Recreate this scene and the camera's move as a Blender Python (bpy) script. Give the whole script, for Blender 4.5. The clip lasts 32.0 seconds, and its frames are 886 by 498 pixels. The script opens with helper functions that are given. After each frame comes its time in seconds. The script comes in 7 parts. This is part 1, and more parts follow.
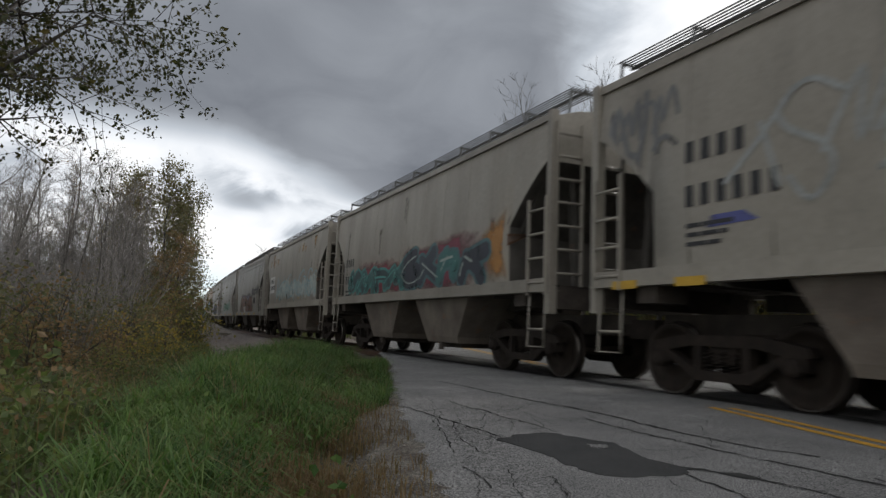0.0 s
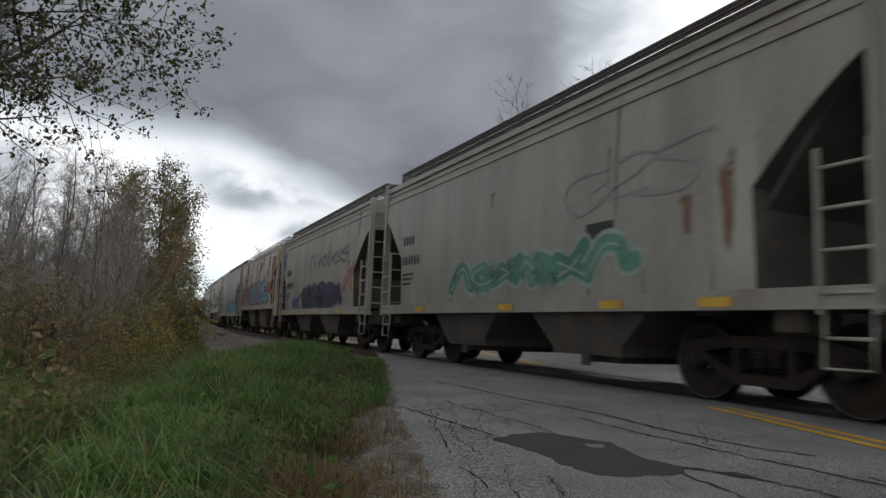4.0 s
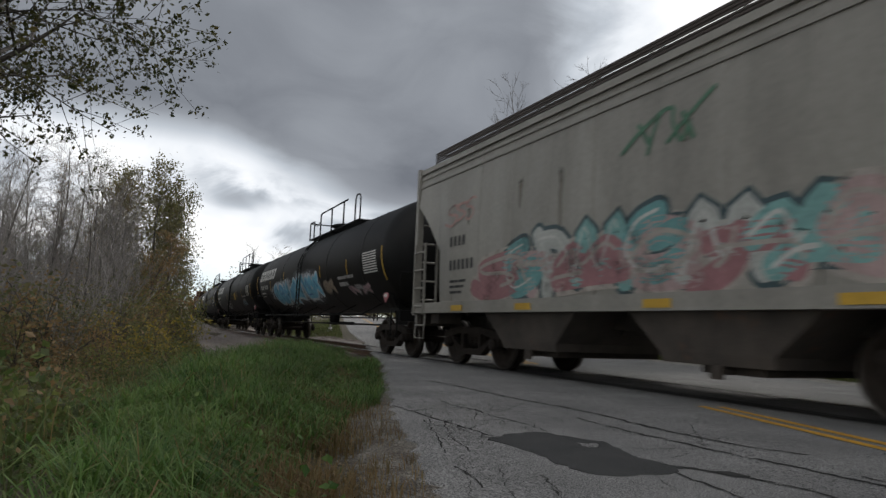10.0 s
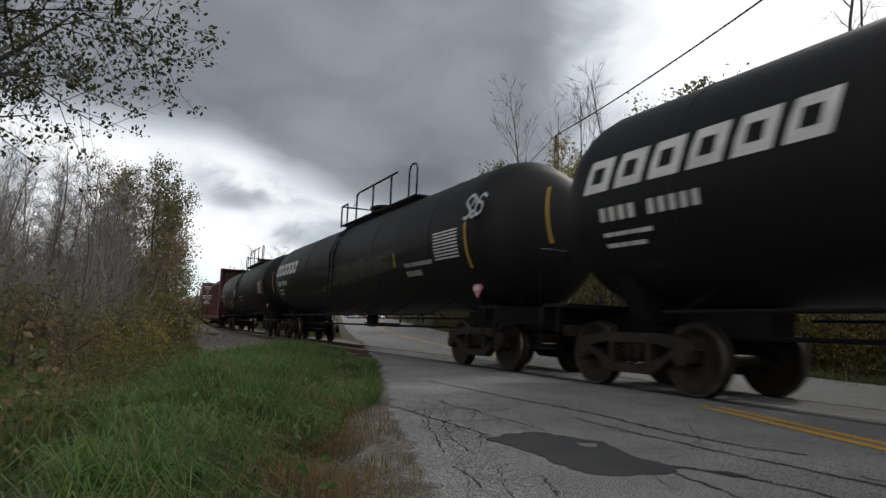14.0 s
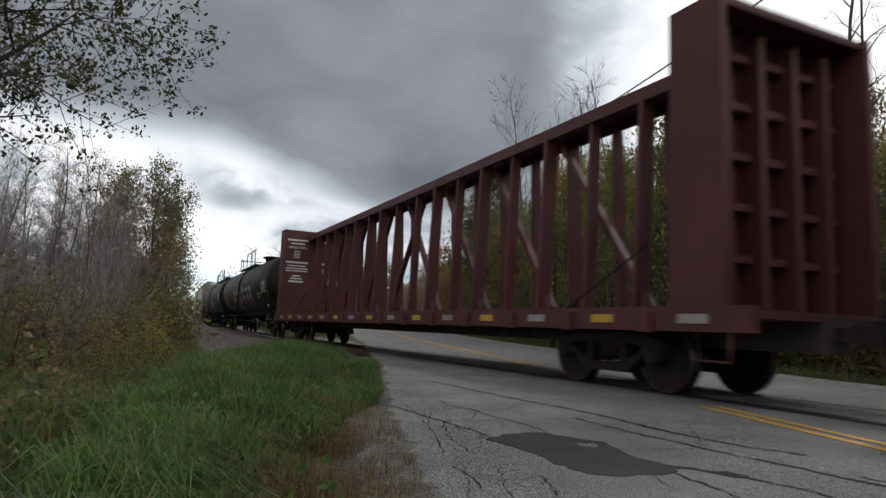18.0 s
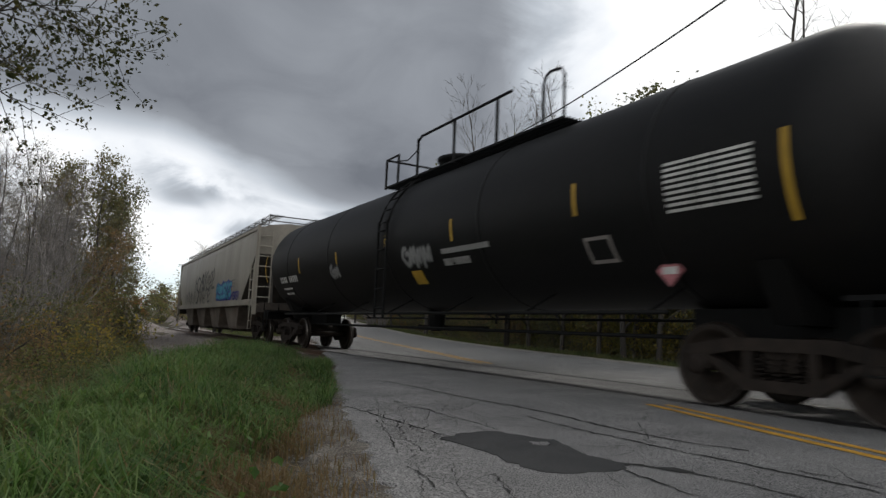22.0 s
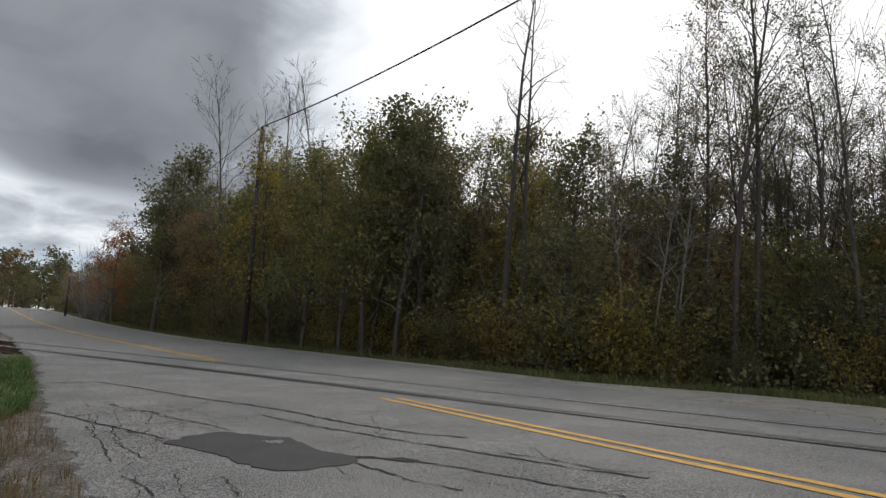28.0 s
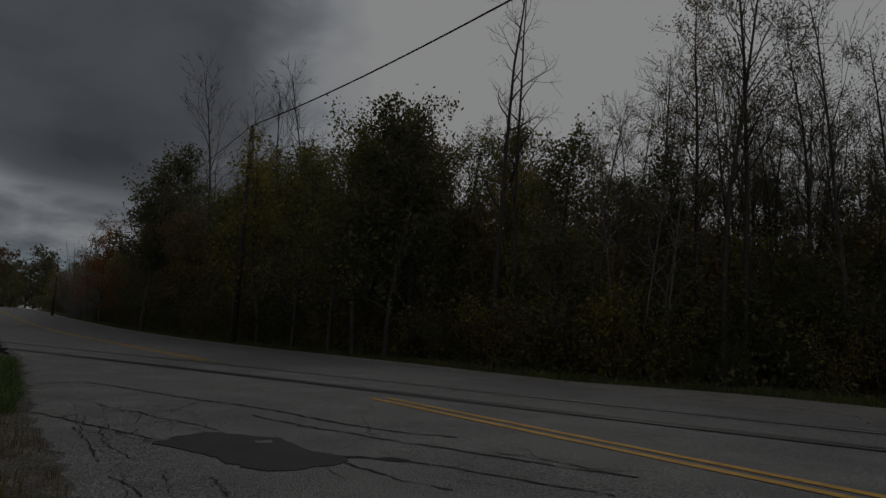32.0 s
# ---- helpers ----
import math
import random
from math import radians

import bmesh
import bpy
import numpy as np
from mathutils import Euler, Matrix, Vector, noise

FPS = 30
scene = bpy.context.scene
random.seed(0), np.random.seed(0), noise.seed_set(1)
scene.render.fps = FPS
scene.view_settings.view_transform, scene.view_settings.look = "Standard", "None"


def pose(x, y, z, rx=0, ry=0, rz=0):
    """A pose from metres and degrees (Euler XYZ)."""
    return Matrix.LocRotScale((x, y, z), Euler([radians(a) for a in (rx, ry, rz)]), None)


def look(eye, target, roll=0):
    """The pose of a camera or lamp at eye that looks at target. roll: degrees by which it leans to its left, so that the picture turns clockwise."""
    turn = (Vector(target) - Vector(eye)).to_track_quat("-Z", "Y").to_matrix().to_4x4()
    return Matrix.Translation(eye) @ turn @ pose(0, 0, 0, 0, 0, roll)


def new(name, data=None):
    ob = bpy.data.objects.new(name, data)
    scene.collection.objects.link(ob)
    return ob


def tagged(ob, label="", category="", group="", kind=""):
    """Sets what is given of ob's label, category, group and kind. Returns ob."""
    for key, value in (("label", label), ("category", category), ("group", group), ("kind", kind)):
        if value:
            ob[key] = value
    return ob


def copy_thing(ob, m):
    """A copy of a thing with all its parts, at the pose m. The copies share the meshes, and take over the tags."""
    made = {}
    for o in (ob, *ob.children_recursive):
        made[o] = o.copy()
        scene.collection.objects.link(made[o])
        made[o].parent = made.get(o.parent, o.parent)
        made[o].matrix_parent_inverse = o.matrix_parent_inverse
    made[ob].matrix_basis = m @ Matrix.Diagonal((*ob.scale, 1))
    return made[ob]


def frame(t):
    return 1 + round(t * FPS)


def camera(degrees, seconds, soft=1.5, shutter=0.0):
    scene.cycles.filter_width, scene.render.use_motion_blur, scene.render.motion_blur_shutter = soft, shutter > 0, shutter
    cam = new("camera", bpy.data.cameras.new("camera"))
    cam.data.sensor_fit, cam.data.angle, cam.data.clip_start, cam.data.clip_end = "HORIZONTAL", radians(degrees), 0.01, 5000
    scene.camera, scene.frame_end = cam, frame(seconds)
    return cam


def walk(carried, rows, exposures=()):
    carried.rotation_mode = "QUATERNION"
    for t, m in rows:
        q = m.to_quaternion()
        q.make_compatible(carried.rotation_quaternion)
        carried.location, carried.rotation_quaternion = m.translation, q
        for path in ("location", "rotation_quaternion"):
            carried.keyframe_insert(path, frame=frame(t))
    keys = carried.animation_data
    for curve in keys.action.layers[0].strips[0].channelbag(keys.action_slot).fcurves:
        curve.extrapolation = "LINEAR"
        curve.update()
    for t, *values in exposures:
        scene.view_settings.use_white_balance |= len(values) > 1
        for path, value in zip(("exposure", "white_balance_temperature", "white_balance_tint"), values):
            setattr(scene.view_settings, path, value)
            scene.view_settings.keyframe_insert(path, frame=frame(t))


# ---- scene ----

# ---------------------------------------------------------------- camera
EYE_HEIGHT = 0.753
PATH = [
    (0, 0.00, 6.97, 2.31), (1, -0.08, 6.96, 2.30), (2, -0.18, 6.97, 2.32), (3, -0.25, 6.98, 2.31), (3.5, -0.29, 6.98, 2.26),
    (5.5, -0.45, 6.98, 2.27), (6, -0.49, 6.98, 2.26), (7, -0.56, 6.98, 2.25), (8, -0.62, 6.98, 2.25), (9, -0.68, 6.97, 2.22),
    (10, -0.76, 6.97, 2.25), (11, -0.83, 6.97, 2.25), (12, -0.89, 6.98, 2.24), (13, -0.89, 6.98, 2.24), (14, -0.89, 6.98, 2.24),
    (14.5, -0.89, 6.98, 2.24), (16.5, -0.89, 6.98, 2.24), (17, -0.89, 6.98, 2.24), (18, -0.88, 6.99, 2.24), (19, -0.89, 6.98, 2.23),
    (20, -0.90, 6.98, 2.22), (20.5, -0.89, 6.98, 2.24), (21, -1.38, 7.02, 2.24), (21.5, -2.95, 7.06, 2.26), (22, -4.82, 7.11, 2.30),
    (22.5, -7.51, 7.18, 2.31), (23, -10.77, 7.29, 2.34), (23.5, -13.93, 7.39, 2.47), (24, -16.71, 7.48, 2.49), (24.5, -19.22, 7.57, 2.54),
    (26.5, -24.92, 7.72, 2.65), (27, -25.70, 7.73, 2.61), (27.5, -26.49, 7.77, 2.67), (28, -27.22, 7.80, 2.68), (28.5, -27.77, 7.81, 2.70),
    (29, -28.05, 7.81, 2.68), (30, -28.06, 7.81, 2.66), (31, -28.07, 7.81, 2.67), (32, -28.07, 7.81, 2.66),
]


def aim(yaw, pitch, roll):
    return pose(0, 0, EYE_HEIGHT, 90 + pitch, 0, yaw) @ pose(0, 0, 0, 0, 0, roll)


EXPOSURE = 0.58
cam = camera(68.73, 32.0, soft=1.4, shutter=0.26)
walk(cam, [(t, aim(a, b, c)) for t, a, b, c in PATH],
     [(0, EXPOSURE), (31.3, EXPOSURE), (31.5, EXPOSURE - 0.25), (31.75, EXPOSURE - 1.1), (32, EXPOSURE - 2.3)])


# ---------------------------------------------------------------- node helpers
def node(tree, kind, **values):
    n = tree.nodes.new(kind)
    for key, value in values.items():
        n.inputs[key].default_value = value
    return n


def ramp(tree, fac, stops):
    n = tree.nodes.new("ShaderNodeValToRGB")
    el = n.color_ramp.elements
    while len(el) < len(stops):
        el.new(0.5)
    for e, (p, c) in zip(el, stops):
        e.position, e.color = p, (*c, 1) if len(c) == 3 else c
    tree.links.new(fac, n.inputs["Fac"])
    return n.outputs["Color"]


def calc(tree, op, a, b=0.0):
    n = tree.nodes.new("ShaderNodeMath")
    n.operation = op
    for k, v in enumerate((a, b)):
        if isinstance(v, (int, float)):
            n.inputs[k].default_value = v
        else:
            tree.links.new(v, n.inputs[k])
    return n.outputs[0]


def blend(tree, fac, a, b, mode="MIX"):
    n = tree.nodes.new("ShaderNodeMix")
    n.data_type, n.blend_type = "RGBA", mode
    for k, v in ((0, fac), (6, a), (7, b)):
        if isinstance(v, (int, float)):
            n.inputs[k].default_value = v
        elif isinstance(v, tuple):
            n.inputs[k].default_value = (*v, 1)
        else:
            tree.links.new(v, n.inputs[k])
    return n.outputs[2]


# ---------------------------------------------------------------- sky and sun
SUN_TURN, SUN_HEIGHT = 42.0, 38.0      # degrees to the right of straight ahead, above the horizon
world = bpy.data.worlds.new("overcast_sky")
scene.world = world
world.use_nodes = True
wt = world.node_tree
wt.nodes.clear()
w_out = wt.nodes.new("ShaderNodeOutputWorld")
w_bg = node(wt, "ShaderNodeBackground", Strength=1.0)
sky = wt.nodes.new("ShaderNodeTexSky")
sky.sky_type, sky.sun_disc = "NISHITA", False
sky.sun_elevation, sky.sun_rotation = radians(SUN_HEIGHT), radians(SUN_TURN)
coord = wt.nodes.new("ShaderNodeTexCoord")
sep = wt.nodes.new("ShaderNodeSeparateXYZ")
wt.links.new(coord.outputs["Generated"], sep.inputs[0])
up = calc(wt, "MAXIMUM", sep.outputs["Z"], 0.0)
# clouds lie on a flat layer: the direction over its height gives their place in it
den = calc(wt, "ADD", up, 0.34)
cu, cv = calc(wt, "DIVIDE", sep.outputs["X"], den), calc(wt, "DIVIDE", sep.outputs["Y"], den)
layer = wt.nodes.new("ShaderNodeCombineXYZ")
wt.links.new(cu, layer.inputs[0])
wt.links.new(cv, layer.inputs[1])
big = node(wt, "ShaderNodeTexNoise", Scale=1.15, Detail=3.5, Roughness=0.5, Distortion=0.5)
small = node(wt, "ShaderNodeTexNoise", Scale=3.4, Detail=6.0, Roughness=0.55, Distortion=0.6)
wt.links.new(layer.outputs[0], big.inputs["Vector"])
wt.links.new(layer.outputs[0], small.inputs["Vector"])
swell, curl = calc(wt, "SUBTRACT", big.outputs["Fac"], 0.5), calc(wt, "SUBTRACT", small.outputs["Fac"], 0.5)
clump = calc(wt, "ADD", calc(wt, "MULTIPLY", swell, 0.75), calc(wt, "MULTIPLY", curl, 0.46))
turn_ = calc(wt, "ARCTAN2", sep.outputs["X"], sep.outputs["Y"])
# the dark cloud's lower edge sinks to the right; below it the sky is open and bright, with grey puffs
edge = calc(wt, "MINIMUM", calc(wt, "MAXIMUM", calc(wt, "SUBTRACT", 0.19, calc(wt, "MULTIPLY", turn_, 0.20)), 0.16), 0.258)
above = calc(wt, "ADD", calc(wt, "SUBTRACT", up, edge), calc(wt, "ADD", calc(wt, "MULTIPLY", swell, 0.16), calc(wt, "MULTIPLY", curl, 0.09)))
low = node(wt, "ShaderNodeMapRange", **{"From Min": 0.03, "From Max": -0.03, "To Min": 0.0, "To Max": 0.62})
wt.links.new(above, low.inputs["Value"])
sunward = node(wt, "ShaderNodeMapRange", **{"From Min": 0.12, "From Max": 0.38, "To Min": 0.0, "To Max": 0.85})
wt.links.new(calc(wt, "ADD", sep.outputs["X"], calc(wt, "MULTIPLY", clump, 0.22)), sunward.inputs["Value"])
gap = node(wt, "ShaderNodeMapRange", **{"From Min": -0.28, "From Max": -0.08, "To Min": 1.0, "To Max": 0.55})
wt.links.new(sep.outputs["X"], gap.inputs["Value"])
behind = node(wt, "ShaderNodeMapRange", **{"From Min": 0.15, "From Max": -0.6, "To Min": 0.0, "To Max": 0.62})
wt.links.new(sep.outputs["Y"], behind.inputs["Value"])
open_sky = calc(wt, "ADD", calc(wt, "MULTIPLY", low.outputs[0], gap.outputs[0]), calc(wt, "MAXIMUM", sunward.outputs[0], behind.outputs[0]))
puffs = calc(wt, "MULTIPLY", clump, calc(wt, "ADD", 0.85, calc(wt, "MULTIPLY", low.outputs[0], 2.2)))


def puff(turn_at, high, broad, deep, amount):
    """A grey cloud at a bearing (radians) and height."""
    a_ = calc(wt, "DIVIDE", calc(wt, "SUBTRACT", calc(wt, "ADD", turn_, calc(wt, "MULTIPLY", curl, 0.12)), turn_at), broad)
    b_ = calc(wt, "DIVIDE", calc(wt, "SUBTRACT", calc(wt, "ADD", up, calc(wt, "MULTIPLY", curl, 0.07)), high), deep)
    q_ = calc(wt, "ADD", calc(wt, "MULTIPLY", a_, a_), calc(wt, "MULTIPLY", b_, b_))
    return calc(wt, "MULTIPLY", calc(wt, "EXPONENT", calc(wt, "MULTIPLY", q_, -1.0)), amount)


grey = calc(wt, "ADD", puff(-0.265, 0.188, 0.085, 0.024, 0.42), puff(-0.07, 0.20, 0.10, 0.03, 0.2))
thin = calc(wt, "SUBTRACT", calc(wt, "ADD", calc(wt, "ADD", 0.225, puffs), open_sky), grey)
cloud = ramp(wt, thin, [(0.08, (0.115, 0.125, 0.145)), (0.32, (0.20, 0.215, 0.24)), (0.50, (0.36, 0.39, 0.43)), (0.66, (0.58, 0.605, 0.64)), (0.90, (0.74, 0.745, 0.75))])
blue = node(wt, "ShaderNodeMapRange", **{"From Min": 0.10, "From Max": 0.02, "To Min": 0.0, "To Max": 0.7})
wt.links.new(up, blue.inputs["Value"])
air = blend(wt, 1.0, sky.outputs[0], (0.085, 0.105, 0.13), "MULTIPLY")
wt.links.new(blend(wt, blue.outputs[0], cloud, air), w_bg.inputs["Color"])
wt.links.new(w_bg.outputs[0], w_out.inputs[0])

sun = new("sun", bpy.data.lights.new("sun", "SUN"))
sun.data.energy, sun.data.angle, sun.data.color = 0.82, radians(14), (1.0, 0.96, 0.9)
a, e = radians(SUN_TURN), radians(SUN_HEIGHT)
sun.matrix_world = look((math.sin(a) * math.cos(e) * 50, math.cos(a) * math.cos(e) * 50, math.sin(e) * 50), (0, 0, 0))


# ---------------------------------------------------------------- materials
def surface(name, stops, scale=4.0, rough=0.8, metal=0.0, bump=0.2, fine=40.0, fleck=0.25, island=None, each=0.0, stretch=None, rust=None, coat=0.0, bump_scale=None, crisp=0.25):
    """A procedural surface: a large-scale colour ramp, finer flecks, relief. island: colours per loose piece; each: lightness that differs per object; rust: (colour, amount)."""
    m = bpy.data.materials.new(name)
    m.use_nodes = True
    t = m.node_tree
    bsdf = t.nodes["Principled BSDF"]
    co = t.nodes.new("ShaderNodeTexCoord").outputs["Object"]
    if stretch:
        mp = node(t, "ShaderNodeMapping", Scale=stretch)
        t.links.new(co, mp.inputs["Vector"])
        co_large = mp.outputs[0]
    else:
        co_large = co
    info = t.nodes.new("ShaderNodeObjectInfo")
    shift = t.nodes.new("ShaderNodeVectorMath")
    shift.operation = "ADD"
    t.links.new(co_large, shift.inputs[0])
    if each:
        t.links.new(calc(t, "MULTIPLY", info.outputs["Random"], 37.0), shift.inputs[1])
    n1 = node(t, "ShaderNodeTexNoise", Scale=scale, Detail=5.0, Roughness=0.6)
    n2 = node(t, "ShaderNodeTexNoise", Scale=fine, Detail=3.0, Roughness=0.6)
    t.links.new(shift.outputs[0], n1.inputs["Vector"])
    t.links.new(co, n2.inputs["Vector"])
    if island:
        geo = t.nodes.new("ShaderNodeNewGeometry")
        col = ramp(t, geo.outputs["Random Per Island"], island)
        col = blend(t, 0.45, col, ramp(t, n1.outputs["Fac"], stops))
    else:
        col = ramp(t, n1.outputs["Fac"], stops)
    if rust:
        n3 = node(t, "ShaderNodeTexNoise", Scale=scale * 1.7, Detail=8.0, Roughness=0.68)
        t.links.new(shift.outputs[0], n3.inputs["Vector"])
        f = node(t, "ShaderNodeMapRange", **{"From Min": rust[1], "From Max": rust[1] + 0.13})
        t.links.new(n3.outputs["Fac"], f.inputs["Value"])
        col = blend(t, f.outputs[0], col, rust[0])
    grain = ramp(t, n2.outputs["Fac"], [(0.5 - crisp, (1 - fleck,) * 3), (0.5 + crisp, (1 + fleck * 0.4,) * 3)])
    col = blend(t, 1.0, col, grain, "MULTIPLY")
    if each:
        lift = calc(t, "ADD", calc(t, "MULTIPLY", info.outputs["Random"], each), 1 - each / 2)
        lc = t.nodes.new("ShaderNodeCombineColor")
        for k in range(3):
            t.links.new(lift, lc.inputs[k])
        col = blend(t, 1.0, col, lc.outputs[0], "MULTIPLY")
    t.links.new(col, bsdf.inputs["Base Color"])
    bsdf.inputs["Roughness"].default_value, bsdf.inputs["Metallic"].default_value = rough, metal
    bsdf.inputs["Coat Weight"].default_value = coat
    if bump:
        bp = node(t, "ShaderNodeBump", Strength=bump, Distance=0.02)
        if bump_scale:
            n4 = node(t, "ShaderNodeTexNoise", Scale=bump_scale, Detail=4.0)
            t.links.new(co, n4.inputs["Vector"])
            t.links.new(n4.outputs["Fac"], bp.inputs["Height"])
        else:
            t.links.new(n2.outputs["Fac"], bp.inputs["Height"])
        t.links.new(bp.outputs[0], bsdf.inputs["Normal"])
    return m


def leaf_material(name, colours, clumps=1.1):
    n = len(colours)
    m = surface(name, [(0.36, tuple(c * 0.45 for c in colours[0])), (0.5, colours[1]), (0.64, tuple(c * 1.15 for c in colours[-1]))], scale=clumps, rough=0.6, bump=0, fine=25,
                island=[((k + 0.5) / n, c) for k, c in enumerate(colours)])
    t = m.node_tree
    bsdf, out = t.nodes["Principled BSDF"], t.nodes["Material Output"]
    tl = t.nodes.new("ShaderNodeBsdfTranslucent")
    t.links.new(bsdf.inputs["Base Color"].links[0].from_socket, tl.inputs["Color"])
    mix = node(t, "ShaderNodeMixShader", Fac=0.5)
    t.links.new(bsdf.outputs[0], mix.inputs[1])
    t.links.new(tl.outputs[0], mix.inputs[2])
    t.links.new(mix.outputs[0], out.inputs["Surface"])
    return m


def paint(name, colour, rough=0.6, metal=0.0, worn=0.25):
    d = tuple(c * (1 - worn) for c in colour)
    return surface(name, [(0.3, d), (0.65, colour)], scale=2.5, rough=rough, metal=metal, bump=0.06, fine=30, fleck=0.15)


M_SOIL = surface("soil", [(0.3, (0.045, 0.034, 0.022)), (0.55, (0.075, 0.062, 0.035)), (0.75, (0.06, 0.07, 0.028))], scale=0.6, bump=0.8, fine=22, fleck=0.5, rough=0.95)
M_ASPHALT = surface("old_asphalt", [(0.25, (0.17, 0.166, 0.162)), (0.5, (0.225, 0.219, 0.213)), (0.8, (0.30, 0.293, 0.283))], scale=1.1, bump=0.55, fine=110, fleck=0.8, crisp=0.10, rough=0.9)
M_PATCH = surface("fresh_asphalt", [(0.3, (0.028, 0.028, 0.028)), (0.7, (0.046, 0.045, 0.044))], scale=3, bump=0.35, fine=120, fleck=0.35, rough=0.85)
M_DIRT = surface("gritty_dirt", [(0.3, (0.075, 0.06, 0.046)), (0.5, (0.13, 0.11, 0.088)), (0.72, (0.24, 0.22, 0.195))], scale=3.5, bump=1.0, fine=60, fleck=0.75, crisp=0.15, rough=0.95)
M_CRACK = surface("crack", [(0.3, (0.012, 0.012, 0.011)), (0.7, (0.03, 0.029, 0.027))], scale=9, bump=0, rough=1.0)
M_YELLOW = surface("yellow_road_paint", [(0.3, (0.42, 0.22, 0.02)), (0.6, (0.62, 0.33, 0.03))], scale=6, fine=90, fleck=0.35, rough=0.75, rust=((0.2, 0.19, 0.17), 0.60))
M_GRAVEL = surface("gravel", [(0.3, (0.13, 0.118, 0.10)), (0.7, (0.27, 0.25, 0.22))], scale=6, bump=1.0, fine=60, fleck=0.6, rough=0.95)
M_BALLAST = surface("ballast_stone", [(0.3, (0.14, 0.115, 0.10)), (0.7, (0.24, 0.20, 0.18))], scale=2, bump=0.7, fine=30, fleck=0.4, island=[(0.2, (0.12, 0.10, 0.09)), (0.5, (0.22, 0.18, 0.16)), (0.8, (0.30, 0.27, 0.25))])
M_SHOULDER = surface("pale_gravel", [(0.3, (0.20, 0.185, 0.16)), (0.7, (0.36, 0.335, 0.30))], scale=3, bump=1.0, fine=60, fleck=0.5, rough=0.95)
M_RAIL = surface("rail_steel", [(0.3, (0.09, 0.055, 0.035)), (0.7, (0.16, 0.10, 0.07))], scale=5, rough=0.55, metal=0.6, bump=0.1)
M_RAILTOP = surface("polished_rail_head", [(0.3, (0.42, 0.42, 0.42)), (0.7, (0.55, 0.55, 0.55))], scale=5, rough=0.25, metal=1.0, bump=0.02)
M_SLEEPER = surface("creosoted_timber", [(0.3, (0.035, 0.028, 0.022)), (0.7, (0.09, 0.075, 0.06))], scale=3, bump=0.5, stretch=(1, 8, 8))
M_RUBBER = surface("black_crossing_rubber", [(0.3, (0.018, 0.018, 0.019)), (0.7, (0.035, 0.035, 0.035))], scale=5, rough=0.7, bump=0.2)
M_BARK = surface("grey_bark", [(0.3, (0.06, 0.054, 0.048)), (0.7, (0.13, 0.118, 0.105))], scale=6, bump=0.8, fine=18, stretch=(1, 1, 0.25))
M_TWIG = surface("bare_twig", [(0.3, (0.14, 0.128, 0.12)), (0.7, (0.26, 0.24, 0.225))], scale=6, bump=0.2)
M_DARKBARK = surface("dark_bark", [(0.3, (0.035, 0.03, 0.026)), (0.7, (0.075, 0.064, 0.054))], scale=6, bump=0.7, fine=18, stretch=(1, 1, 0.25))
M_WOODPOLE = surface("weathered_pole_timber", [(0.3, (0.022, 0.018, 0.015)), (0.7, (0.05, 0.042, 0.035))], scale=5, bump=0.5, stretch=(1, 1, 0.1))
M_GRASS = leaf_material("green_grass", [(0.030, 0.070, 0.014), (0.055, 0.120, 0.022), (0.085, 0.165, 0.030), (0.108, 0.205, 0.034), (0.15, 0.15, 0.05), (0.18, 0.26, 0.085)], 1.6)
M_VERGE = leaf_material("mown_verge_grass", [(0.06, 0.10, 0.022), (0.09, 0.13, 0.03), (0.13, 0.14, 0.04), (0.17, 0.14, 0.06)], 0.8)
M_DRYGRASS = leaf_material("dry_grass", [(0.135, 0.085, 0.034), (0.19, 0.125, 0.055), (0.10, 0.105, 0.032), (0.25, 0.18, 0.09)])
M_WEED = leaf_material("ditch_weeds", [(0.085, 0.08, 0.034), (0.06, 0.10, 0.028), (0.17, 0.105, 0.05), (0.11, 0.14, 0.04)], 1.8)
M_LEAF_GREEN = leaf_material("green_leaves", [(0.10, 0.122, 0.036), (0.14, 0.165, 0.046), (0.20, 0.19, 0.056), (0.25, 0.195, 0.062)])
M_LEAF_DARK = leaf_material("dark_green_leaves", [(0.085, 0.098, 0.044), (0.12, 0.132, 0.056), (0.165, 0.155, 0.066), (0.19, 0.148, 0.07)])
M_DITCHGREEN = leaf_material("ditch_greens", [(0.05, 0.075, 0.022), (0.08, 0.12, 0.032), (0.13, 0.165, 0.042), (0.18, 0.20, 0.06)], 2.2)
M_LEAF_YELLOW = leaf_material("yellowing_leaves", [(0.15, 0.135, 0.034), (0.26, 0.20, 0.04), (0.50, 0.36, 0.06), (0.16, 0.15, 0.04)])
M_LEAF_BROWN = leaf_material("brown_leaves", [(0.17, 0.115, 0.06), (0.24, 0.16, 0.078), (0.15, 0.13, 0.055), (0.29, 0.18, 0.08)])
M_LEAF_OLIVE = leaf_material("olive_brown_leaves", [(0.13, 0.125, 0.052), (0.18, 0.162, 0.066), (0.23, 0.17, 0.08), (0.115, 0.12, 0.048)])
M_BED = surface("pinkish_ballast", [(0.3, (0.17, 0.14, 0.125)), (0.7, (0.32, 0.28, 0.255))], scale=5, bump=1.0, fine=22, fleck=0.6, crisp=0.15, rough=0.95)
M_LEAF_ORANGE = leaf_material("orange_leaves", [(0.260, 0.098, 0.026), (0.364, 0.143, 0.033), (0.182, 0.091, 0.026)])
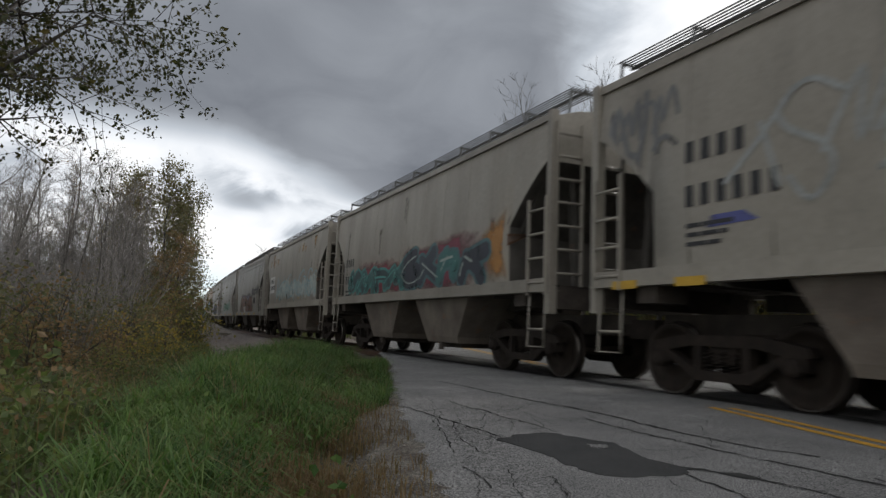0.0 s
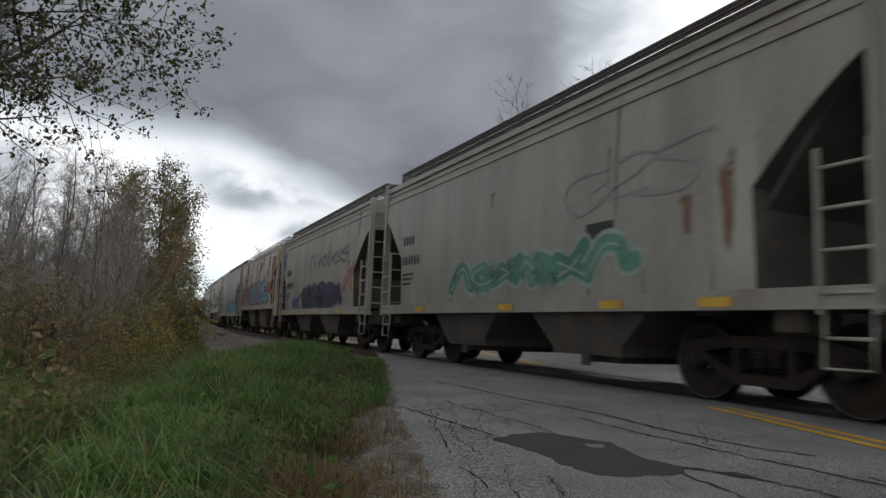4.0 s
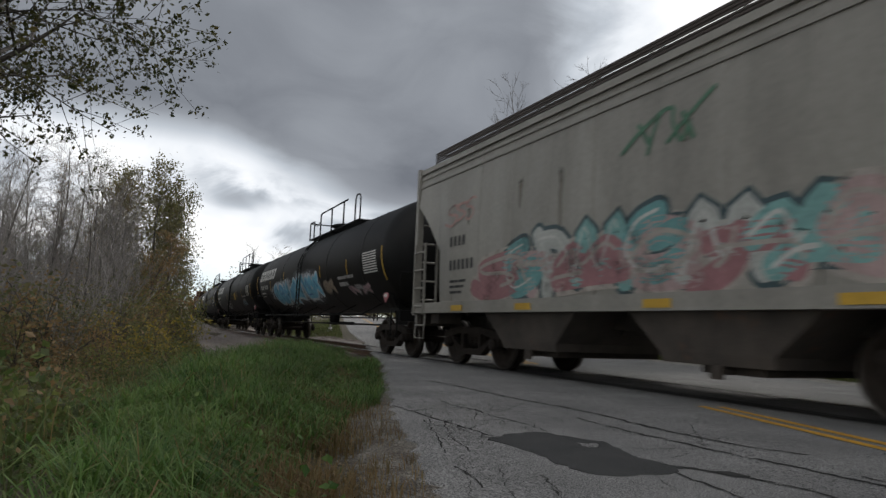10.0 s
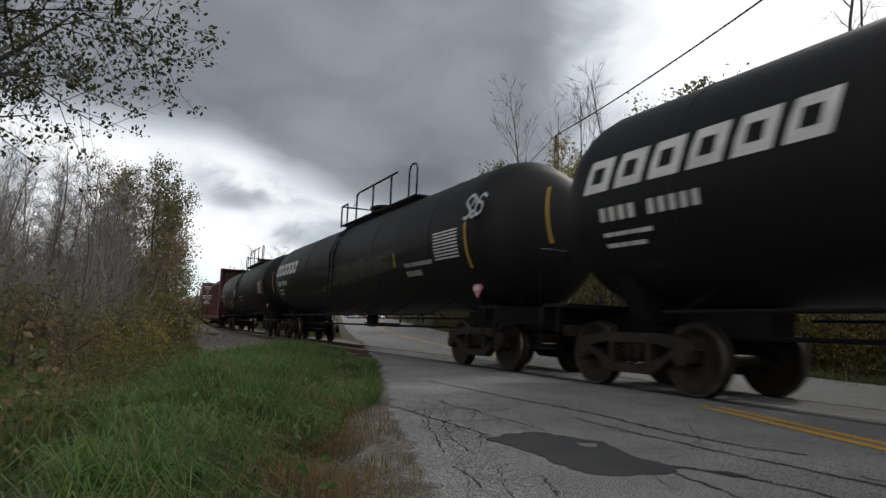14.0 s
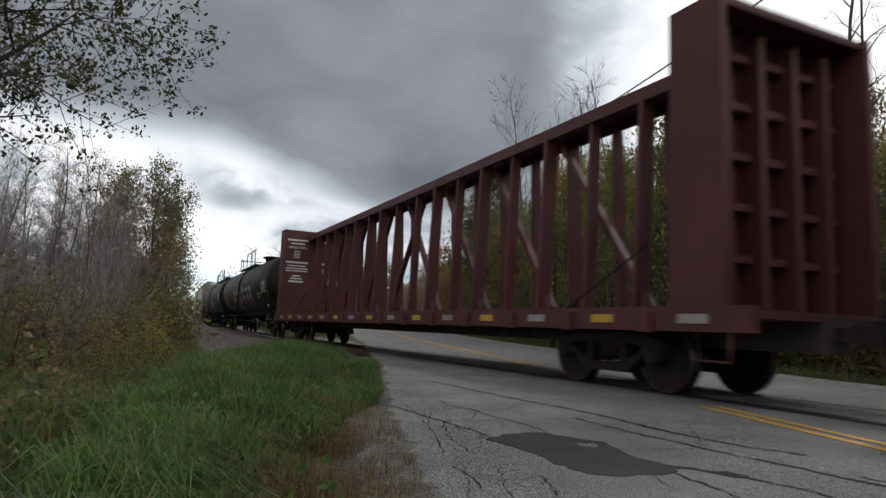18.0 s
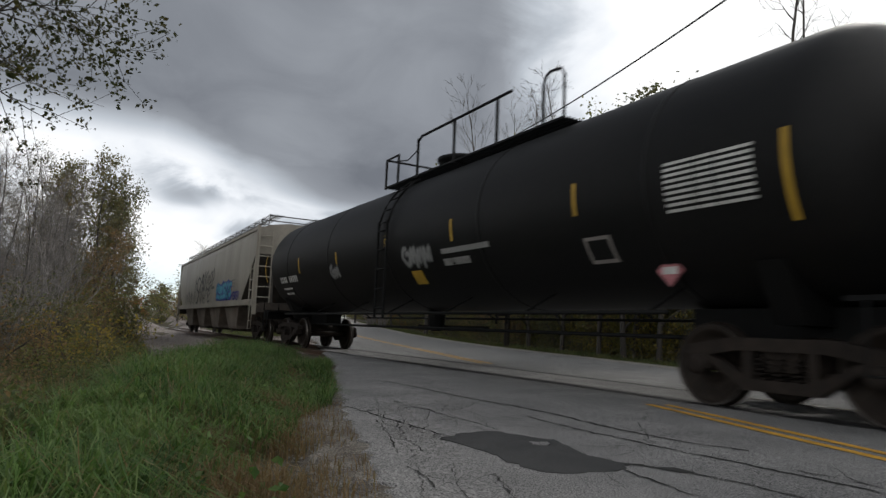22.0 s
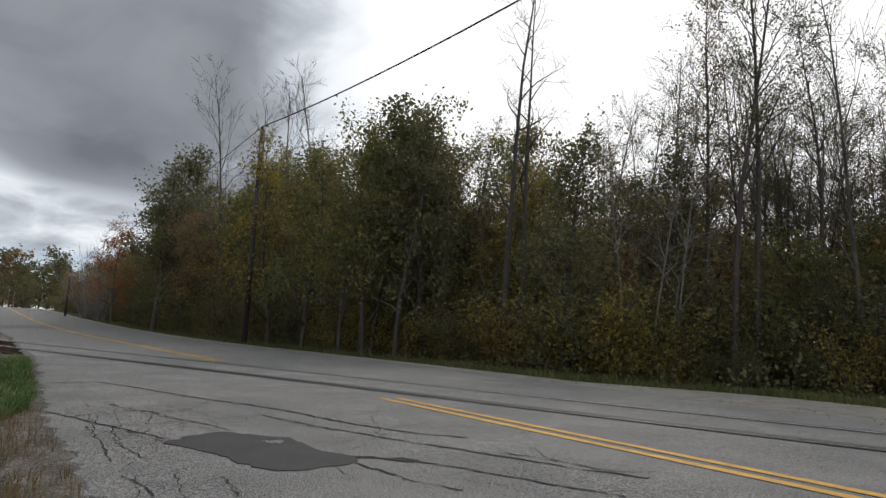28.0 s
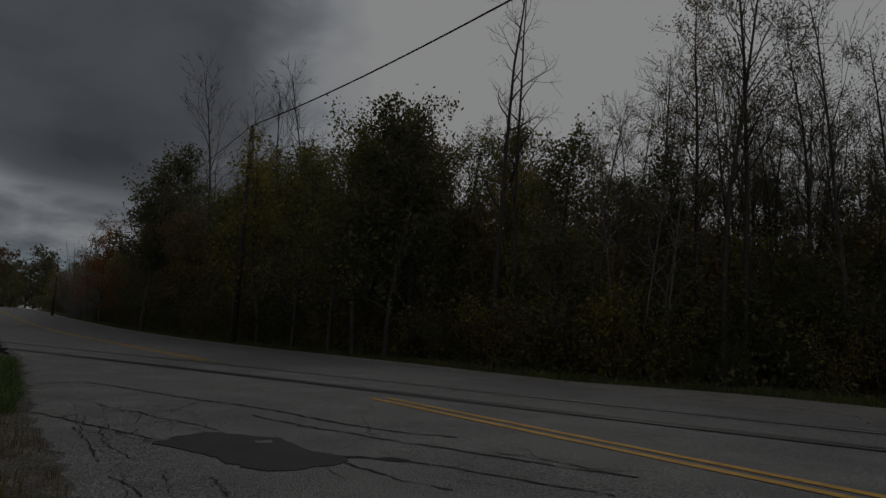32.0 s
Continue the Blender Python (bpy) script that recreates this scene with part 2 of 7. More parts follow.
M_LEAF_NEAR = leaf_material("olive_leaves", [(0.026, 0.034, 0.011), (0.040, 0.050, 0.014), (0.060, 0.062, 0.018), (0.09, 0.072, 0.024)])

# ---------------------------------------------------------------- mesh building
class Geo:
    """Collects vertices and faces of one mesh."""

    def __init__(self):
        self.v, self.f, self.s = [], [], []

    def add(self, verts, faces, smooth=False):
        n = len(self.v)
        self.v.extend(verts)
        self.f.extend([tuple(i + n for i in f) for f in faces])
        self.s.extend([smooth] * len(faces))
        return self

    def box(self, c, size, turn=None, taper=1.0, bevel=0.0):
        x, y, z = (k / 2 for k in size)
        vs = [Vector((sx * x * (taper if sz > 0 else 1), sy * y * (taper if sz > 0 else 1), sz * z)) for sz in (-1, 1) for sy in (-1, 1) for sx in (-1, 1)]
        if turn is not None:
            vs = [turn @ q for q in vs]
        return self.add([tuple(q + Vector(c)) for q in vs], [(0, 2, 3, 1), (4, 5, 7, 6), (0, 1, 5, 4), (2, 6, 7, 3), (0, 4, 6, 2), (1, 3, 7, 5)])

    def bar(self, p, q, w, h=None):
        """A square bar from p to q."""
        p, q = Vector(p), Vector(q)
        h = h or w
        turn = (q - p).to_track_quat("Z", "Y").to_matrix()
        return self.box((p + q) / 2, (w, h, (q - p).length), turn)

    def tube(self, pts, radii, n=8, caps=True):
        """A round tube through pts."""
        pts = [Vector(p) for p in pts]
        if isinstance(radii, (int, float)):
            radii = [radii] * len(pts)
        vs, fs = [], []
        for i, p in enumerate(pts):
            d = (pts[min(i + 1, len(pts) - 1)] - pts[max(i - 1, 0)]).normalized()
            a = d.orthogonal().normalized() if abs(d.z) < 0.9 else d.cross(Vector((0, 1, 0))).normalized()
            b = d.cross(a)
            vs += [tuple(p + radii[i] * (math.cos(2 * math.pi * k / n) * a + math.sin(2 * math.pi * k / n) * b)) for k in range(n)]
        for i in range(len(pts) - 1):
            fs += [(i * n + k, i * n + (k + 1) % n, (i + 1) * n + (k + 1) % n, (i + 1) * n + k) for k in range(n)]
        self.add(vs, fs, True)
        if caps:
            m = len(self.v) - len(vs)
            self.f += [tuple(m + k for k in reversed(range(n))), tuple(m + (len(pts) - 1) * n + k for k in range(n))]
            self.s += [False, False]
        return self

    def loft(self, rings, smooth=True, caps=True):
        n = len(rings[0])
        vs = [q for r in rings for q in r]
        fs = [(i * n + k, i * n + (k + 1) % n, (i + 1) * n + (k + 1) % n, (i + 1) * n + k) for i in range(len(rings) - 1) for k in range(n)]
        self.add(vs, fs, smooth)
        if caps:
            m = len(self.v) - len(vs)
            self.f += [tuple(m + k for k in reversed(range(n))), tuple(m + (len(rings) - 1) * n + k for k in range(n))]
            self.s += [False, False]
        return self

    def plate(self, outline, axis_offset, depth):
        """A flat outline of (y, z) points, extruded along x from axis_offset by depth."""
        n = len(outline)
        vs = [(axis_offset, y, z) for y, z in outline] + [(axis_offset + depth, y, z) for y, z in outline]
        return self.add(vs, [tuple(range(n)), tuple(reversed(range(n, 2 * n)))] + [(k, n + k, n + (k + 1) % n, (k + 1) % n) for k in range(n)])

    def mesh(self, name, material):
        me = bpy.data.meshes.new(name)
        me.from_pydata(self.v, [], self.f)
        me.polygons.foreach_set("use_smooth", self.s)
        me.materials.append(material)
        bm = bmesh.new()
        bm.from_mesh(me)
        bmesh.ops.recalc_face_normals(bm, faces=bm.faces)
        bm.to_mesh(me)
        bm.free()
        return me


def part(name, g, material, parent=None, label="", at=None):
    """One mesh object from a Geo (or a ready mesh), under a thing or a part."""
    ob = new(name, g.mesh(name, material) if isinstance(g, Geo) else g)
    if parent is not None:
        ob.parent = parent
    if at is not None:
        ob.matrix_basis = at
    return tagged(ob, label)


def thing(name, label, category, group=""):
    return tagged(new(name), label, category, group)


def soup(name, verts, faces, material, smooth=False):
    """A mesh from numpy arrays."""
    me = bpy.data.meshes.new(name)
    me.from_pydata(verts.tolist() if hasattr(verts, "tolist") else verts, [], faces.tolist() if hasattr(faces, "tolist") else faces)
    if smooth:
        me.polygons.foreach_set("use_smooth", [True] * len(me.polygons))
    me.materials.append(material)
    return me


# ---------------------------------------------------------------- the plan: track, road, ground
TRACK_TURN, TRACK_X, TRACK_RADIUS = radians(25.03), 3.554, 1373.0
TRACK_CENTRE = (TRACK_X + TRACK_RADIUS * math.cos(TRACK_TURN), 10 + TRACK_RADIUS * math.sin(TRACK_TURN))


def on_track(s, off=0.0):
    """Place and heading (radians, left of y) on the track, s metres along it, off metres to its right."""
    th = TRACK_TURN - s / TRACK_RADIUS
    r = TRACK_RADIUS - off
    return TRACK_CENTRE[0] - r * math.cos(th), TRACK_CENTRE[1] - r * math.sin(th), th


def track_offset(x, y):
    return TRACK_RADIUS - np.hypot(x - TRACK_CENTRE[0], y - TRACK_CENTRE[1])


ROAD_Y = (-60, 2.46, 4.44, 7.33, 15.4, 30.8, 52.5, 170, 420)
ROAD_X = (11.0, 3.76, 3.5, 3.15, 2.45, 0.46, -2.9, -20.0, -56.0)
ROAD_LEFT, ROAD_RIGHT = -3.57, 5.3


def smooth(v):
    v = np.clip(v, 0, 1)
    return v * v * (3 - 2 * v)


def road_x(y):
    return np.interp(y, ROAD_Y, ROAD_X)


def road_z(y):
    return 3.0 * smooth((np.asarray(y, float) - 28) / 150) - 0.00022 * np.maximum(np.asarray(y, float) - 178, 0) ** 1.5


def wave(x, y, k, seed=0.0):
    return np.sin(x * k + 1.7 * np.sin(y * k * 0.7 + seed) + seed) * np.cos(y * k * 0.9 + 1.3 * np.sin(x * k * 0.6 + seed * 2))


def ground_z(x, y):
    x, y = np.asarray(x, float), np.asarray(y, float)
    u = x - road_x(y)
    zr = road_z(y)
    left, right = ROAD_LEFT - u, u - ROAD_RIGHT
    z = zr - 0.045
    z = z - np.where(left > 0, 0.55 * smooth((left - 1.6) / 3.2) - 0.45 * smooth((left - 6.0) / 8), 0)
    z = z - np.where(right > 0, 0.10 * smooth(right / 2.0) - 0.25 * smooth((right - 3) / 8), 0)
    z = z + np.where((left > 0.4) | (right > 0.4), 0.05 * wave(x, y, 0.9) + 0.03 * wave(x, y, 2.3, 1.0), 0)
    off = np.abs(track_offset(x, y))
    bed = -0.19 - 0.62 * np.maximum(off - 1.75, 0)
    near = (off < 4) & ((left > 0.05) | (right > 0.05)) & (np.abs(y) < 400)
    return np.where(near, np.where(off < 1.75, bed, np.maximum(z, bed)), z)


def spaced(*spans):
    return np.unique(np.concatenate([np.linspace(a, b, n) for a, b, n in spans]).round(3))


gx = spaced((-2500, -300, 10), (-300, -60, 13), (-60, -14, 24), (-14, 22, 121), (22, 60, 16), (60, 300, 13), (300, 2500, 10))
gy = spaced((-2500, -200, 10), (-200, -12, 16), (-12, 46, 194), (46, 130, 43), (130, 400, 28), (400, 3000, 12))
GX, GY = np.meshgrid(gx, gy)
nx, ny = len(gx), len(gy)
GZ = ground_z(GX, GY)
cells = (np.arange(ny - 1)[:, None] * nx + np.arange(nx - 1)[None]).ravel()
ground = new("ground", soup("ground", np.stack([GX.ravel(), GY.ravel(), GZ.ravel()], 1), np.stack([cells, cells + 1, cells + nx + 1, cells + nx], 1), M_SOIL, True))
tagged(ground, "dark soil and low weeds beside the road and track", "ground", kind="structure")

# the road: an old asphalt slab with frayed edges, over a crest in the distance
ry = spaced((-55, 0, 28), (0, 12, 161), (12, 25, 53), (25, 60, 48), (60, 420, 90))
across = np.array([ROAD_LEFT, -2.6, -1.3, 0, 1.3, 2.6, 4.0, ROAD_RIGHT])
rng = np.random.default_rng(3)
rv, rf = [], []
for y in ry:
    fray_l, fray_r = 0.035 * wave(0, y, 1.9) + 0.03 * wave(0, y, 7.0, 2) + rng.normal(0, 0.028), 0.16 * wave(5, y, 1.1) + rng.normal(0, 0.03)
    row = across.copy()
    row[0] += fray_l
    row[-1] += fray_r
    x0, z0 = float(road_x(y)), float(road_z(y))
    rv.append((x0 + row[0] - 0.09, y, z0 - 0.07))
    rv += [(x0 + u, y, z0 - 0.004 * abs(u)) for u in row]
    rv.append((x0 + row[-1] + 0.04, y, z0 - 0.09))
w = len(across) + 2
rf = [(i * w + k, i * w + k + 1, (i + 1) * w + k + 1, (i + 1) * w + k) for i in range(len(ry) - 1) for k in range(w - 1)]
road = tagged(new("road", soup("road", rv, rf, M_ASPHALT)), "cracked grey asphalt country road", "road", kind="structure")


def ribbon(points, width, lift, name, material, jitter=0.0, seed=1):
    """A thin strip that lies on the road along points of (x, y), as geometry for soup()."""
    r = np.random.default_rng(seed)
    vs, fs = [], []
    for i, (x, y) in enumerate(points):
        a, b = np.array(points[max(i - 1, 0)]), np.array(points[min(i + 1, len(points) - 1)])
        d = (b - a) / (np.linalg.norm(b - a) + 1e-9)
        wd = width * (1 + jitter * r.uniform(-1, 1)) / 2
        for sgn in (-1, 1):
            px, py = x - sgn * d[1] * wd, y + sgn * d[0] * wd
            u = px - float(road_x(py))
            vs.append((px, py, float(road_z(py)) - 0.004 * abs(u) + lift))
    for i in range(len(points) - 1):
        fs.append((2 * i, 2 * i + 2, 2 * i + 3, 2 * i + 1))
    return vs, fs


def strip(name, points, width, lift, material, jitter=0.0, seed=1):
    vs, fs = ribbon(points, width, lift, name, material, jitter, seed)
    return new(name, soup(name, vs, fs, material))


def centre_line(y0, y1, u, step=0.5):
    return [(float(road_x(y)) + u, y) for y in np.linspace(y0, y1, max(3, int((y1 - y0) / step)))]


for k, (y0, y1) in enumerate(((-20, 7.33), (15.4, 165))):
    for u in (-0.11, 0.11):
        tagged(strip("yellow_line", centre_line(y0, y1, u), 0.10, 0.005, M_YELLOW, 0.12, 7 + k), "worn yellow centre line painted on the road", "road marking", kind="structure")

# ---------------------------------------------------------------- track
for off in (-0.7525, 0.7525):
    foot, head, flange = Geo(), Geo(), Geo()
    rings, heads = [], []
    for s in np.arange(-40, 190, 2.0):
        x, y, th = on_track(s, off)
        c, sn = math.cos(th), math.sin(th)
        prof = [(-0.07, -0.17), (0.07, -0.17), (0.07, -0.155), (0.012, -0.13), (0.012, -0.045), (0.036, -0.03), (0.036, -0.006), (-0.036, -0.006), (-0.036, -0.03), (-0.012, -0.045), (-0.012, -0.13), (-0.07, -0.155)]
        rings.append([(x + c * a, y + sn * a, b) for a, b in prof])
        heads.append([(x + c * a, y + sn * a, b) for a, b in ((-0.033, -0.006), (0.033, -0.006), (0.028, 0.001), (-0.028, 0.001))])
    rail = part("rail", foot.loft(rings, False), M_RAIL)
    tagged(rail, "rusty steel rail with a polished head", "rail", kind="structure")
    part("rail_head", head.loft(heads, False), M_RAILTOP, rail)
    for side, wd in ((-1, 0.10), (1, 0.10)):
        pts = [on_track(s, off + side * 0.09)[:2] for s in np.arange(-16, 17, 0.5)]
        pts = [p for p in pts if ROAD_LEFT - 0.1 < p[0] - road_x(p[1]) < ROAD_RIGHT + 0.3]
        tagged(strip("flangeway", pts, 0.11 if off < 0 else 0.05, 0.012, M_RUBBER, 0.1), "black rubber strip along the rail in the crossing", "crossing panel", kind="structure")

# timber sleepers and loose ballast away from the crossing
sleeper_mesh = Geo().box((0, 0, 0), (2.6, 0.23, 0.17)).mesh("sleeper", M_SLEEPER)
bed = tagged(new("track_bed"), "timber sleepers under the rails", "sleepers", kind="structure")
for k in range(150):
    s = 15.5 + 0.55 * k
    x, y, th = on_track(s)
    if ROAD_LEFT - 0.2 < x - road_x(y) < ROAD_RIGHT + 0.3:
        continue
    o = part("sleeper", sleeper_mesh, None, bed, at=pose(x, y, -0.245, 0, 0, math.degrees(th)))


def stones(n, place, size, material, name, seed):
    """A scatter of small rough stones as one mesh."""
    r = np.random.default_rng(seed)
    base = np.array([(1, 0, 0), (-1, 0, 0), (0, 1, 0), (0, -1, 0), (0, 0, 1), (0, 0, -0.6)], float)
    tri = np.array([(0, 2, 4), (2, 1, 4), (1, 3, 4), (3, 0, 4), (2, 0, 5), (1, 2, 5), (3, 1, 5), (0, 3, 5)])
    c = place(r, n)
    n = len(c)
    sc = size * r.uniform(0.5, 1.3, (n, 1, 1)) * r.uniform(0.7, 1.2, (n, 6, 3))
    a = r.uniform(0, 6.28, n)
    v = base[None] * sc
    x, y = v[..., 0] * np.cos(a)[:, None] - v[..., 1] * np.sin(a)[:, None], v[..., 0] * np.sin(a)[:, None] + v[..., 1] * np.cos(a)[:, None]
    v = np.stack([x, y, v[..., 2] * 0.8], -1) + c[:, None, :]
    f = (tri[None] + 6 * np.arange(n)[:, None, None]).reshape(-1, 3)
    return new(name, soup(name, v.reshape(-1, 3), f, material))


def ballast_place(r, n):
    s = 14 + 90 * r.uniform(0, 1, n) ** 1.5
    off = r.uniform(-4.6, 3.1, n)
    th = TRACK_TURN - s / TRACK_RADIUS
    x, y = TRACK_CENTRE[0] - (TRACK_RADIUS - off) * np.cos(th), TRACK_CENTRE[1] - (TRACK_RADIUS - off) * np.sin(th)
    u = x - road_x(y)
    keep = ((u < ROAD_LEFT - 0.1) | (u > ROAD_RIGHT + 0.3)) & (np.abs(np.abs(off) - 0.75) > 0.1)
    x, y = x[keep], y[keep]
    return np.stack([x, y, ground_z(x, y) + 0.01], 1)


bv, bs = [], np.arange(12, 120, 1.0)
offs = (-4.8, -4.0, -3.2, -2.4, -1.75, -0.6, 0.6, 1.75, 2.4, 3.2)
for s in bs:
    for off in offs:
        x, y, _ = on_track(s, off)
        u = x - float(road_x(y))
        on_road = ROAD_LEFT - 0.1 < u < ROAD_RIGHT + 0.2
        bv.append((x, y, float(ground_z(x, y)) + (-0.12 if on_road else 0.03 if -4.5 < off < 3 else -0.05)))
nb = len(offs)
bf = [(i * nb + k, i * nb + k + 1, (i + 1) * nb + k + 1, (i + 1) * nb + k) for i in range(len(bs) - 1) for k in range(nb - 1)]
tagged(new("ballast_bed", soup("ballast_bed", bv, bf, M_BED)), "bed of grey crushed stone under the track", "ballast", kind="structure")
tagged(stones(15000, ballast_place, 0.055, M_BALLAST, "ballast", 4), "grey and pinkish crushed stone of the track bed", "ballast", kind="stuff")


def verge_place(r, n):
    y = 2.2 + 9 * r.uniform(0, 1, n) ** 1.3
    x = road_x(y) + ROAD_LEFT - np.abs(r.normal(0, 0.30, n)) + 0.12
    return np.stack([x, y, ground_z(x, y) + 0.012], 1)


tagged(stones(14000, verge_place, 0.013, M_GRAVEL, "loose_gravel", 5), "loose gravel along the broken road edge", "gravel", kind="stuff")


def shoulder_place(r, n):
    y = -4 + 60 * r.uniform(0, 1, n) ** 2
    x = road_x(y) + ROAD_RIGHT + r.normal(0.6, 0.5, n)
    return np.stack([x, y, ground_z(x, y) + 0.03], 1)


tagged(stones(3000, shoulder_place, 0.016, M_SHOULDER, "shoulder_gravel", 6), "pale loose gravel on the road shoulder", "gravel", kind="stuff")
# the gravel shoulder: a low apron from the asphalt to the grass, wider at the crossing
sy_ = spaced((-30, 0, 16), (0, 14, 43), (14, 60, 47), (60, 180, 30))
sv = []
for y in sy_:
    x0, z0 = float(road_x(y)), float(road_z(y))
    wide = 1.0 + 1.7 * float(smooth((11.5 - y) / 4)) + 0.12 * float(wave(0, y, 1.3))
    sv += [(x0 + ROAD_RIGHT - 0.25, y, z0 - 0.035), (x0 + ROAD_RIGHT + wide * 0.5, y, z0 - 0.02), (x0 + ROAD_RIGHT + wide, y, z0 - 0.03), (x0 + ROAD_RIGHT + wide + 0.3, y, z0 - 0.14)]
sf = [(4 * i + k, 4 * i + k + 1, 4 * i + 5 + k, 4 * i + 4 + k) for i in range(len(sy_) - 1) for k in range(3)]
tagged(new("shoulder", soup("shoulder", sv, sf, M_SHOULDER)), "pale gravel shoulder beside the asphalt", "shoulder", kind="structure")
# dirt and gravel on the near verge
dv = []
dy = np.linspace(1.0, 9.5, 60)
for y in dy:
    x0 = float(road_x(y)) + ROAD_LEFT
    w_ = 0.50 + 0.14 * float(wave(0, y, 1.6)) + 0.06 * float(wave(0, y, 5))
    w_ *= float(smooth((9.6 - y) / 3))
    for f_ in (-0.12, 0.35, 0.8, 1.15):
        xx = x0 - w_ * f_ if f_ > 0 else x0 + 0.08
        dv.append((xx, y, float(ground_z(min(xx, x0 - 0.02), y)) + (0.018 if f_ < 1 else -0.02)))
df = [(4 * i + k, 4 * i + 4 + k, 4 * i + 5 + k, 4 * i + k + 1) for i in range(len(dy) - 1) for k in range(3)]
tagged(new("verge_dirt", soup("verge_dirt", dv, df, M_DIRT)), "gritty dirt strip between grass and asphalt", "dirt", kind="structure")


# ---------------------------------------------------------------- patch and cracks in the asphalt
def road_patch(name, outline, lift, material):
    r = random.Random(9)
    pts = []
    for k, (x, y) in enumerate(outline):
        x2, y2 = outline[(k + 1) % len(outline)]
        for j in range(6):
            f_ = j / 6
            pts.append((x + (x2 - x) * f_ + r.uniform(-0.022, 0.022), y + (y2 - y) * f_ + r.uniform(-0.03, 0.03)))
    cx, cy = sum(p[0] for p in pts) / len(pts), sum(p[1] for p in pts) / len(pts)
    z = lambda x, y: float(road_z(y)) - 0.004 * abs(x - float(road_x(y)))
    vs = [(x, y, z(x, y) + lift) for x, y in pts] + [(x + (x - cx) * 0.02, y + (y - cy) * 0.02, z(x, y) - 0.01) for x, y in pts]
    n = len(pts)
    return new(name, soup(name, vs, [tuple(range(n))] + [(k, n + k, n + (k + 1) % n, (k + 1) % n) for k in range(n)], material))


tagged(road_patch("asphalt_patch", [(0.43, 4.68), (0.62, 4.96), (0.89, 5.08), (1.11, 4.84), (1.29, 4.71), (1.31, 4.24), (1.42, 4.02), (1.50, 3.90), (1.33, 3.70), (0.95, 3.63), (0.83, 3.78), (0.69, 4.25)], 0.006, M_PATCH), "dark fresh asphalt patch in the road", "road patch", kind="structure")
tagged(road_patch("asphalt_chip", [(1.05, 4.60), (1.17, 4.62), (1.19, 4.52), (1.08, 4.48)], 0.010, M_ASPHALT), "pale bare spot in the asphalt patch", "road patch", kind="structure")


def crack(points, width, seed, branch=0):
    r = random.Random(seed)
    pts = []
    for (x, y), (x2, y2) in zip(points, points[1:]):
        n = max(3, int(math.hypot(x2 - x, y2 - y) / 0.06))
        for j in range(n):
            f_ = j / n
            pts.append((x + (x2 - x) * f_ + r.gauss(0, 0.010), y + (y2 - y) * f_ + r.gauss(0, 0.014)))
    pts.append(points[-1])
    vs, fs = ribbon(pts, width, 0.0045, "crack", None, 0.75, seed)
    for _ in range(branch):
        i = r.randrange(2, len(pts) - 2)
        a_ = r.uniform(0, 6.28)
        q = [pts[i]]
        for _k in range(r.randint(6, 16)):
            a_ += r.gauss(0, 0.35)
            q.append((q[-1][0] + 0.06 * math.cos(a_), q[-1][1] + 0.06 * math.sin(a_)))
        v2, f2 = ribbon(q, min(0.007, width * 0.35), 0.0044, "crack", None, 0.7, seed + 1)
        fs += [tuple(t_ + len(vs) for t_ in f_) for f_ in f2]
        vs += v2
    tagged(new("crack", soup("crack", vs, fs, M_CRACK)), "dark open crack in the worn asphalt", "crack", kind="structure")


crack([(-0.52, 9.3), (0.01, 9.53), (0.38, 8.82), (0.84, 7.8), (1.07, 7.32), (1.38, 6.82), (1.67, 6.19), (1.86, 5.57), (2.05, 5.13), (2.28, 4.75), (2.58, 4.46)], 0.036, 1, 4)
crack([(1.33, 6.02), (1.62, 5.26), (1.84, 4.83), (2.04, 4.41), (2.28, 4.0), (2.48, 3.62), (2.65, 3.25), (2.9, 2.89)], 0.024, 2, 2)
crack([(1.74, 3.76), (1.97, 3.46), (2.15, 3.12), (2.31, 2.83), (2.44, 2.59)], 0.018, 3, 2)
crack([(-0.32, 6.4), (-0.12, 6.01), (0.08, 5.6), (0.29, 5.19), (0.45, 4.86)], 0.02, 4, 3)
crack([(-0.16, 6.09), (0.08, 6.36), (0.39, 6.45), (0.61, 5.85), (0.82, 5.48), (0.93, 5.14)], 0.016, 5, 3)
crack([(0.1, 7.15), (0.26, 6.59), (0.42, 6.32)], 0.012, 6, 1)
crack([(-0.03, 5.53), (0.05, 4.99), (0.09, 4.55), (0.12, 4.12)], 0.009, 7, 2)
crack([(0.13, 5.5), (0.16, 4.8), (0.24, 4.37), (0.32, 4.12)], 0.008, 8, 1)
crack([(1.37, 3.86), (1.47, 3.54), (1.56, 3.22), (1.7, 2.96)], 0.013, 9, 2)
crack([(0.17, 3.75), (0.25, 3.52), (0.28, 3.26)], 0.009, 10, 1)
crack([(0.63, 3.58), (0.64, 3.38), (0.63, 3.15)], 0.009, 11, 1)
crack([(0.41, 6.13), (0.7, 6.29), (1.04, 7.1)], 0.008, 12, 1)
crack([(2.52, 3.81), (2.69, 3.52), (2.78, 3.19), (2.95, 3.04)], 0.013, 13, 1)
crack([(1.40, 4.02), (1.60, 3.85), (1.81, 3.71)], 0.075, 25, 0)
rc = random.Random(11)
# alligator cracking near the road's edge: a net of crooked cells
def net(k, j):
    h = math.sin(k * 127.1 + j * 311.7) * 43758.5
    g_ = math.sin(k * 269.5 + j * 183.3) * 43758.5
    return -0.25 + 0.21 * (k + 0.8 * (h - math.floor(h)) - 0.4), 3.1 + 0.36 * (j + 0.8 * (g_ - math.floor(g_)) - 0.4)


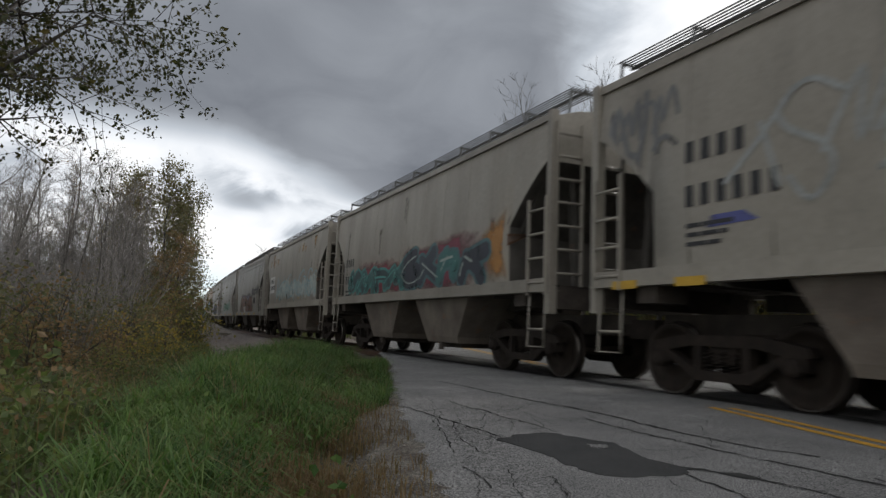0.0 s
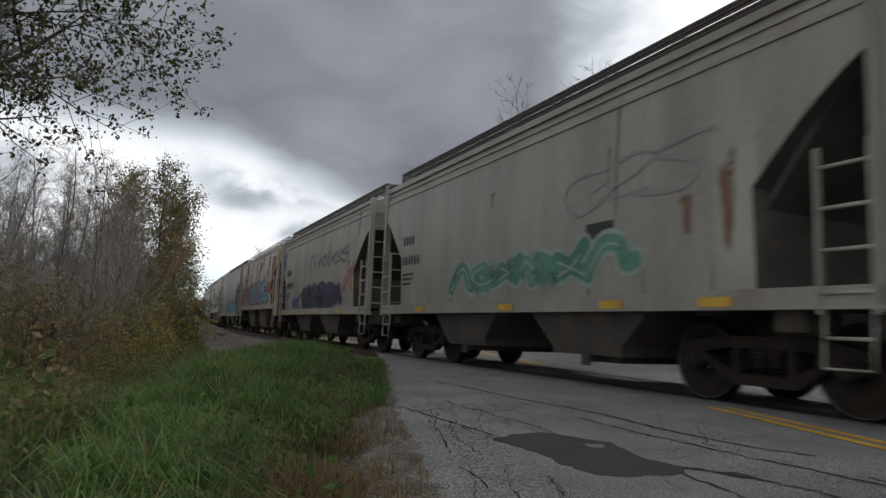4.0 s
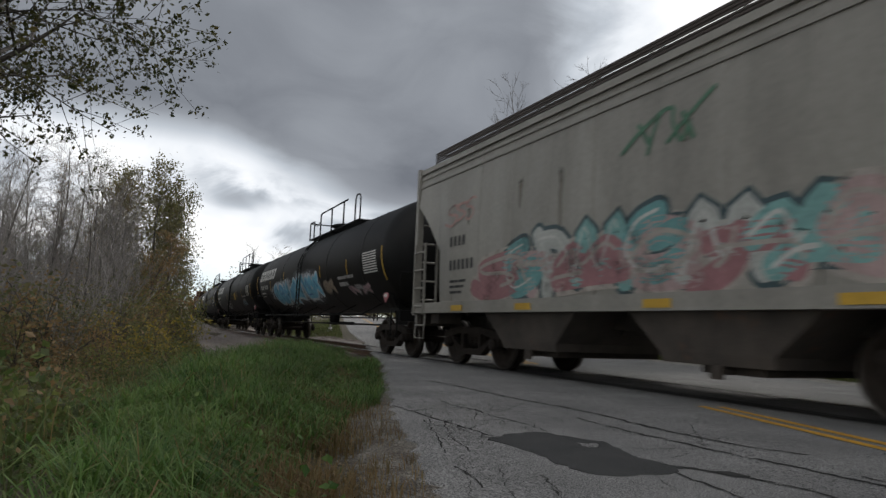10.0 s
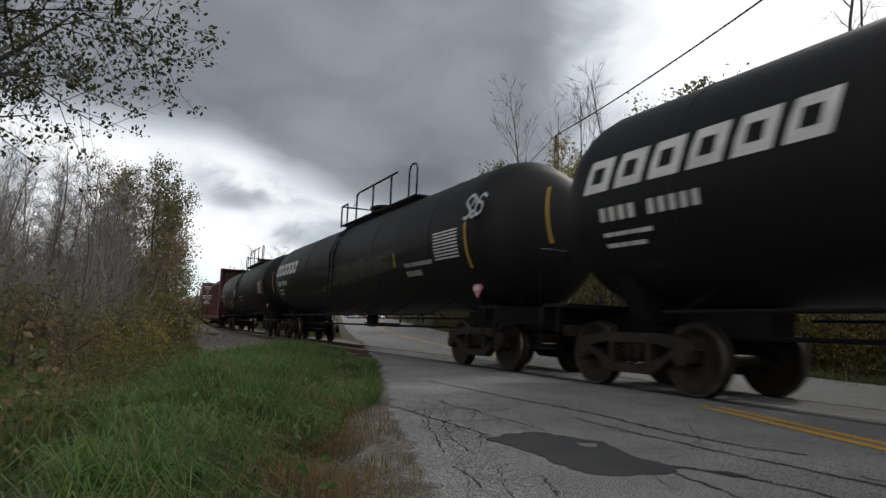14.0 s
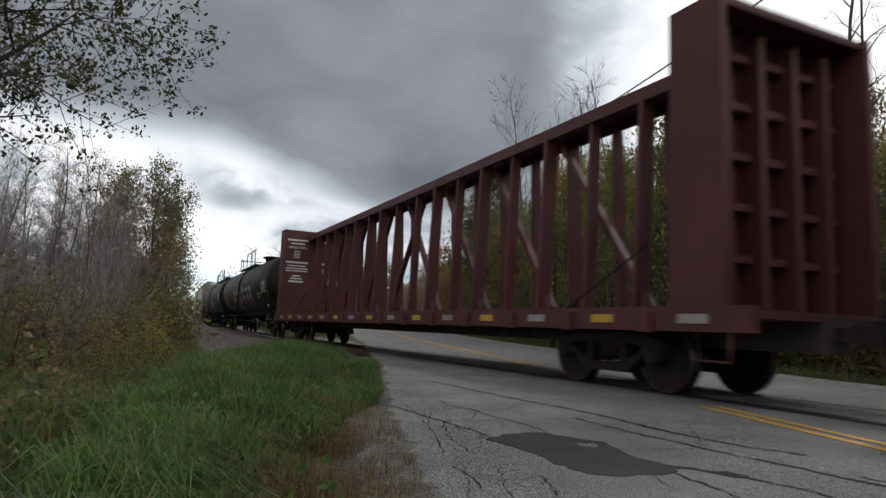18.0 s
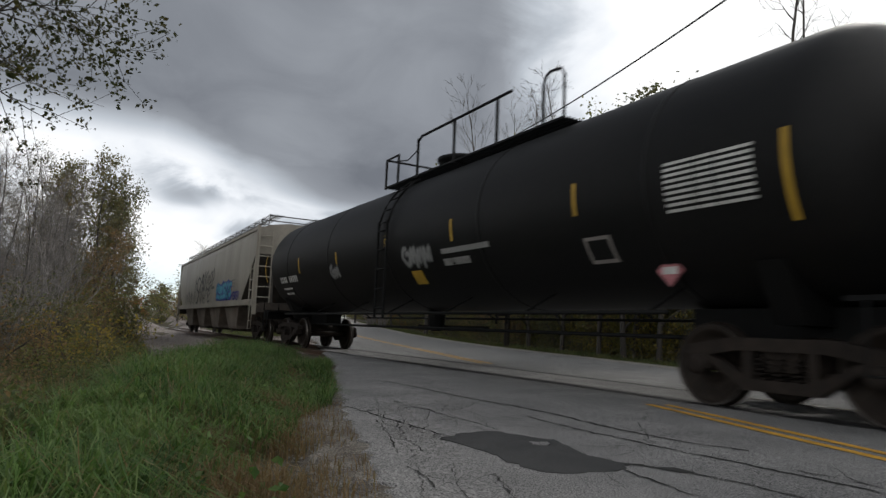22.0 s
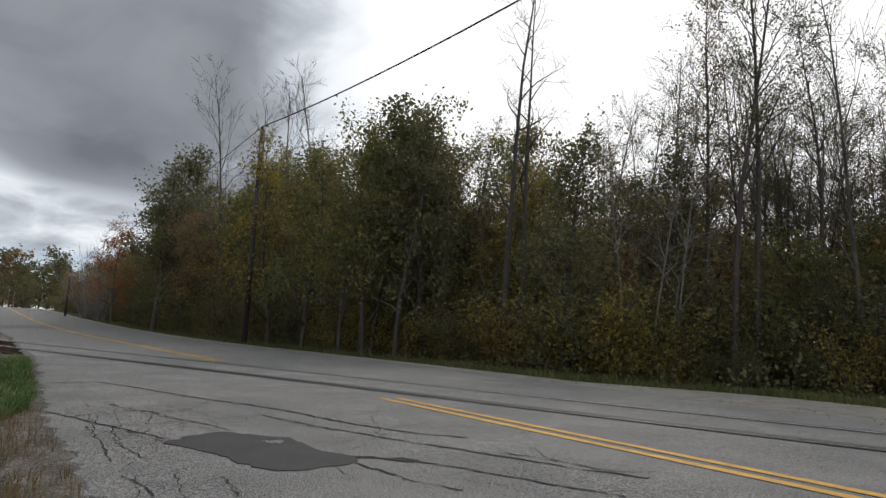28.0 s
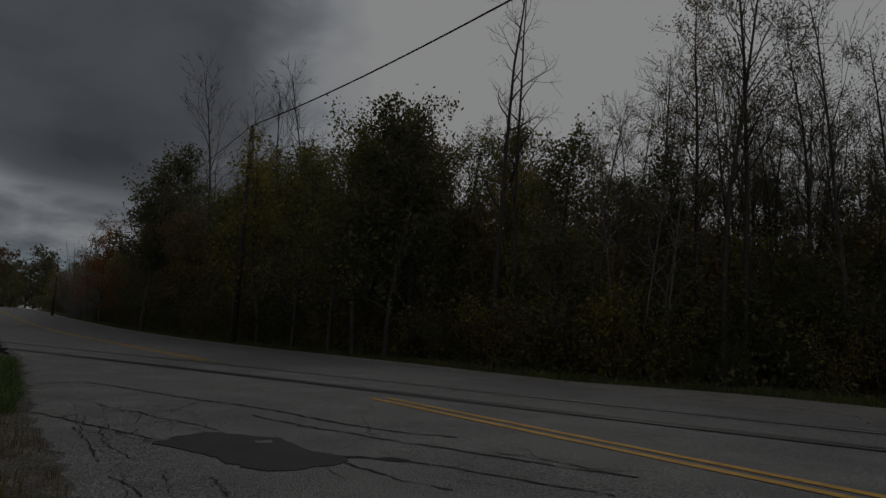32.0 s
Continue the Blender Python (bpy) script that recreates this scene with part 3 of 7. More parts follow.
for k in range(9):
    for j in range(11):
        a0 = net(k, j)
        worn = 1.25 - 0.10 * k - 0.06 * abs(j - 5)
        for b0 in (net(k + 1, j), net(k, j + 1)):
            if rc.random() < worn and min(a0[0] - float(road_x(a0[1])), b0[0] - float(road_x(b0[1]))) > ROAD_LEFT + 0.06 and not (0.45 < a0[0] < 1.4 and 3.6 < a0[1] < 5.0):
                crack([a0, b0], rc.uniform(0.003, 0.006), 300 + 20 * k + j, 0)
for k in range(6):
    # short open cracks
    x, y = rc.uniform(-0.2, 1.9), rc.uniform(3.2, 6.6)
    if x - float(road_x(y)) < ROAD_LEFT + 0.15:
        continue
    a_ = rc.uniform(0, 6.28)
    q = [(x, y)]
    for _ in range(rc.randint(3, 7)):
        a_ += rc.gauss(0, 0.5)
        q.append((q[-1][0] + 0.14 * math.cos(a_), q[-1][1] + 0.14 * math.sin(a_)))
    crack(q, 0.005, 100 + k, 1)
for k in range(8):
    x, y = rc.uniform(1.5, 6.5), rc.uniform(3, 13)
    q = [(x, y)]
    a_ = rc.uniform(-0.4, 0.4) + (2.0 if k % 2 else 1.1)
    for _ in range(rc.randint(6, 14)):
        a_ += rc.gauss(0, 0.2)
        q.append((q[-1][0] + 0.16 * math.cos(a_), q[-1][1] + 0.16 * math.sin(a_)))
    crack(q, 0.0055, 200 + k, 0)

# ---------------------------------------------------------------- plants
def grow(seed, height, radius, first=0.25, limbs=14, levels=3, spread=55, reach=0.42, lean=(0, 0), fork=4, droop=0.0, wander=0.06):
    """A branching skeleton: polylines of (points, radii, level), and the places where leaves sit."""
    r = random.Random(seed)
    lines, tips = [], []

    def line(p, d, length, rad, level):
        n = 7 if level == 0 else 5 if level == 1 else 3 if level == 2 else 2
        pts, rads = [p.copy()], [rad]
        for k in range(n):
            bend = Vector((r.gauss(0, 1), r.gauss(0, 1), r.gauss(0, 0.6))) * (wander if level == 0 else 0.17)
            d = (d + bend + Vector((0, 0, (0.05 if level else 0.0) - droop * level * 0.08))).normalized()
            p = p + d * length / n
            pts.append(p.copy())
            rads.append(max(0.004, rad * (1 - 0.88 * (k + 1) / n)))
        lines.append((pts, rads, level))
        if level >= 1:
            tips.extend(pts[1:] if level >= levels - 1 else pts[-2:])
        if level + 1 >= levels:
            return
        count = limbs if level == 0 else fork
        for k in range(count):
            f = first + (0.98 - first) * (k + r.uniform(0.2, 0.8)) / count if level == 0 else r.uniform(0.25, 1.0)
            i = min(int(f * n), n - 1)
            q = pts[i].lerp(pts[i + 1], f * n - i)
            axis = (pts[i + 1] - pts[i]).normalized()
            side = axis.orthogonal().normalized()
            side.rotate(Matrix.Rotation(r.uniform(0, 6.283) if level else k * 2.4 + r.uniform(-0.5, 0.5), 3, axis))
            ang = radians(spread * r.uniform(0.7, 1.2))
            nd = axis * math.cos(ang) + side * math.sin(ang)
            ln = (height * reach * (1 - 0.62 * f) if level == 0 else length * 0.55) * r.uniform(0.75, 1.2)
            line(q, nd, ln, max(0.006, rads[i] * 0.55), level + 1)

    line(Vector((0, 0, -0.15)), Vector((lean[0], lean[1], 1)).normalized(), height, radius, 0)
    return lines, tips


def leaves(places, per, size, scatter, seed, flat=0.0):
    """Leaf blades round the places, each a folded diamond, as arrays."""
    r = np.random.default_rng(seed)
    c = np.repeat(np.array([tuple(p) for p in places]), per, 0)
    n = len(c)
    c = c + r.normal(0, scatter, (n, 3))
    a = r.normal(0, 1, (n, 3))
    a[:, 2] -= 0.5
    a /= np.linalg.norm(a, axis=1, keepdims=True)
    b = np.cross(a, r.normal(0, 1, (n, 3)))
    b /= np.linalg.norm(b, axis=1, keepdims=True) + 1e-9
    nn = np.cross(a, b)
    s = size * r.uniform(0.6, 1.35, (n, 1))
    v = np.stack([c - a * s * 0.5, c + b * s * 0.33 + nn * s * 0.08, c + a * s * 0.55, c - b * s * 0.33 + nn * s * 0.08], 1).reshape(-1, 3)
    f = np.arange(4 * n).reshape(-1, 4)
    return v, f


def tree(name, label, seed, bark, leaf, per=2, size=0.1, scatter=0.16, thin=1.0, twig=None, **shape):
    """A tree: trunk, limbs, and, if it has leaves, a crown."""
    lines, tips = grow(seed, **shape)
    ob = thing(name, label, "tree")
    g = Geo()
    for pts, rads, lv in lines:
        if lv == 0:
            g.tube(pts, rads, 8, False)
    part("trunk", g, bark, ob)
    g = Geo()
    for pts, rads, lv in lines:
        if lv > 0:
            g.tube(pts, rads, 5 if lv == 1 else 3, False)
    part("branchwork", g, twig or bark, ob)
    if leaf:
        r = random.Random(seed + 5)
        tips = [p for p in tips if r.random() < thin]
        v, f = leaves(tips, per, size, scatter, seed)
        part("crown", soup("crown", v, f, leaf), leaf, ob)
    return ob


def shrub(name, label, seed, leaf, height, width, count, size, stems=9, stem_mat=None):
    r = random.Random(seed)
    ob = thing(name, label, "shrub")
    g = Geo()
    tips = []
    for _ in range(stems):
        a = r.uniform(0, 6.28)
        d = Vector((math.cos(a) * r.uniform(0.1, 0.8) * width / height, math.sin(a) * r.uniform(0.1, 0.8) * width / height, 1)).normalized()
        p = Vector((r.uniform(-0.2, 0.2), r.uniform(-0.2, 0.2), -0.1))
        pts = [p]
        ln = height * r.uniform(0.7, 1.15)
        for k in range(6):
            d = (d + Vector((r.gauss(0, 0.16), r.gauss(0, 0.16), 0))).normalized()
            pts.append(pts[-1] + d * ln / 6)
        g.tube(pts, [0.022 * (1 - 0.13 * k) for k in range(7)], 4, False)
        tips += pts[1:]
        for _k in range(7):
            i = r.randrange(1, 6)
            q = pts[i] + Vector((r.gauss(0, 0.3), r.gauss(0, 0.3), r.uniform(0.05, 0.5))) * width * 0.45
            g.tube([pts[i], pts[i].lerp(q, 0.5) + Vector((0, 0, 0.06)), q], [0.011, 0.008, 0.004], 3, False)
            tips += [pts[i].lerp(q, 0.6), q, q]
    part("stem", g, stem_mat or M_DARKBARK, ob)
    if leaf:
        v, f = leaves(tips, max(1, count // len(tips)), size, 0.11 * width, seed)
        part("foliage", soup("foliage", v, f, leaf), leaf, ob)
    return ob


def stand(ob, x, y, turn=0, size=1.0, wide=None):
    """Set a plant on the ground."""
    ob.scale = ((wide or 1) * size, (wide or 1) * size, size)
    ob.matrix_basis = Matrix.LocRotScale((x, y, float(ground_z(x, y)) - 0.03), Euler((0, 0, turn)), ob.scale)
    return ob


PLANTED = set()


def plant(ob, x, y, turn=0, size=1.0, wide=None):
    if ob.name in PLANTED:
        ob = copy_thing(ob, Matrix())
    else:
        PLANTED.add(ob.name)
    return stand(ob, x, y, turn, size, wide)


def polar(azimuth, distance):
    """A place by degrees to the right of straight ahead and metres from the camera."""
    return distance * math.sin(radians(azimuth)), distance * math.cos(radians(azimuth))


BARE = [tree("bare_tree", "tall bare grey tree with fine upright twigs", 10 + k, M_BARK, None, height=10, radius=0.075, first=0.24, limbs=20, levels=4, spread=30, reach=0.27, fork=5, twig=M_TWIG, wander=0.04) for k in range(3)]
BARE_DARK = [tree("bare_tree", "tall bare dark tree with fine upright twigs", 13 + k, M_BARK, None, height=10, radius=0.075, first=0.26, limbs=18, levels=4, spread=30, reach=0.27, fork=4, twig=M_BARK, wander=0.04) for k in range(3)]
TALL_BARE = [tree("bare_tree", "very tall straight bare tree with open branches", 17 + k, M_DARKBARK, None, height=14, radius=0.11, first=0.34, limbs=14, levels=4, spread=46, reach=0.2, fork=3, twig=M_DARKBARK, wander=0.022) for k in range(2)]
SPARSE = [tree("sparse_tree", "slim dark tree with few withered leaves", 20 + k, M_DARKBARK, M_LEAF_BROWN if k == 1 else M_LEAF_DARK, per=6, size=0.055, scatter=0.12, thin=0.5, height=9.5, radius=0.075, first=0.38, limbs=18, levels=4, spread=36, reach=0.22, fork=4, wander=0.035) for k in range(3)]
LEAFY = [tree("leafy_tree", lab, 30 + k, M_DARKBARK, m, per=13, size=0.115, scatter=0.19, thin=0.42, height=8, radius=0.10, first=0.14, limbs=19, levels=4, spread=52, reach=(0.34, 0.29, 0.36, 0.31)[k], fork=4) for k, (m, lab) in enumerate(((M_LEAF_GREEN, "olive green roadside tree with dense leaves"), (M_LEAF_DARK, "dark green roadside tree with dense leaves"), (M_LEAF_YELLOW, "roadside tree with yellowing leaves"), (M_LEAF_BROWN, "roadside tree with russet brown leaves")))]
DENSE = [tree("leafy_tree", lab, 36 + k, M_DARKBARK, m, per=7, size=0.12, scatter=0.20, thin=0.6, height=8, radius=0.10, first=0.10, limbs=26, levels=4, spread=44, reach=0.28, fork=4, twig=M_TWIG) for k, (m, lab) in enumerate(((M_LEAF_OLIVE, "tall tree with thinning russet and olive leaves beside the track"), (M_LEAF_DARK, "tall tree with dense dark green leaves beside the track")))]
OAK = tree("leafy_tree", "tall dark oak with heavy leaf clumps", 39, M_DARKBARK, M_LEAF_DARK, per=16, size=0.13, scatter=0.22, thin=0.55, height=8, radius=0.12, first=0.2, limbs=22, levels=4, spread=58, reach=0.30, fork=4)
DISTANT = [tree("distant_tree", lab, 138 + k, M_DARKBARK, m, per=7, size=0.34, scatter=0.36, thin=0.8, height=8, radius=0.14, first=0.10, limbs=16, levels=3, spread=55, reach=0.36, fork=4) for k, (m, lab) in enumerate(((M_LEAF_DARK, "dark green tree in the distance"), (M_LEAF_BROWN, "russet brown tree in the distance"), (M_LEAF_ORANGE, "orange autumn tree in the distance")))]
ORANGE = tree("autumn_tree", "small tree with orange autumn leaves", 40, M_DARKBARK, M_LEAF_ORANGE, per=7, size=0.12, scatter=0.22, height=8, radius=0.1, first=0.15, limbs=18, levels=4, spread=55, reach=0.3, fork=4)
CEDAR = tree("cedar_tree", "dark narrow cedar with dense foliage", 41, M_DARKBARK, M_LEAF_DARK, per=7, size=0.11, scatter=0.16, height=7, radius=0.11, first=0.05, limbs=46, levels=3, spread=68, reach=0.26, fork=6)
BIRCH = tree("pale_tree", "thin tree with pale bark and few leaves", 42, surface("pale_bark", [(0.3, (0.10, 0.095, 0.085)), (0.7, (0.20, 0.19, 0.17))], scale=8, bump=0.3), M_LEAF_YELLOW, per=1, size=0.09, scatter=0.15, thin=0.4, twig=M_TWIG, height=8, radius=0.042, first=0.4, limbs=12, levels=4, spread=40, reach=0.25, fork=3, lean=(0.12, 0))
SAPLING = [tree("sapling", "thin bare sapling with grey bark", 45 + k, M_BARK, M_LEAF_BROWN if k else None, per=1, size=0.07, thin=0.5, height=5.5, radius=0.032, first=0.3, limbs=11, levels=3, spread=40, reach=0.26, fork=4, twig=M_TWIG) for k in range(2)]
SHRUBS = [shrub(kind_, lab, 50 + k, m, 2.6, 1.9, n, s) for k, (m, n, s, kind_, lab) in enumerate(((M_LEAF_GREEN, 2200, 0.085, "shrub", "green roadside shrub with tangled stems"), (M_LEAF_DARK, 2400, 0.085, "thicket", "dark green thicket with tangled stems"), (M_LEAF_YELLOW, 1500, 0.095, "yellow_bush", "yellow-leaved bush beside the road"), (M_LEAF_BROWN, 1600, 0.08, "brown_bush", "brown withered bush with tangled stems")))]
THICKET = [shrub("bare_brush", "tangle of bare grey stems", 60 + k, None, 4.2, 2.6, 0, 0.1, stems=34, stem_mat=M_TWIG) for k in range(2)]

# the wood across the road: an edge of shrubs, then trees that rise behind it
rp = random.Random(21)


def wood_edge(y):
    return float(road_x(y)) + ROAD_RIGHT + 3.8 + 1.9 * float(smooth((13 - y) / 5))


y = -7.0
while y < 150:
    step = 0.75 if y < 26 else 1.0 if y < 60 else 2.2
    far = 1.0 + max(0, y - 40) / 120
    for row in range(2 if y < 60 else 1):
        k = rp.choices(range(4), (3.5, 6, 0.9 if 8 < y < 20 else 0.5, 3.5))[0]
        plant(SHRUBS[k], wood_edge(y) + 0.3 + row * 1.3 + rp.uniform(-0.4, 0.5), y + rp.uniform(-0.4, 0.4), rp.uniform(0, 6.28), rp.uniform(0.4, 1.1) * (1 + 0.35 * row) * (1.25 if y > 24 else 1.0 if y > 12 else 0.8), rp.uniform(0.9, 1.2) * far)
    y += step
y = 8.0
while y < 170:
    step = 1.5 if y < 40 else 2.4
    k = rp.choices(range(4), (4, 4, 1.2 if 18 < y < 34 else 0.7, 4))[0]
    tall = 0.62 + 0.38 * rp.random()
    tall *= 0.56 if y < 15 else 0.70 if y < 18 else 1.0 + 0.55 * float(smooth((y - 18) / 16)) - 0.45 * float(smooth((y - 62) / 40))
    plant(LEAFY[k], wood_edge(y) + 2.2 + rp.uniform(-0.6, 1.6), y, rp.uniform(0, 6.28), tall, rp.uniform(0.75, 1.0))
    if y < 60:
      plant(LEAFY[rp.choices(range(4), (4, 3, 1.5, 2.5))[0]], wood_edge(y) + 5.2 + rp.uniform(-1, 2), y + rp.uniform(-0.8, 0.8), rp.uniform(0, 6.28), tall * 1.12, rp.uniform(0.75, 1.0))
    y += step
for _ in range(34):
    y = rp.uniform(-12, 12)
    plant(LEAFY[rp.choices(range(4), (4, 4, 1, 3))[0]], wood_edge(y) + rp.uniform(3.0, 13), y, rp.uniform(0, 6.28), rp.uniform(0.34, 0.56), 1.15)
for _ in range(30):
    y = rp.uniform(-10, 15)
    plant(SHRUBS[rp.choices(range(4), (4, 4, 1.2, 3))[0]], wood_edge(y) + rp.uniform(2.5, 9), y, rp.uniform(0, 6.28), rp.uniform(0.8, 1.35), 1.2)
for _ in range(92):
    # deeper wood that closes the view between the trunks
    az, dist = rp.uniform(26, 60), rp.uniform(26, 46)
    x, y = polar(az, dist)
    plant(LEAFY[rp.choices(range(4), (2, 3, 0.5, 4))[0]], x, y, rp.uniform(0, 6.28), rp.uniform(0.55, 0.8) if az < 41 else rp.uniform(0.5, 0.78), 1.25)
for _ in range(90):
    y = rp.uniform(-9, 17)
    x = wood_edge(y) + rp.uniform(1.5, 17)
    plant(rp.choice(SPARSE + SPARSE + BARE_DARK), x, y, rp.uniform(0, 6.28), rp.uniform(0.8, 1.15))
for _ in range(26):
    y = rp.uniform(14, 40)
    plant(rp.choice(SPARSE + BARE_DARK), wood_edge(y) + rp.uniform(3, 12), y, rp.uniform(0, 6.28), rp.uniform(0.85, 1.15))
for az, dist, size, proto in ((8.6, 50, 1.95, BARE_DARK[0]), (10.9, 50, 1.8, BARE_DARK[1]), (13.4, 47, 1.9, BARE_DARK[2]), (16.4, 45, 1.95, BARE_DARK[0]), 
                              (32.6, 20.5, 1.0, TALL_BARE[0]), (34.5, 21, 0.95, TALL_BARE[1]), (25.6, 25, 1.22, OAK), (23.4, 24, 1.15, LEAFY[1]), (20.6, 25, 1.16, LEAFY[0]), (21.4, 26.5, 1.12, LEAFY[2]), (15.4, 30, 1.05, LEAFY[0]), (12.6, 36, 1.25, LEAFY[2]), (18.5, 26, 1.0, LEAFY[0]),
                              (38.3, 18.0, 0.98, CEDAR), (3.6, 60, 1.85, OAK), (5.4, 62, 1.6, LEAFY[0]), (0.6, 74, 1.3, ORANGE), (-1.3, 88, 2.1, THICKET[0]), (-0.3, 84, 1.9, THICKET[1]), (-0.8, 92, 1.15, BARE_DARK[2]),
                              (47.0, 17.4, 0.95, BIRCH), (45.0, 17.2, 0.85, BIRCH), (43.3, 18.2, 0.9, BIRCH), (51.5, 17.5, 1.25, SPARSE[0]), (53.2, 18, 1.3, SPARSE[2]), (49.5, 19, 1.2, SPARSE[1])):
    x, y = polar(az, dist)
    plant(proto, x, y, rp.uniform(0, 6.28), size)

# the far end of the wood, closed down to the grass
y = 34.0
while y < 125:
    for row in range(2):
        k = rp.choices(range(4), (5, 3, 1.2, 4))[0]
        tall = (0.95 + 0.35 * rp.random()) * (1.0 - 0.35 * float(smooth((y - 60) / 60)))
        plant(LEAFY[k], wood_edge(y) + 0.9 + 2.6 * row + rp.uniform(-0.5, 0.9), y + rp.uniform(-0.8, 0.8), rp.uniform(0, 6.28), tall * (1 + 0.25 * row), 1.15)
    y += 2.1 + y / 40
for y in (11.6, 12.3, 13.0, 13.7, 14.4, 15.2, 16.4, 17.8, 20.0, 22.0, 24.5, 27.0):
    plant(SHRUBS[2], wood_edge(y) + rp.uniform(-0.5, 0.0), y, rp.uniform(0, 6.28), rp.uniform(0.7, 1.05), 1.0)

# brush that closes the wood's foot
y = 9.0
while y < 130:
    for row in range(2):
        plant(SHRUBS[rp.choices(range(4), (3, 6, 0.3, 4))[0]], wood_edge(y) + 2.6 + 2.2 * row + rp.uniform(-0.5, 0.8), y + rp.uniform(-0.5, 0.5), rp.uniform(0, 6.28), rp.uniform(0.9, 1.5) * (1 + 0.35 * row), 1.25)
    y += 1.5 + y / 50
for _ in range(84):
    # half-bare trees that thicken the wood above the brush
    y = rp.uniform(-8, 24)
    plant(rp.choice(SPARSE + [LEAFY[3], LEAFY[1]]), wood_edge(y) + rp.uniform(2.5, 12), y, rp.uniform(0, 6.28), rp.uniform(0.5, 0.92), 1.25)

# thin grey saplings in front of the leaves
for _ in range(26):
    y = -3 + 50 * rp.random() ** 1.3
    plant(SAPLING[rp.randrange(2)], wood_edge(y) + rp.uniform(-0.1, 2.2), y, rp.uniform(0, 6.28), rp.uniform(0.7, 1.3))

# the bare wood beyond the ditch, thick with grey twigs, ending in a leafy tree beside the track
for _ in range(64):
    az, dist = rp.uniform(-44, -23.2), rp.uniform(24, 52)
    x, y = polar(az, dist)
    plant(rp.choice(BARE), x, y, rp.uniform(0, 6.28), rp.uniform(0.45, 0.74) * (0.8 + dist / 120), 1.25)
for _ in range(16):
    az, dist = rp.uniform(-43, -23.6), rp.uniform(18, 38)
    x, y = polar(az, dist)
    plant(rp.choice(THICKET), x, y, rp.uniform(0, 6.28), rp.uniform(0.5, 0.95))
for az, dist, size, proto, wd in ((-22.2, 37, 1.02, DENSE[1], 0.8), (-23.5, 39, 1.14, DENSE[0], 0.85), (-25.0, 40, 1.10, DENSE[0], 0.8), (-26.6, 40, 1.08, DENSE[0], 0.8), (-21.6, 40, 0.95, DENSE[0], 0.8), (-28.5, 48, 1.0, LEAFY[3], 0.7), (-22.6, 52, 1.2, LEAFY[1], 0.8), (-22.2, 44, 1.0, LEAFY[0], 0.9), (-25.6, 36, 0.8, SPARSE[1], 1.2), (-24.0, 33, 0.62, LEAFY[3], 1.0), (-27.6, 34, 0.85, SPARSE[0], 1.2), (-30.2, 36, 0.85, SPARSE[1], 1.2)):
    x, y = polar(az, dist)
    plant(proto, x, y, rp.uniform(0, 6.28), size, wd)
for az, dist, size in [(-20.6 - 0.55 * k, 34 + 3 * (k % 4), 0.75 + 0.3 * (k % 3)) for k in range(14)]:
    x, y = polar(az, dist)
    if float(track_offset(x, y)) < -4.6:
        plant(SHRUBS[(3, 0, 1, 3, 0)[int(dist) % 5]], x, y, az, size, 1.3)
for _ in range(40):
    az = rp.uniform(-43, -22.3)
    x, y = polar(az, rp.uniform(12, 34))
    if float(track_offset(x, y)) > -5.5:
        continue
    plant(rp.choices(SHRUBS, (3, 2, 0.7, 4))[0], x, y, rp.uniform(0, 6.28), rp.uniform(0.4, 0.95), 1.2)
for _ in range(40):
    x, y = polar(rp.uniform(-46, -23), rp.uniform(52, 74))
    plant(rp.choice((LEAFY[3], LEAFY[1], LEAFY[3])), x, y, rp.uniform(0, 6.28), rp.uniform(0.55, 0.85), 1.3)
for _ in range(5):
    x, y = polar(rp.uniform(-42, -25.0), rp.uniform(16, 40))
    plant(rp.choice(THICKET), x, y, rp.uniform(0, 6.28), rp.uniform(0.7, 1.25))
# low bushes and weeds in the ditch
for _ in range(110):
    y = 5.6 + 15 * rp.random() ** 1.2
    x = float(road_x(y)) + ROAD_LEFT - (2.7 + 0.16 * max(0, y - 3)) - 8.0 * rp.random() ** 1.2
    if float(track_offset(x, y)) > -5.2:
        continue
    k = rp.choices(range(4), (5, 4, 0.2, 2.2))[0]
    plant(SHRUBS[k], x, y, rp.uniform(0, 6.28), rp.uniform(0.13, 0.27) * (1 + 0.03 * (y - 3)), rp.uniform(1.4, 2.0))
# bushes between track and road, and the distance
for az, dist, size, proto in ((-15.5, 74, 2.2, SHRUBS[0]), (-14.2, 72, 2.0, SHRUBS[1]), (-16.8, 80, 1.9, SHRUBS[3]), (-13.0, 70, 1.6, SHRUBS[3]), (-12.0, 66, 1.3, SHRUBS[0]), (-18.2, 92, 1.8, SHRUBS[0]), (-11.0, 62, 1.1, SHRUBS[1]), (-15.2, 84, 0.95, BARE[0]), (-13.6, 86, 0.9, BARE[1]), (-14.4, 90, 1.0, BARE[2])):
    x, y = polar(az, dist)
    plant(proto, x, y, rp.uniform(0, 6.28), size, 1.25)
for _ in range(46):
    az, dist = rp.uniform(-45, -3.5), rp.uniform(210, 330)
    x, y = polar(az, dist)
    plant(rp.choices(DISTANT, (6, 3, 0.35))[0], x, y, rp.uniform(0, 6.28), rp.uniform(0.9, 1.4), 1.3)
for _ in range(18):
    az, dist = rp.uniform(-21.5, -9), rp.uniform(115, 180)
    x, y = polar(az, dist)
    plant(rp.choices(DISTANT, (6, 3, 0.35))[0], x, y, rp.uniform(0, 6.28), rp.uniform(0.25, 0.6), 1.4)

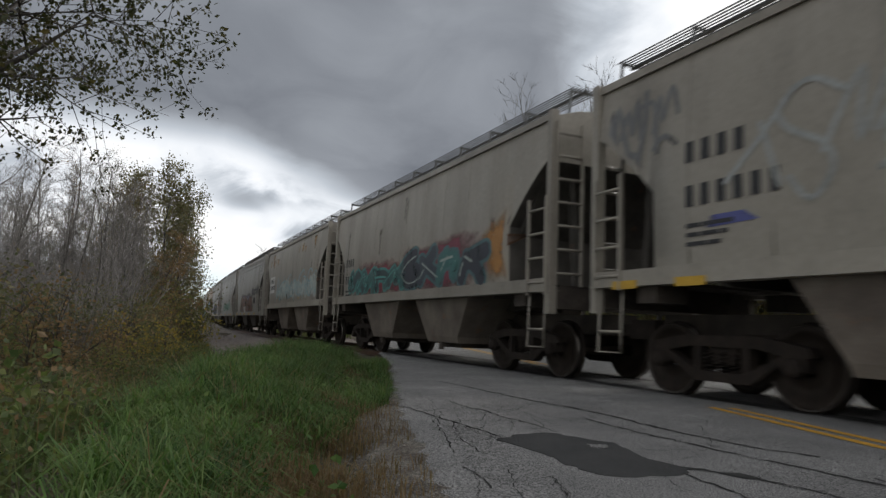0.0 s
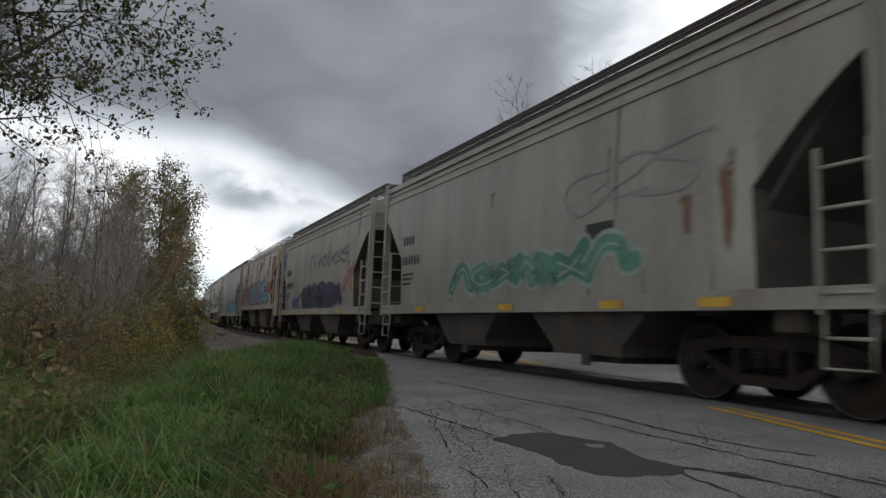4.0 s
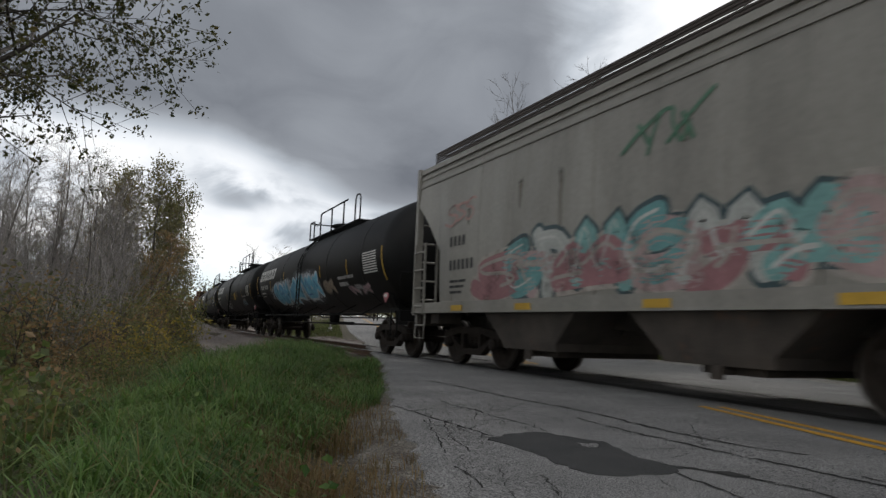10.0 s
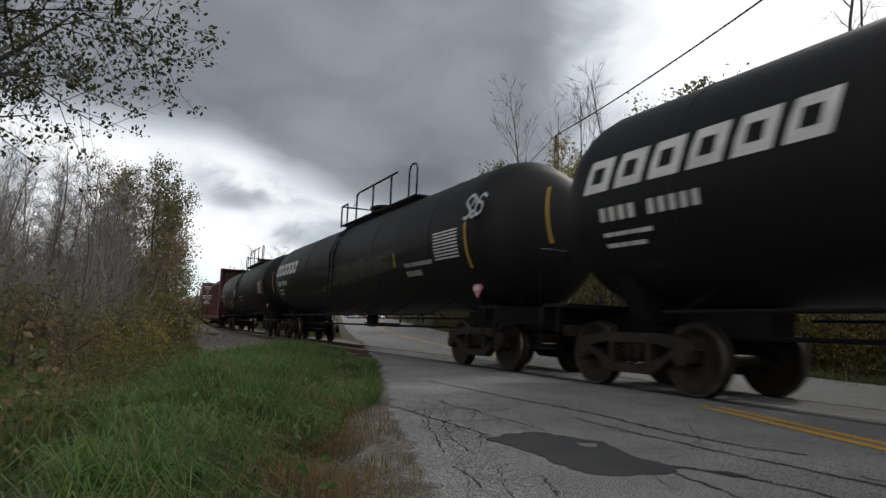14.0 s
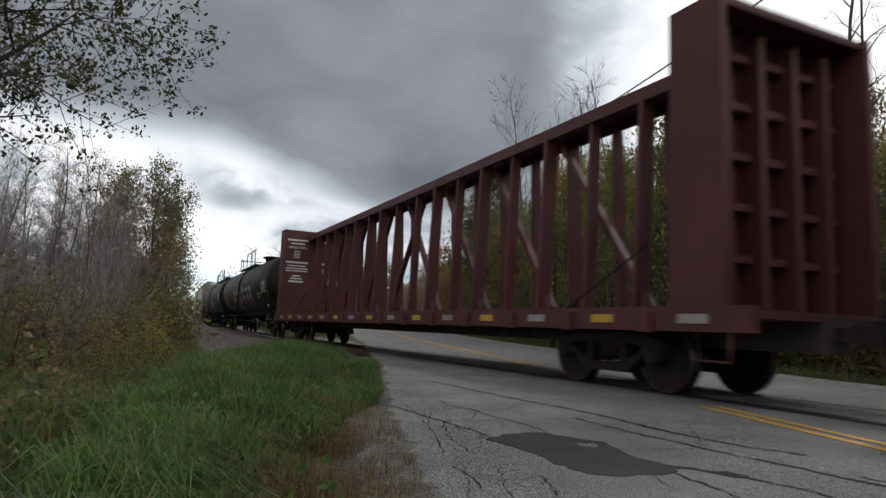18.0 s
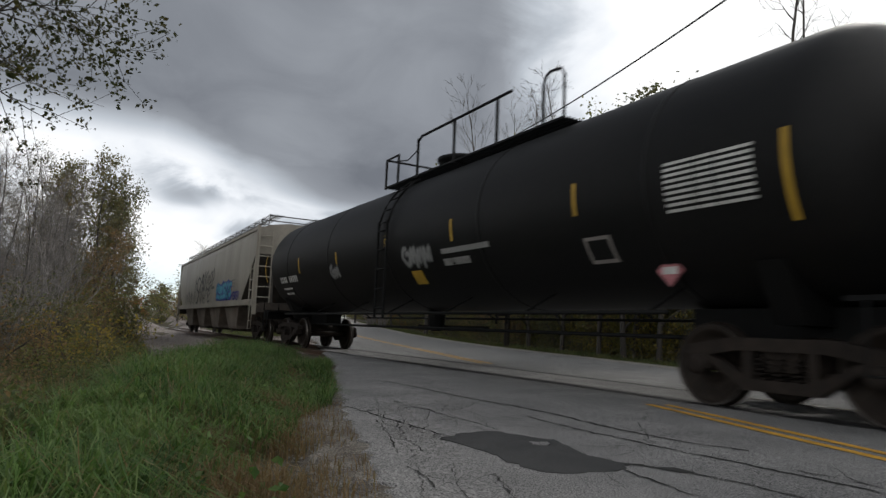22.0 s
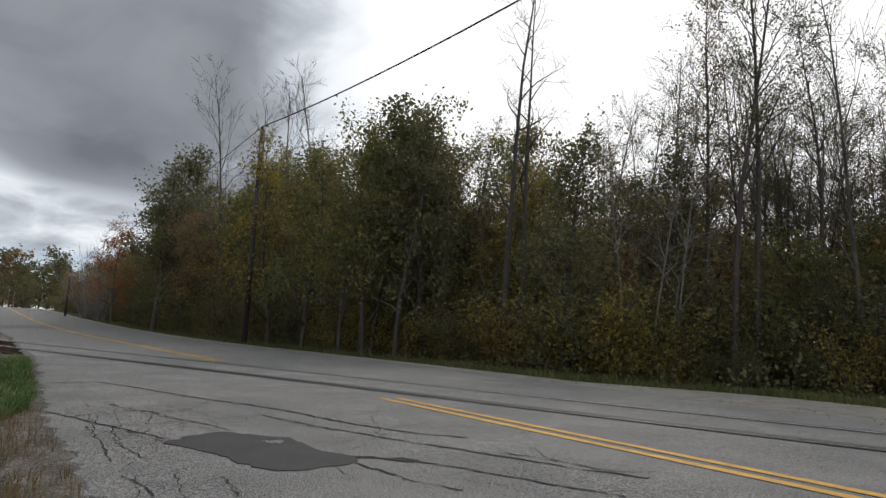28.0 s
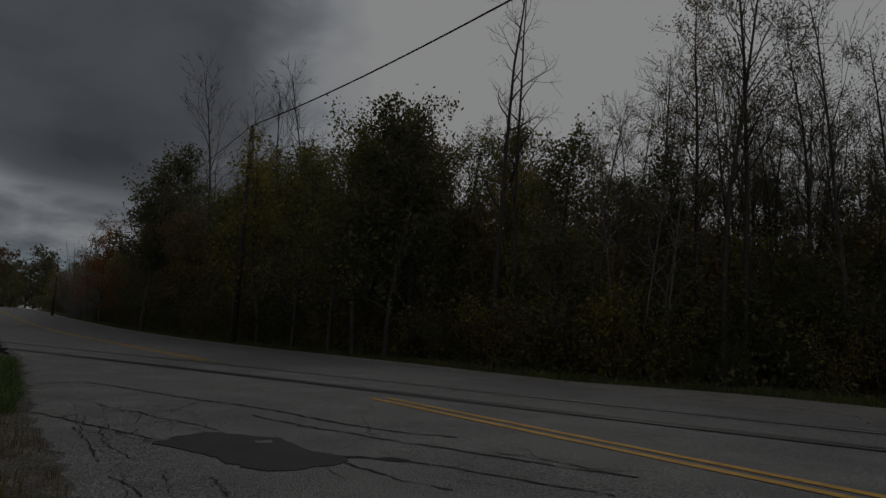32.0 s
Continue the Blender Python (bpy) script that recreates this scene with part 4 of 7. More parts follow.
for _ in range(16):
    x, y = polar(rp.uniform(-12, -5.2), rp.uniform(150, 182))
    plant(rp.choices(DISTANT, (6, 3, 0.35))[0], x, y, rp.uniform(0, 6.28), rp.uniform(0.55, 0.95), 1.2)
for _ in range(30):
    x, y = polar(rp.uniform(-13, -2.8), rp.uniform(184, 198))
    plant(DISTANT[rp.randrange(2)], x, y, rp.uniform(0, 6.28), rp.uniform(0.3, 0.5), 2.2)
for _ in range(34):
    x, y = polar(rp.uniform(-13, -2.6), rp.uniform(200, 250))
    plant(rp.choices(DISTANT, (6, 3, 0.35))[0], x, y, rp.uniform(0, 6.28), rp.uniform(1.3, 2.0), 1.2)

# the tree whose boughs hang into view beside the camera
NEAR_TREE = tree("overhanging_tree", "tree with thin olive and brown leaves, boughs hanging over", 71, M_DARKBARK, M_LEAF_NEAR, per=17, size=0.062, scatter=0.065, thin=0.95, height=9.6, radius=0.16, first=0.30, limbs=62, levels=4, spread=56, reach=0.375, fork=7, lean=(0.03, 0.0), droop=0.06, wander=0.08)
x, y = polar(-36.2, 9.2)
plant(NEAR_TREE, x, y, 1.9, 1.0)
x, y = polar(-41, 9.0)
plant(BARE[1], x, y, 0.4, 0.62)
x, y = polar(-36.5, 12.5)
plant(BARE[0], x, y, 2.4, 0.6)


# ---------------------------------------------------------------- grass and undergrowth
def blades(n, place, tall, wide, seed, bend=0.5):
    """Grass blades: place(r, n) gives x, y and a height factor."""
    r = np.random.default_rng(seed)
    x, y, k = place(r, n)
    n = len(x)
    z = ground_z(x, y) - 0.01
    h = tall * k * r.uniform(0.55, 1.25, n)
    w = wide * r.uniform(0.6, 1.3, n)
    a = r.uniform(0, 6.283, n)
    dx, dy = np.cos(a), np.sin(a)
    b = bend * h * r.uniform(0.1, 1.2, n)
    base = np.stack([x, y, z], 1)
    side = np.stack([-dy * w / 2, dx * w / 2, 0 * x], 1)
    mid = base + np.stack([dx * b * 0.14, dy * b * 0.14, h * 0.52], 1)
    high = base + np.stack([dx * b * 0.48, dy * b * 0.48, h * 0.87], 1)
    tip = base + np.stack([dx * b, dy * b, h - 0.28 * b], 1)
    v = np.stack([base - side, base + side, mid + side * 0.9, mid - side * 0.9, high + side * 0.65, high - side * 0.65, tip], 1).reshape(-1, 3)
    i = 7 * np.arange(n)[:, None]
    return v.tolist(), (i + np.array([[0, 1, 2, 3]])).tolist() + (i + np.array([[3, 2, 4, 5]])).tolist() + (i + np.array([[5, 4, 6]])).tolist()


def grass(name, label, material, *args, **kw):
    v, f = blades(*args, **kw)
    me = bpy.data.meshes.new(name)
    me.from_pydata(v, [], f)
    me.materials.append(material)
    return tagged(new(name, me), label, "grass", kind="stuff")


def off_track(x, y):
    left = -3.0 - 1.7 * smooth((y - 15.0) / 3.0)
    return (track_offset(x, y) > 3.6) | (track_offset(x, y) < left)


def verge_green(r, n):
    y = 1.3 + 15 * r.uniform(0, 1, n) ** 1.35
    d = 0.05 + 3.85 * r.uniform(0, 1, n)
    x = road_x(y) + ROAD_LEFT - d
    keep = off_track(x, y) & (d > 0.12 + 0.14 * wave(x, y, 1.7) + 0.62 * smooth((8.0 - y) / 4.5)) & (d < 1.48 + 0.14 * (y - 1.5) + 0.25 * wave(x, y, 1.5, 4))
    x, y, d = x[keep], y[keep], d[keep]
    return x, y, 0.40 + 0.42 * smooth((d - 0.5) / 1.1) + 0.22 * wave(x, y, 1.3, 3) + 0.22 * wave(x, y, 4.1, 1)


def verge_dry(r, n):
    y = 2.0 + 11 * r.uniform(0, 1, n) ** 1.3
    d = np.abs(r.normal(0.68, 0.28, n)) + 0.06
    x = road_x(y) + ROAD_LEFT - d
    keep = off_track(x, y) & (wave(x, y, 2.6, 2) > -0.55)
    return x[keep], y[keep], 0.5 + 0.5 * smooth((d[keep] - 0.2) / 0.8)


def ditch(r, n):
    y = 1.3 + 26 * r.uniform(0, 1, n) ** 1.2
    x = road_x(y) + ROAD_LEFT - 1.5 - 0.2 * (y - 1.5) - 9 * r.uniform(0, 1, n)
    keep = off_track(x, y)
    x, y = x[keep], y[keep]
    return x, y, 0.7 + 0.5 * wave(x, y, 1.1, 5)


def far_verge(r, n):
    y = -6 + 110 * r.uniform(0, 1, n) ** 2.2
    x = road_x(y) + ROAD_RIGHT + 0.75 + 1.7 * smooth((11.5 - y) / 4) + np.abs(r.normal(0, 1.1, n))
    return x, y, 0.6 + 0.4 * r.uniform(0, 1, n)


grass("green_grass", "long green grass on the road verge", M_GRASS, 100000, verge_green, 0.39, 0.0085, 81, bend=1.5)
grass("verge_stalks", "tan bent stalks among the green grass", M_DRYGRASS, 2600, verge_green, 0.46, 0.0055, 86, bend=1.6)
grass("dry_grass", "short dry brown grass at the road edge", M_DRYGRASS, 17000, verge_dry, 0.2, 0.006, 82, bend=0.9)
grass("ditch_grass", "coarse brown and green grass in the ditch", M_WEED, 15000, ditch, 0.34, 0.012, 83, bend=0.7)
grass("ditch_straw", "withered pale stalks in the ditch", M_DRYGRASS, 5000, ditch, 0.5, 0.007, 84, bend=0.5)
grass("far_verge_grass", "short grass between shoulder and wood", M_VERGE, 60000, far_verge, 0.24, 0.013, 85, bend=0.7)


def undergrowth(name, label, material, n, region, size, tall, seed):
    r = np.random.default_rng(seed)
    x, y, k = region(r, n)
    z = ground_z(x, y) + tall * k * r.uniform(0, 1, len(x)) ** 1.4
    v, f = leaves(np.stack([x, y, z], 1), 1, size, 0.03, seed)
    return tagged(new(name, soup(name, v, f, material)), label, "undergrowth", kind="stuff")


def ditch_weeds(r, n):
    y = 1.6 + 24 * r.uniform(0, 1, n) ** 1.2
    x = road_x(y) + ROAD_LEFT - 1.65 - 0.2 * (y - 1.5) - 9 * r.uniform(0, 1, n) ** 1.2
    keep = off_track(x, y)
    x, y = x[keep], y[keep]
    hump = np.clip(0.55 + 0.8 * wave(x, y, 0.9, 2) + 0.5 * wave(x, y, 2.1, 4), 0.05, 2)
    return x, y, hump


def wood_floor(r, n):
    y = -9 + 60 * r.uniform(0, 1, n) ** 1.5
    x = road_x(y) + ROAD_RIGHT + 2.2 + 1.9 * smooth((13 - y) / 5) + r.uniform(-0.5, 9, n)
    return x, y, np.clip(0.7 + 0.6 * wave(x, y, 1.2, 2), 0.1, 2)


def clover(r, n):
    y = 2.4 + 9 * r.uniform(0, 1, n)
    x = road_x(y) + ROAD_LEFT - r.uniform(0.5, 3.6, n)
    keep = wave(x, y, 1.9, 6) > 0.1
    return x[keep], y[keep], np.ones(keep.sum())


def beyond_track(r, n):
    along_s = 19 + 60 * r.uniform(0, 1, n) ** 1.3
    off = 3.0 + 9.0 * r.uniform(0, 1, n)
    th = TRACK_TURN - along_s / TRACK_RADIUS
    x, y = TRACK_CENTRE[0] - (TRACK_RADIUS - off) * np.cos(th), TRACK_CENTRE[1] - (TRACK_RADIUS - off) * np.sin(th)
    keep = x - road_x(y) < ROAD_LEFT - 0.9
    x, y, off = x[keep], y[keep], off[keep]
    return x, y, np.clip(0.25 + 0.75 * smooth((off - 3.5) / 3.0) + 0.35 * wave(x, y, 0.8, 3), 0.15, 2)


grass("trackside_grass", "rough grass on the strip between track and road", M_VERGE, 32000, beyond_track, 0.5, 0.016, 87, bend=0.6)
undergrowth("trackside_weeds", "brown and green weeds between track and road", M_WEED, 36000, beyond_track, 0.075, 0.95, 96)
undergrowth("ditch_weeds", "tangled brown and green weeds in the ditch", M_WEED, 100000, ditch_weeds, 0.05, 0.5, 91)
undergrowth("ditch_brambles", "russet bramble leaves beyond the ditch", M_LEAF_BROWN, 16000, ditch_weeds, 0.045, 0.55, 92)
undergrowth("ditch_greens", "low green leaves in the ditch", M_DITCHGREEN, 80000, ditch_weeds, 0.055, 0.45, 95)
undergrowth("wood_floor_plants", "dark low plants under the wood's edge", M_LEAF_DARK, 30000, wood_floor, 0.10, 0.8, 93)
undergrowth("verge_weeds", "small broad-leaved weeds among the grass", M_GRASS, 6000, clover, 0.045, 0.22, 94)

# ---------------------------------------------------------------- roadside fixtures
M_ALUMINIUM = paint("grey_mast_paint", (0.38, 0.37, 0.35), 0.5, 0.4)
M_SIGNWHITE = paint("white_sign_paint", (0.70, 0.69, 0.66), 0.55)
M_HOOD = paint("black_signal_hood", (0.02, 0.02, 0.02), 0.6)
M_LAMP_OFF = surface("dark_red_lens", [(0.3, (0.08, 0.01, 0.01)), (0.7, (0.12, 0.015, 0.012))], rough=0.2, bump=0)
M_LAMP_ON = bpy.data.materials.new("lit_red_lens")
M_LAMP_ON.use_nodes = True
lb = M_LAMP_ON.node_tree.nodes["Principled BSDF"]
lb.inputs["Base Color"].default_value = (0.6, 0.04, 0.02, 1)
lb.inputs["Emission Color"].default_value = (1.0, 0.13, 0.05, 1)
lb.inputs["Emission Strength"].default_value = 4.0


def crossing_signal(x, y):
    """A mast with a crossbuck and two flashing lamps; its face looks towards the near road."""
    z0 = float(ground_z(x, y))
    s = thing("crossing_signal", "railway crossing mast with white crossbuck and red lamps", "crossing signal")
    s.matrix_basis = pose(x, y, z0, 0, 0, 8)
    part("mast", Geo().tube([(0, 0, 0), (0, 0, 5.1)], 0.065, 12).tube([(0, 0, 0), (0, 0, 0.35)], 0.14, 12), M_ALUMINIUM, s)
    part("base", Geo().box((0, 0, 0.05), (0.5, 0.5, 0.12)), M_ALUMINIUM, s)
    for a in (-42, 42):
        part("crossbuck_board", Geo().box((0, -0.09 - (0.02 if a > 0 else 0), 4.0), (1.25, 0.015, 0.23), Matrix.Rotation(radians(a), 3, "Y")), M_SIGNWHITE, s, "white crossbuck board")
    part("cross_arm", Geo().bar((-0.42, 0, 2.75), (0.42, 0, 2.75), 0.07), M_ALUMINIUM, s)
    part("track_sign", Geo().box((0, -0.09, 2.35), (0.45, 0.012, 0.28)), M_SIGNWHITE, s)
    for sx, lit in ((-1, True), (1, False)):
        back = part("lamp_backboard", Geo().tube([(sx * 0.42, -0.05, 2.75), (sx * 0.42, -0.08, 2.75)], 0.30, 24), M_HOOD, s)
        part("lens", Geo().tube([(sx * 0.42, -0.085, 2.75), (sx * 0.42, -0.12, 2.75)], [0.15, 0.13], 20), M_LAMP_ON if lit else M_LAMP_OFF, back, "lit red lens" if lit else "dark red lens")
        part("visor", Geo().loft([[(sx * 0.42 + q * math.cos(t), -0.08, 2.75 + q * math.sin(t)) for t in np.linspace(-0.2, 3.34, 12) for q in (0.17,)] + [(sx * 0.42 + 0.16 * math.cos(t), -0.08, 2.75 + 0.16 * math.sin(t)) for t in np.linspace(3.34, -0.2, 12)],
                                  [(sx * 0.42 + 0.17 * math.cos(t), -0.38, 2.75 + 0.17 * math.sin(t)) for t in np.linspace(-0.2, 3.34, 12)] + [(sx * 0.42 + 0.16 * math.cos(t), -0.38, 2.75 + 0.16 * math.sin(t)) for t in np.linspace(3.34, -0.2, 12)]]), M_HOOD, back)
    return s


sx_, sy2 = polar(-8.75, 49.0)
crossing_signal(sx_, sy2)


def utility_pole(x, y, height, label):
    p_ = thing("utility_pole", label, "utility pole")
    p_.matrix_basis = pose(x, y, float(ground_z(x, y)) - 0.1)
    part("pole", Geo().tube([(0, 0, 0), (0, 0, height)], [0.15, 0.10], 10), M_WOODPOLE, p_)
    part("insulator", Geo().tube([(0, 0, height), (0, 0, height + 0.12), (0, 0, height + 0.2)], [0.05, 0.08, 0.04], 8), M_HOOD, p_)
    part("transformer_bracket", Geo().box((0, -0.16, height - 1.0), (0.12, 0.12, 0.5)), M_ALUMINIUM, p_)
    return Vector((x, y, float(ground_z(x, y)) - 0.1 + height + 0.18))


POLE_TOPS = [utility_pole(*polar(10.7, 34), 11.2, "weathered wooden utility pole among the trees"),
             utility_pole(13.0, -12.0, 11.0, "weathered wooden utility pole beside the road"),
             utility_pole(*polar(-2.6, 96), 6.4, "distant wooden utility pole beside the road")]


def cable(a, b, sag, r=0.022):
    pts = [a.lerp(b, k / 24) - Vector((0, 0, sag * 4 * (k / 24) * (1 - k / 24))) for k in range(25)]
    tagged(part("overhead_cable", Geo().tube(pts, r, 6), M_BLACK_CABLE), "black overhead cable between the poles", "cable")


M_BLACK_CABLE = paint("black_cable", (0.015, 0.015, 0.016), 0.6)
cable(POLE_TOPS[1], POLE_TOPS[0], 1.1, 0.03)
cable(POLE_TOPS[0], POLE_TOPS[2], 0.6, 0.02)
for az in (-6.35, -6.0):
    x, y = polar(az, 190)
    p_ = thing("marker_post", "pale post beside the distant road", "post")
    p_.matrix_basis = pose(x, y, float(ground_z(x, y)) - 0.1)
    part("post", Geo().tube([(0, 0, 0), (0, 0, 5.5)], [0.14, 0.12], 8), M_SIGNWHITE, p_)
x, y = polar(-32.2, 42)
sh = thing("white_shed", "small white shed behind the bare trees", "shed")
sh.matrix_basis = pose(x, y, float(ground_z(x, y)), 0, 0, 20)
part("wall", Geo().box((0, 0, 0.7), (1.6, 1.2, 1.4)), M_SIGNWHITE, sh)
part("roof", Geo().loft([[(-0.95, -0.75, 1.4), (0.95, -0.75, 1.4), (0, -0.75, 1.8)], [(-0.95, 0.75, 1.4), (0.95, 0.75, 1.4), (0, 0.75, 1.8)]], False), M_ALUMINIUM, sh)

# ---------------------------------------------------------------- train: materials
def car_paint(name, lo, hi, rust_at, rust=(0.23, 0.10, 0.035), rough=0.48):
    return surface(name, [(0.28, lo), (0.6, hi)], scale=0.9, rough=rough, bump=0.05, fine=14, fleck=0.16, each=0.22, stretch=(1, 1.2, 0.30), rust=(rust, rust_at))


M_HOPPER = car_paint("dusty_beige_car_paint", (0.168, 0.150, 0.125), (0.258, 0.234, 0.197), 0.68)
M_HOPPER_GREY = car_paint("dusty_grey_car_paint", (0.175, 0.164, 0.144), (0.265, 0.25, 0.222), 0.66)
M_HOPPER_RUSTY = car_paint("rust_streaked_car_paint", (0.28, 0.235, 0.18), (0.42, 0.38, 0.325), 0.50, rust=(0.30, 0.15, 0.06))
M_HOPPER_CLEAN = car_paint("cream_car_paint", (0.205, 0.184, 0.150), (0.292, 0.266, 0.220), 0.72)
M_GRIME = surface("grimy_underframe", [(0.3, (0.03, 0.026, 0.023)), (0.7, (0.075, 0.062, 0.052))], scale=3, rough=0.85, bump=0.2)
# dark grey puts the shade of the open ends into the colour; rust blotches over it
M_SLOPE = surface("shaded_slope_sheet", [(0.3, (0.05, 0.047, 0.042)), (0.7, (0.11, 0.10, 0.09))], scale=1.5, rough=0.8, bump=0.1, rust=((0.14, 0.08, 0.05), 0.62))
M_BAY = surface("rust_stained_hopper_bay", [(0.3, (0.08, 0.064, 0.052)), (0.7, (0.175, 0.148, 0.12))], scale=1.4, rough=0.8, bump=0.1, rust=((0.16, 0.085, 0.045), 0.60))
# rusty bay colour again, darkened to stand for shade below the deep side sills
M_BAYSHADE = surface("shaded_hopper_bay", [(0.3, (0.035, 0.029, 0.025)), (0.7, (0.085, 0.07, 0.058))], scale=1.4, rough=0.85, bump=0.1, rust=((0.12, 0.06, 0.035), 0.60))
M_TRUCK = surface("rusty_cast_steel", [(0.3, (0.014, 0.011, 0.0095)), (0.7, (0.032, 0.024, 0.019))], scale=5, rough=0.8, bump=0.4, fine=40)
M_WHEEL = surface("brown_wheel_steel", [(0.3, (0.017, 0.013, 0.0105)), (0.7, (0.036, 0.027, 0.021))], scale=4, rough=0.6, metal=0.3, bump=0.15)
M_TREAD = surface("worn_wheel_tread", [(0.3, (0.07, 0.062, 0.055)), (0.7, (0.14, 0.125, 0.115))], scale=6, rough=0.35, metal=0.9, bump=0.05)
M_TANK = surface("black_tank_paint", [(0.3, (0.006, 0.006, 0.0062)), (0.7, (0.012, 0.0115, 0.011))], scale=0.8, rough=0.55, bump=0.04, fine=12, fleck=0.2, each=0.3, stretch=(1, 0.4, 1), rust=((0.04, 0.032, 0.026), 0.68))
M_TANK.node_tree.nodes["Principled BSDF"].inputs["Specular IOR Level"].default_value = 0.17
M_BLACK = paint("black_fitting_paint", (0.007, 0.007, 0.007), 0.65)
M_BLACK.node_tree.nodes["Principled BSDF"].inputs["Specular IOR Level"].default_value = 0.15
M_BEAM = surface("dark_red_car_paint", [(0.3, (0.052, 0.010, 0.011)), (0.7, (0.090, 0.017, 0.019))], scale=1.2, rough=0.65, bump=0.08, rust=((0.05, 0.022, 0.019), 0.62))
M_GALV = paint("galvanised_grating", (0.14, 0.14, 0.138), 0.55, 0.5)
M_WALKDARK = paint("dark_brown_grating", (0.055, 0.042, 0.036), 0.7)
M_WHITE = paint("white_marking", (0.62, 0.61, 0.58), 0.6)
M_DULLWHITE = paint("dull_white_reflector", (0.30, 0.27, 0.25), 0.6)
M_SIGNYELLOW = paint("yellow_marking", (0.50, 0.30, 0.03), 0.6)
M_MARK = paint("black_marking", (0.03, 0.03, 0.032), 0.7)
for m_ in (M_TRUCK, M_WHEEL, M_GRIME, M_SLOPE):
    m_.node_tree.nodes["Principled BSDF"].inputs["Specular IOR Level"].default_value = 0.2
SPRAY = {}


def spray(r, g, b, soft=False):
    """Sprayed paint, worn through in places; soft: it fades out where the mesh's cover value falls to nought."""
    key = (r, g, b, soft)
    if key not in SPRAY:
        m = surface("spray_paint", [(0.3, (r * 0.7, g * 0.7, b * 0.7)), (0.65, (r, g, b))], scale=2.2, rough=0.55, bump=0, fine=18, fleck=0.25)
        t = m.node_tree
        co = t.nodes.new("ShaderNodeTexCoord").outputs["Object"]
        n = node(t, "ShaderNodeTexNoise", Scale=2.6 if soft else 1.6, Detail=8.0, Roughness=0.68)
        t.links.new(co, n.inputs["Vector"])
        if soft:
            at = t.nodes.new("ShaderNodeAttribute")
            at.attribute_name = "cover"
            value = calc(t, "ADD", calc(t, "MULTIPLY", at.outputs["Fac"], 0.62), calc(t, "SUBTRACT", n.outputs["Fac"], 0.5))
            f = node(t, "ShaderNodeMapRange", **{"From Min": 0.10, "From Max": 0.48, "To Max": 0.88})
        else:
            value = n.outputs["Fac"]
            f = node(t, "ShaderNodeMapRange", **{"From Min": 0.30, "From Max": 0.46, "To Min": 0.25, "To Max": 0.97})
        t.links.new(value, f.inputs["Value"])
        t.links.new(f.outputs[0], t.nodes["Principled BSDF"].inputs["Alpha"])
        SPRAY[key] = m
    return SPRAY[key]


# ---------------------------------------------------------------- train: shared parts
def wheelset(parent, y, gauge=0.7525, r=0.46):
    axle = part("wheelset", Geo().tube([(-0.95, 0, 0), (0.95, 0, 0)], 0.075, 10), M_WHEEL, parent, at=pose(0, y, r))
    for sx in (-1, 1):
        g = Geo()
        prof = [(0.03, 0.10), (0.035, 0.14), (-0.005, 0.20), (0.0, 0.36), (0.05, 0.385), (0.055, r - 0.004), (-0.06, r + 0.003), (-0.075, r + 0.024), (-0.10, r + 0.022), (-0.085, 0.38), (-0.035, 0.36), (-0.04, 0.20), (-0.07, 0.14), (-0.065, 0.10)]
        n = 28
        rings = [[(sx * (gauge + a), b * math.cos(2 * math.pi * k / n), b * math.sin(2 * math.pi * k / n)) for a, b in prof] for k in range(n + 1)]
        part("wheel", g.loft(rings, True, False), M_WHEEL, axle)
        t = Geo()
        rings = [[(sx * (gauge + a), b * math.cos(2 * math.pi * k / n), b * math.sin(2 * math.pi * k / n)) for a, b in ((0.052, r - 0.002), (0.056, r - 0.03), (0.0, r - 0.03), (-0.05, r - 0.02), (-0.05, r + 0.003))] for k in range(n + 1)]
        part("tread", t.loft(rings, True, False), M_TREAD, axle)
    return axle


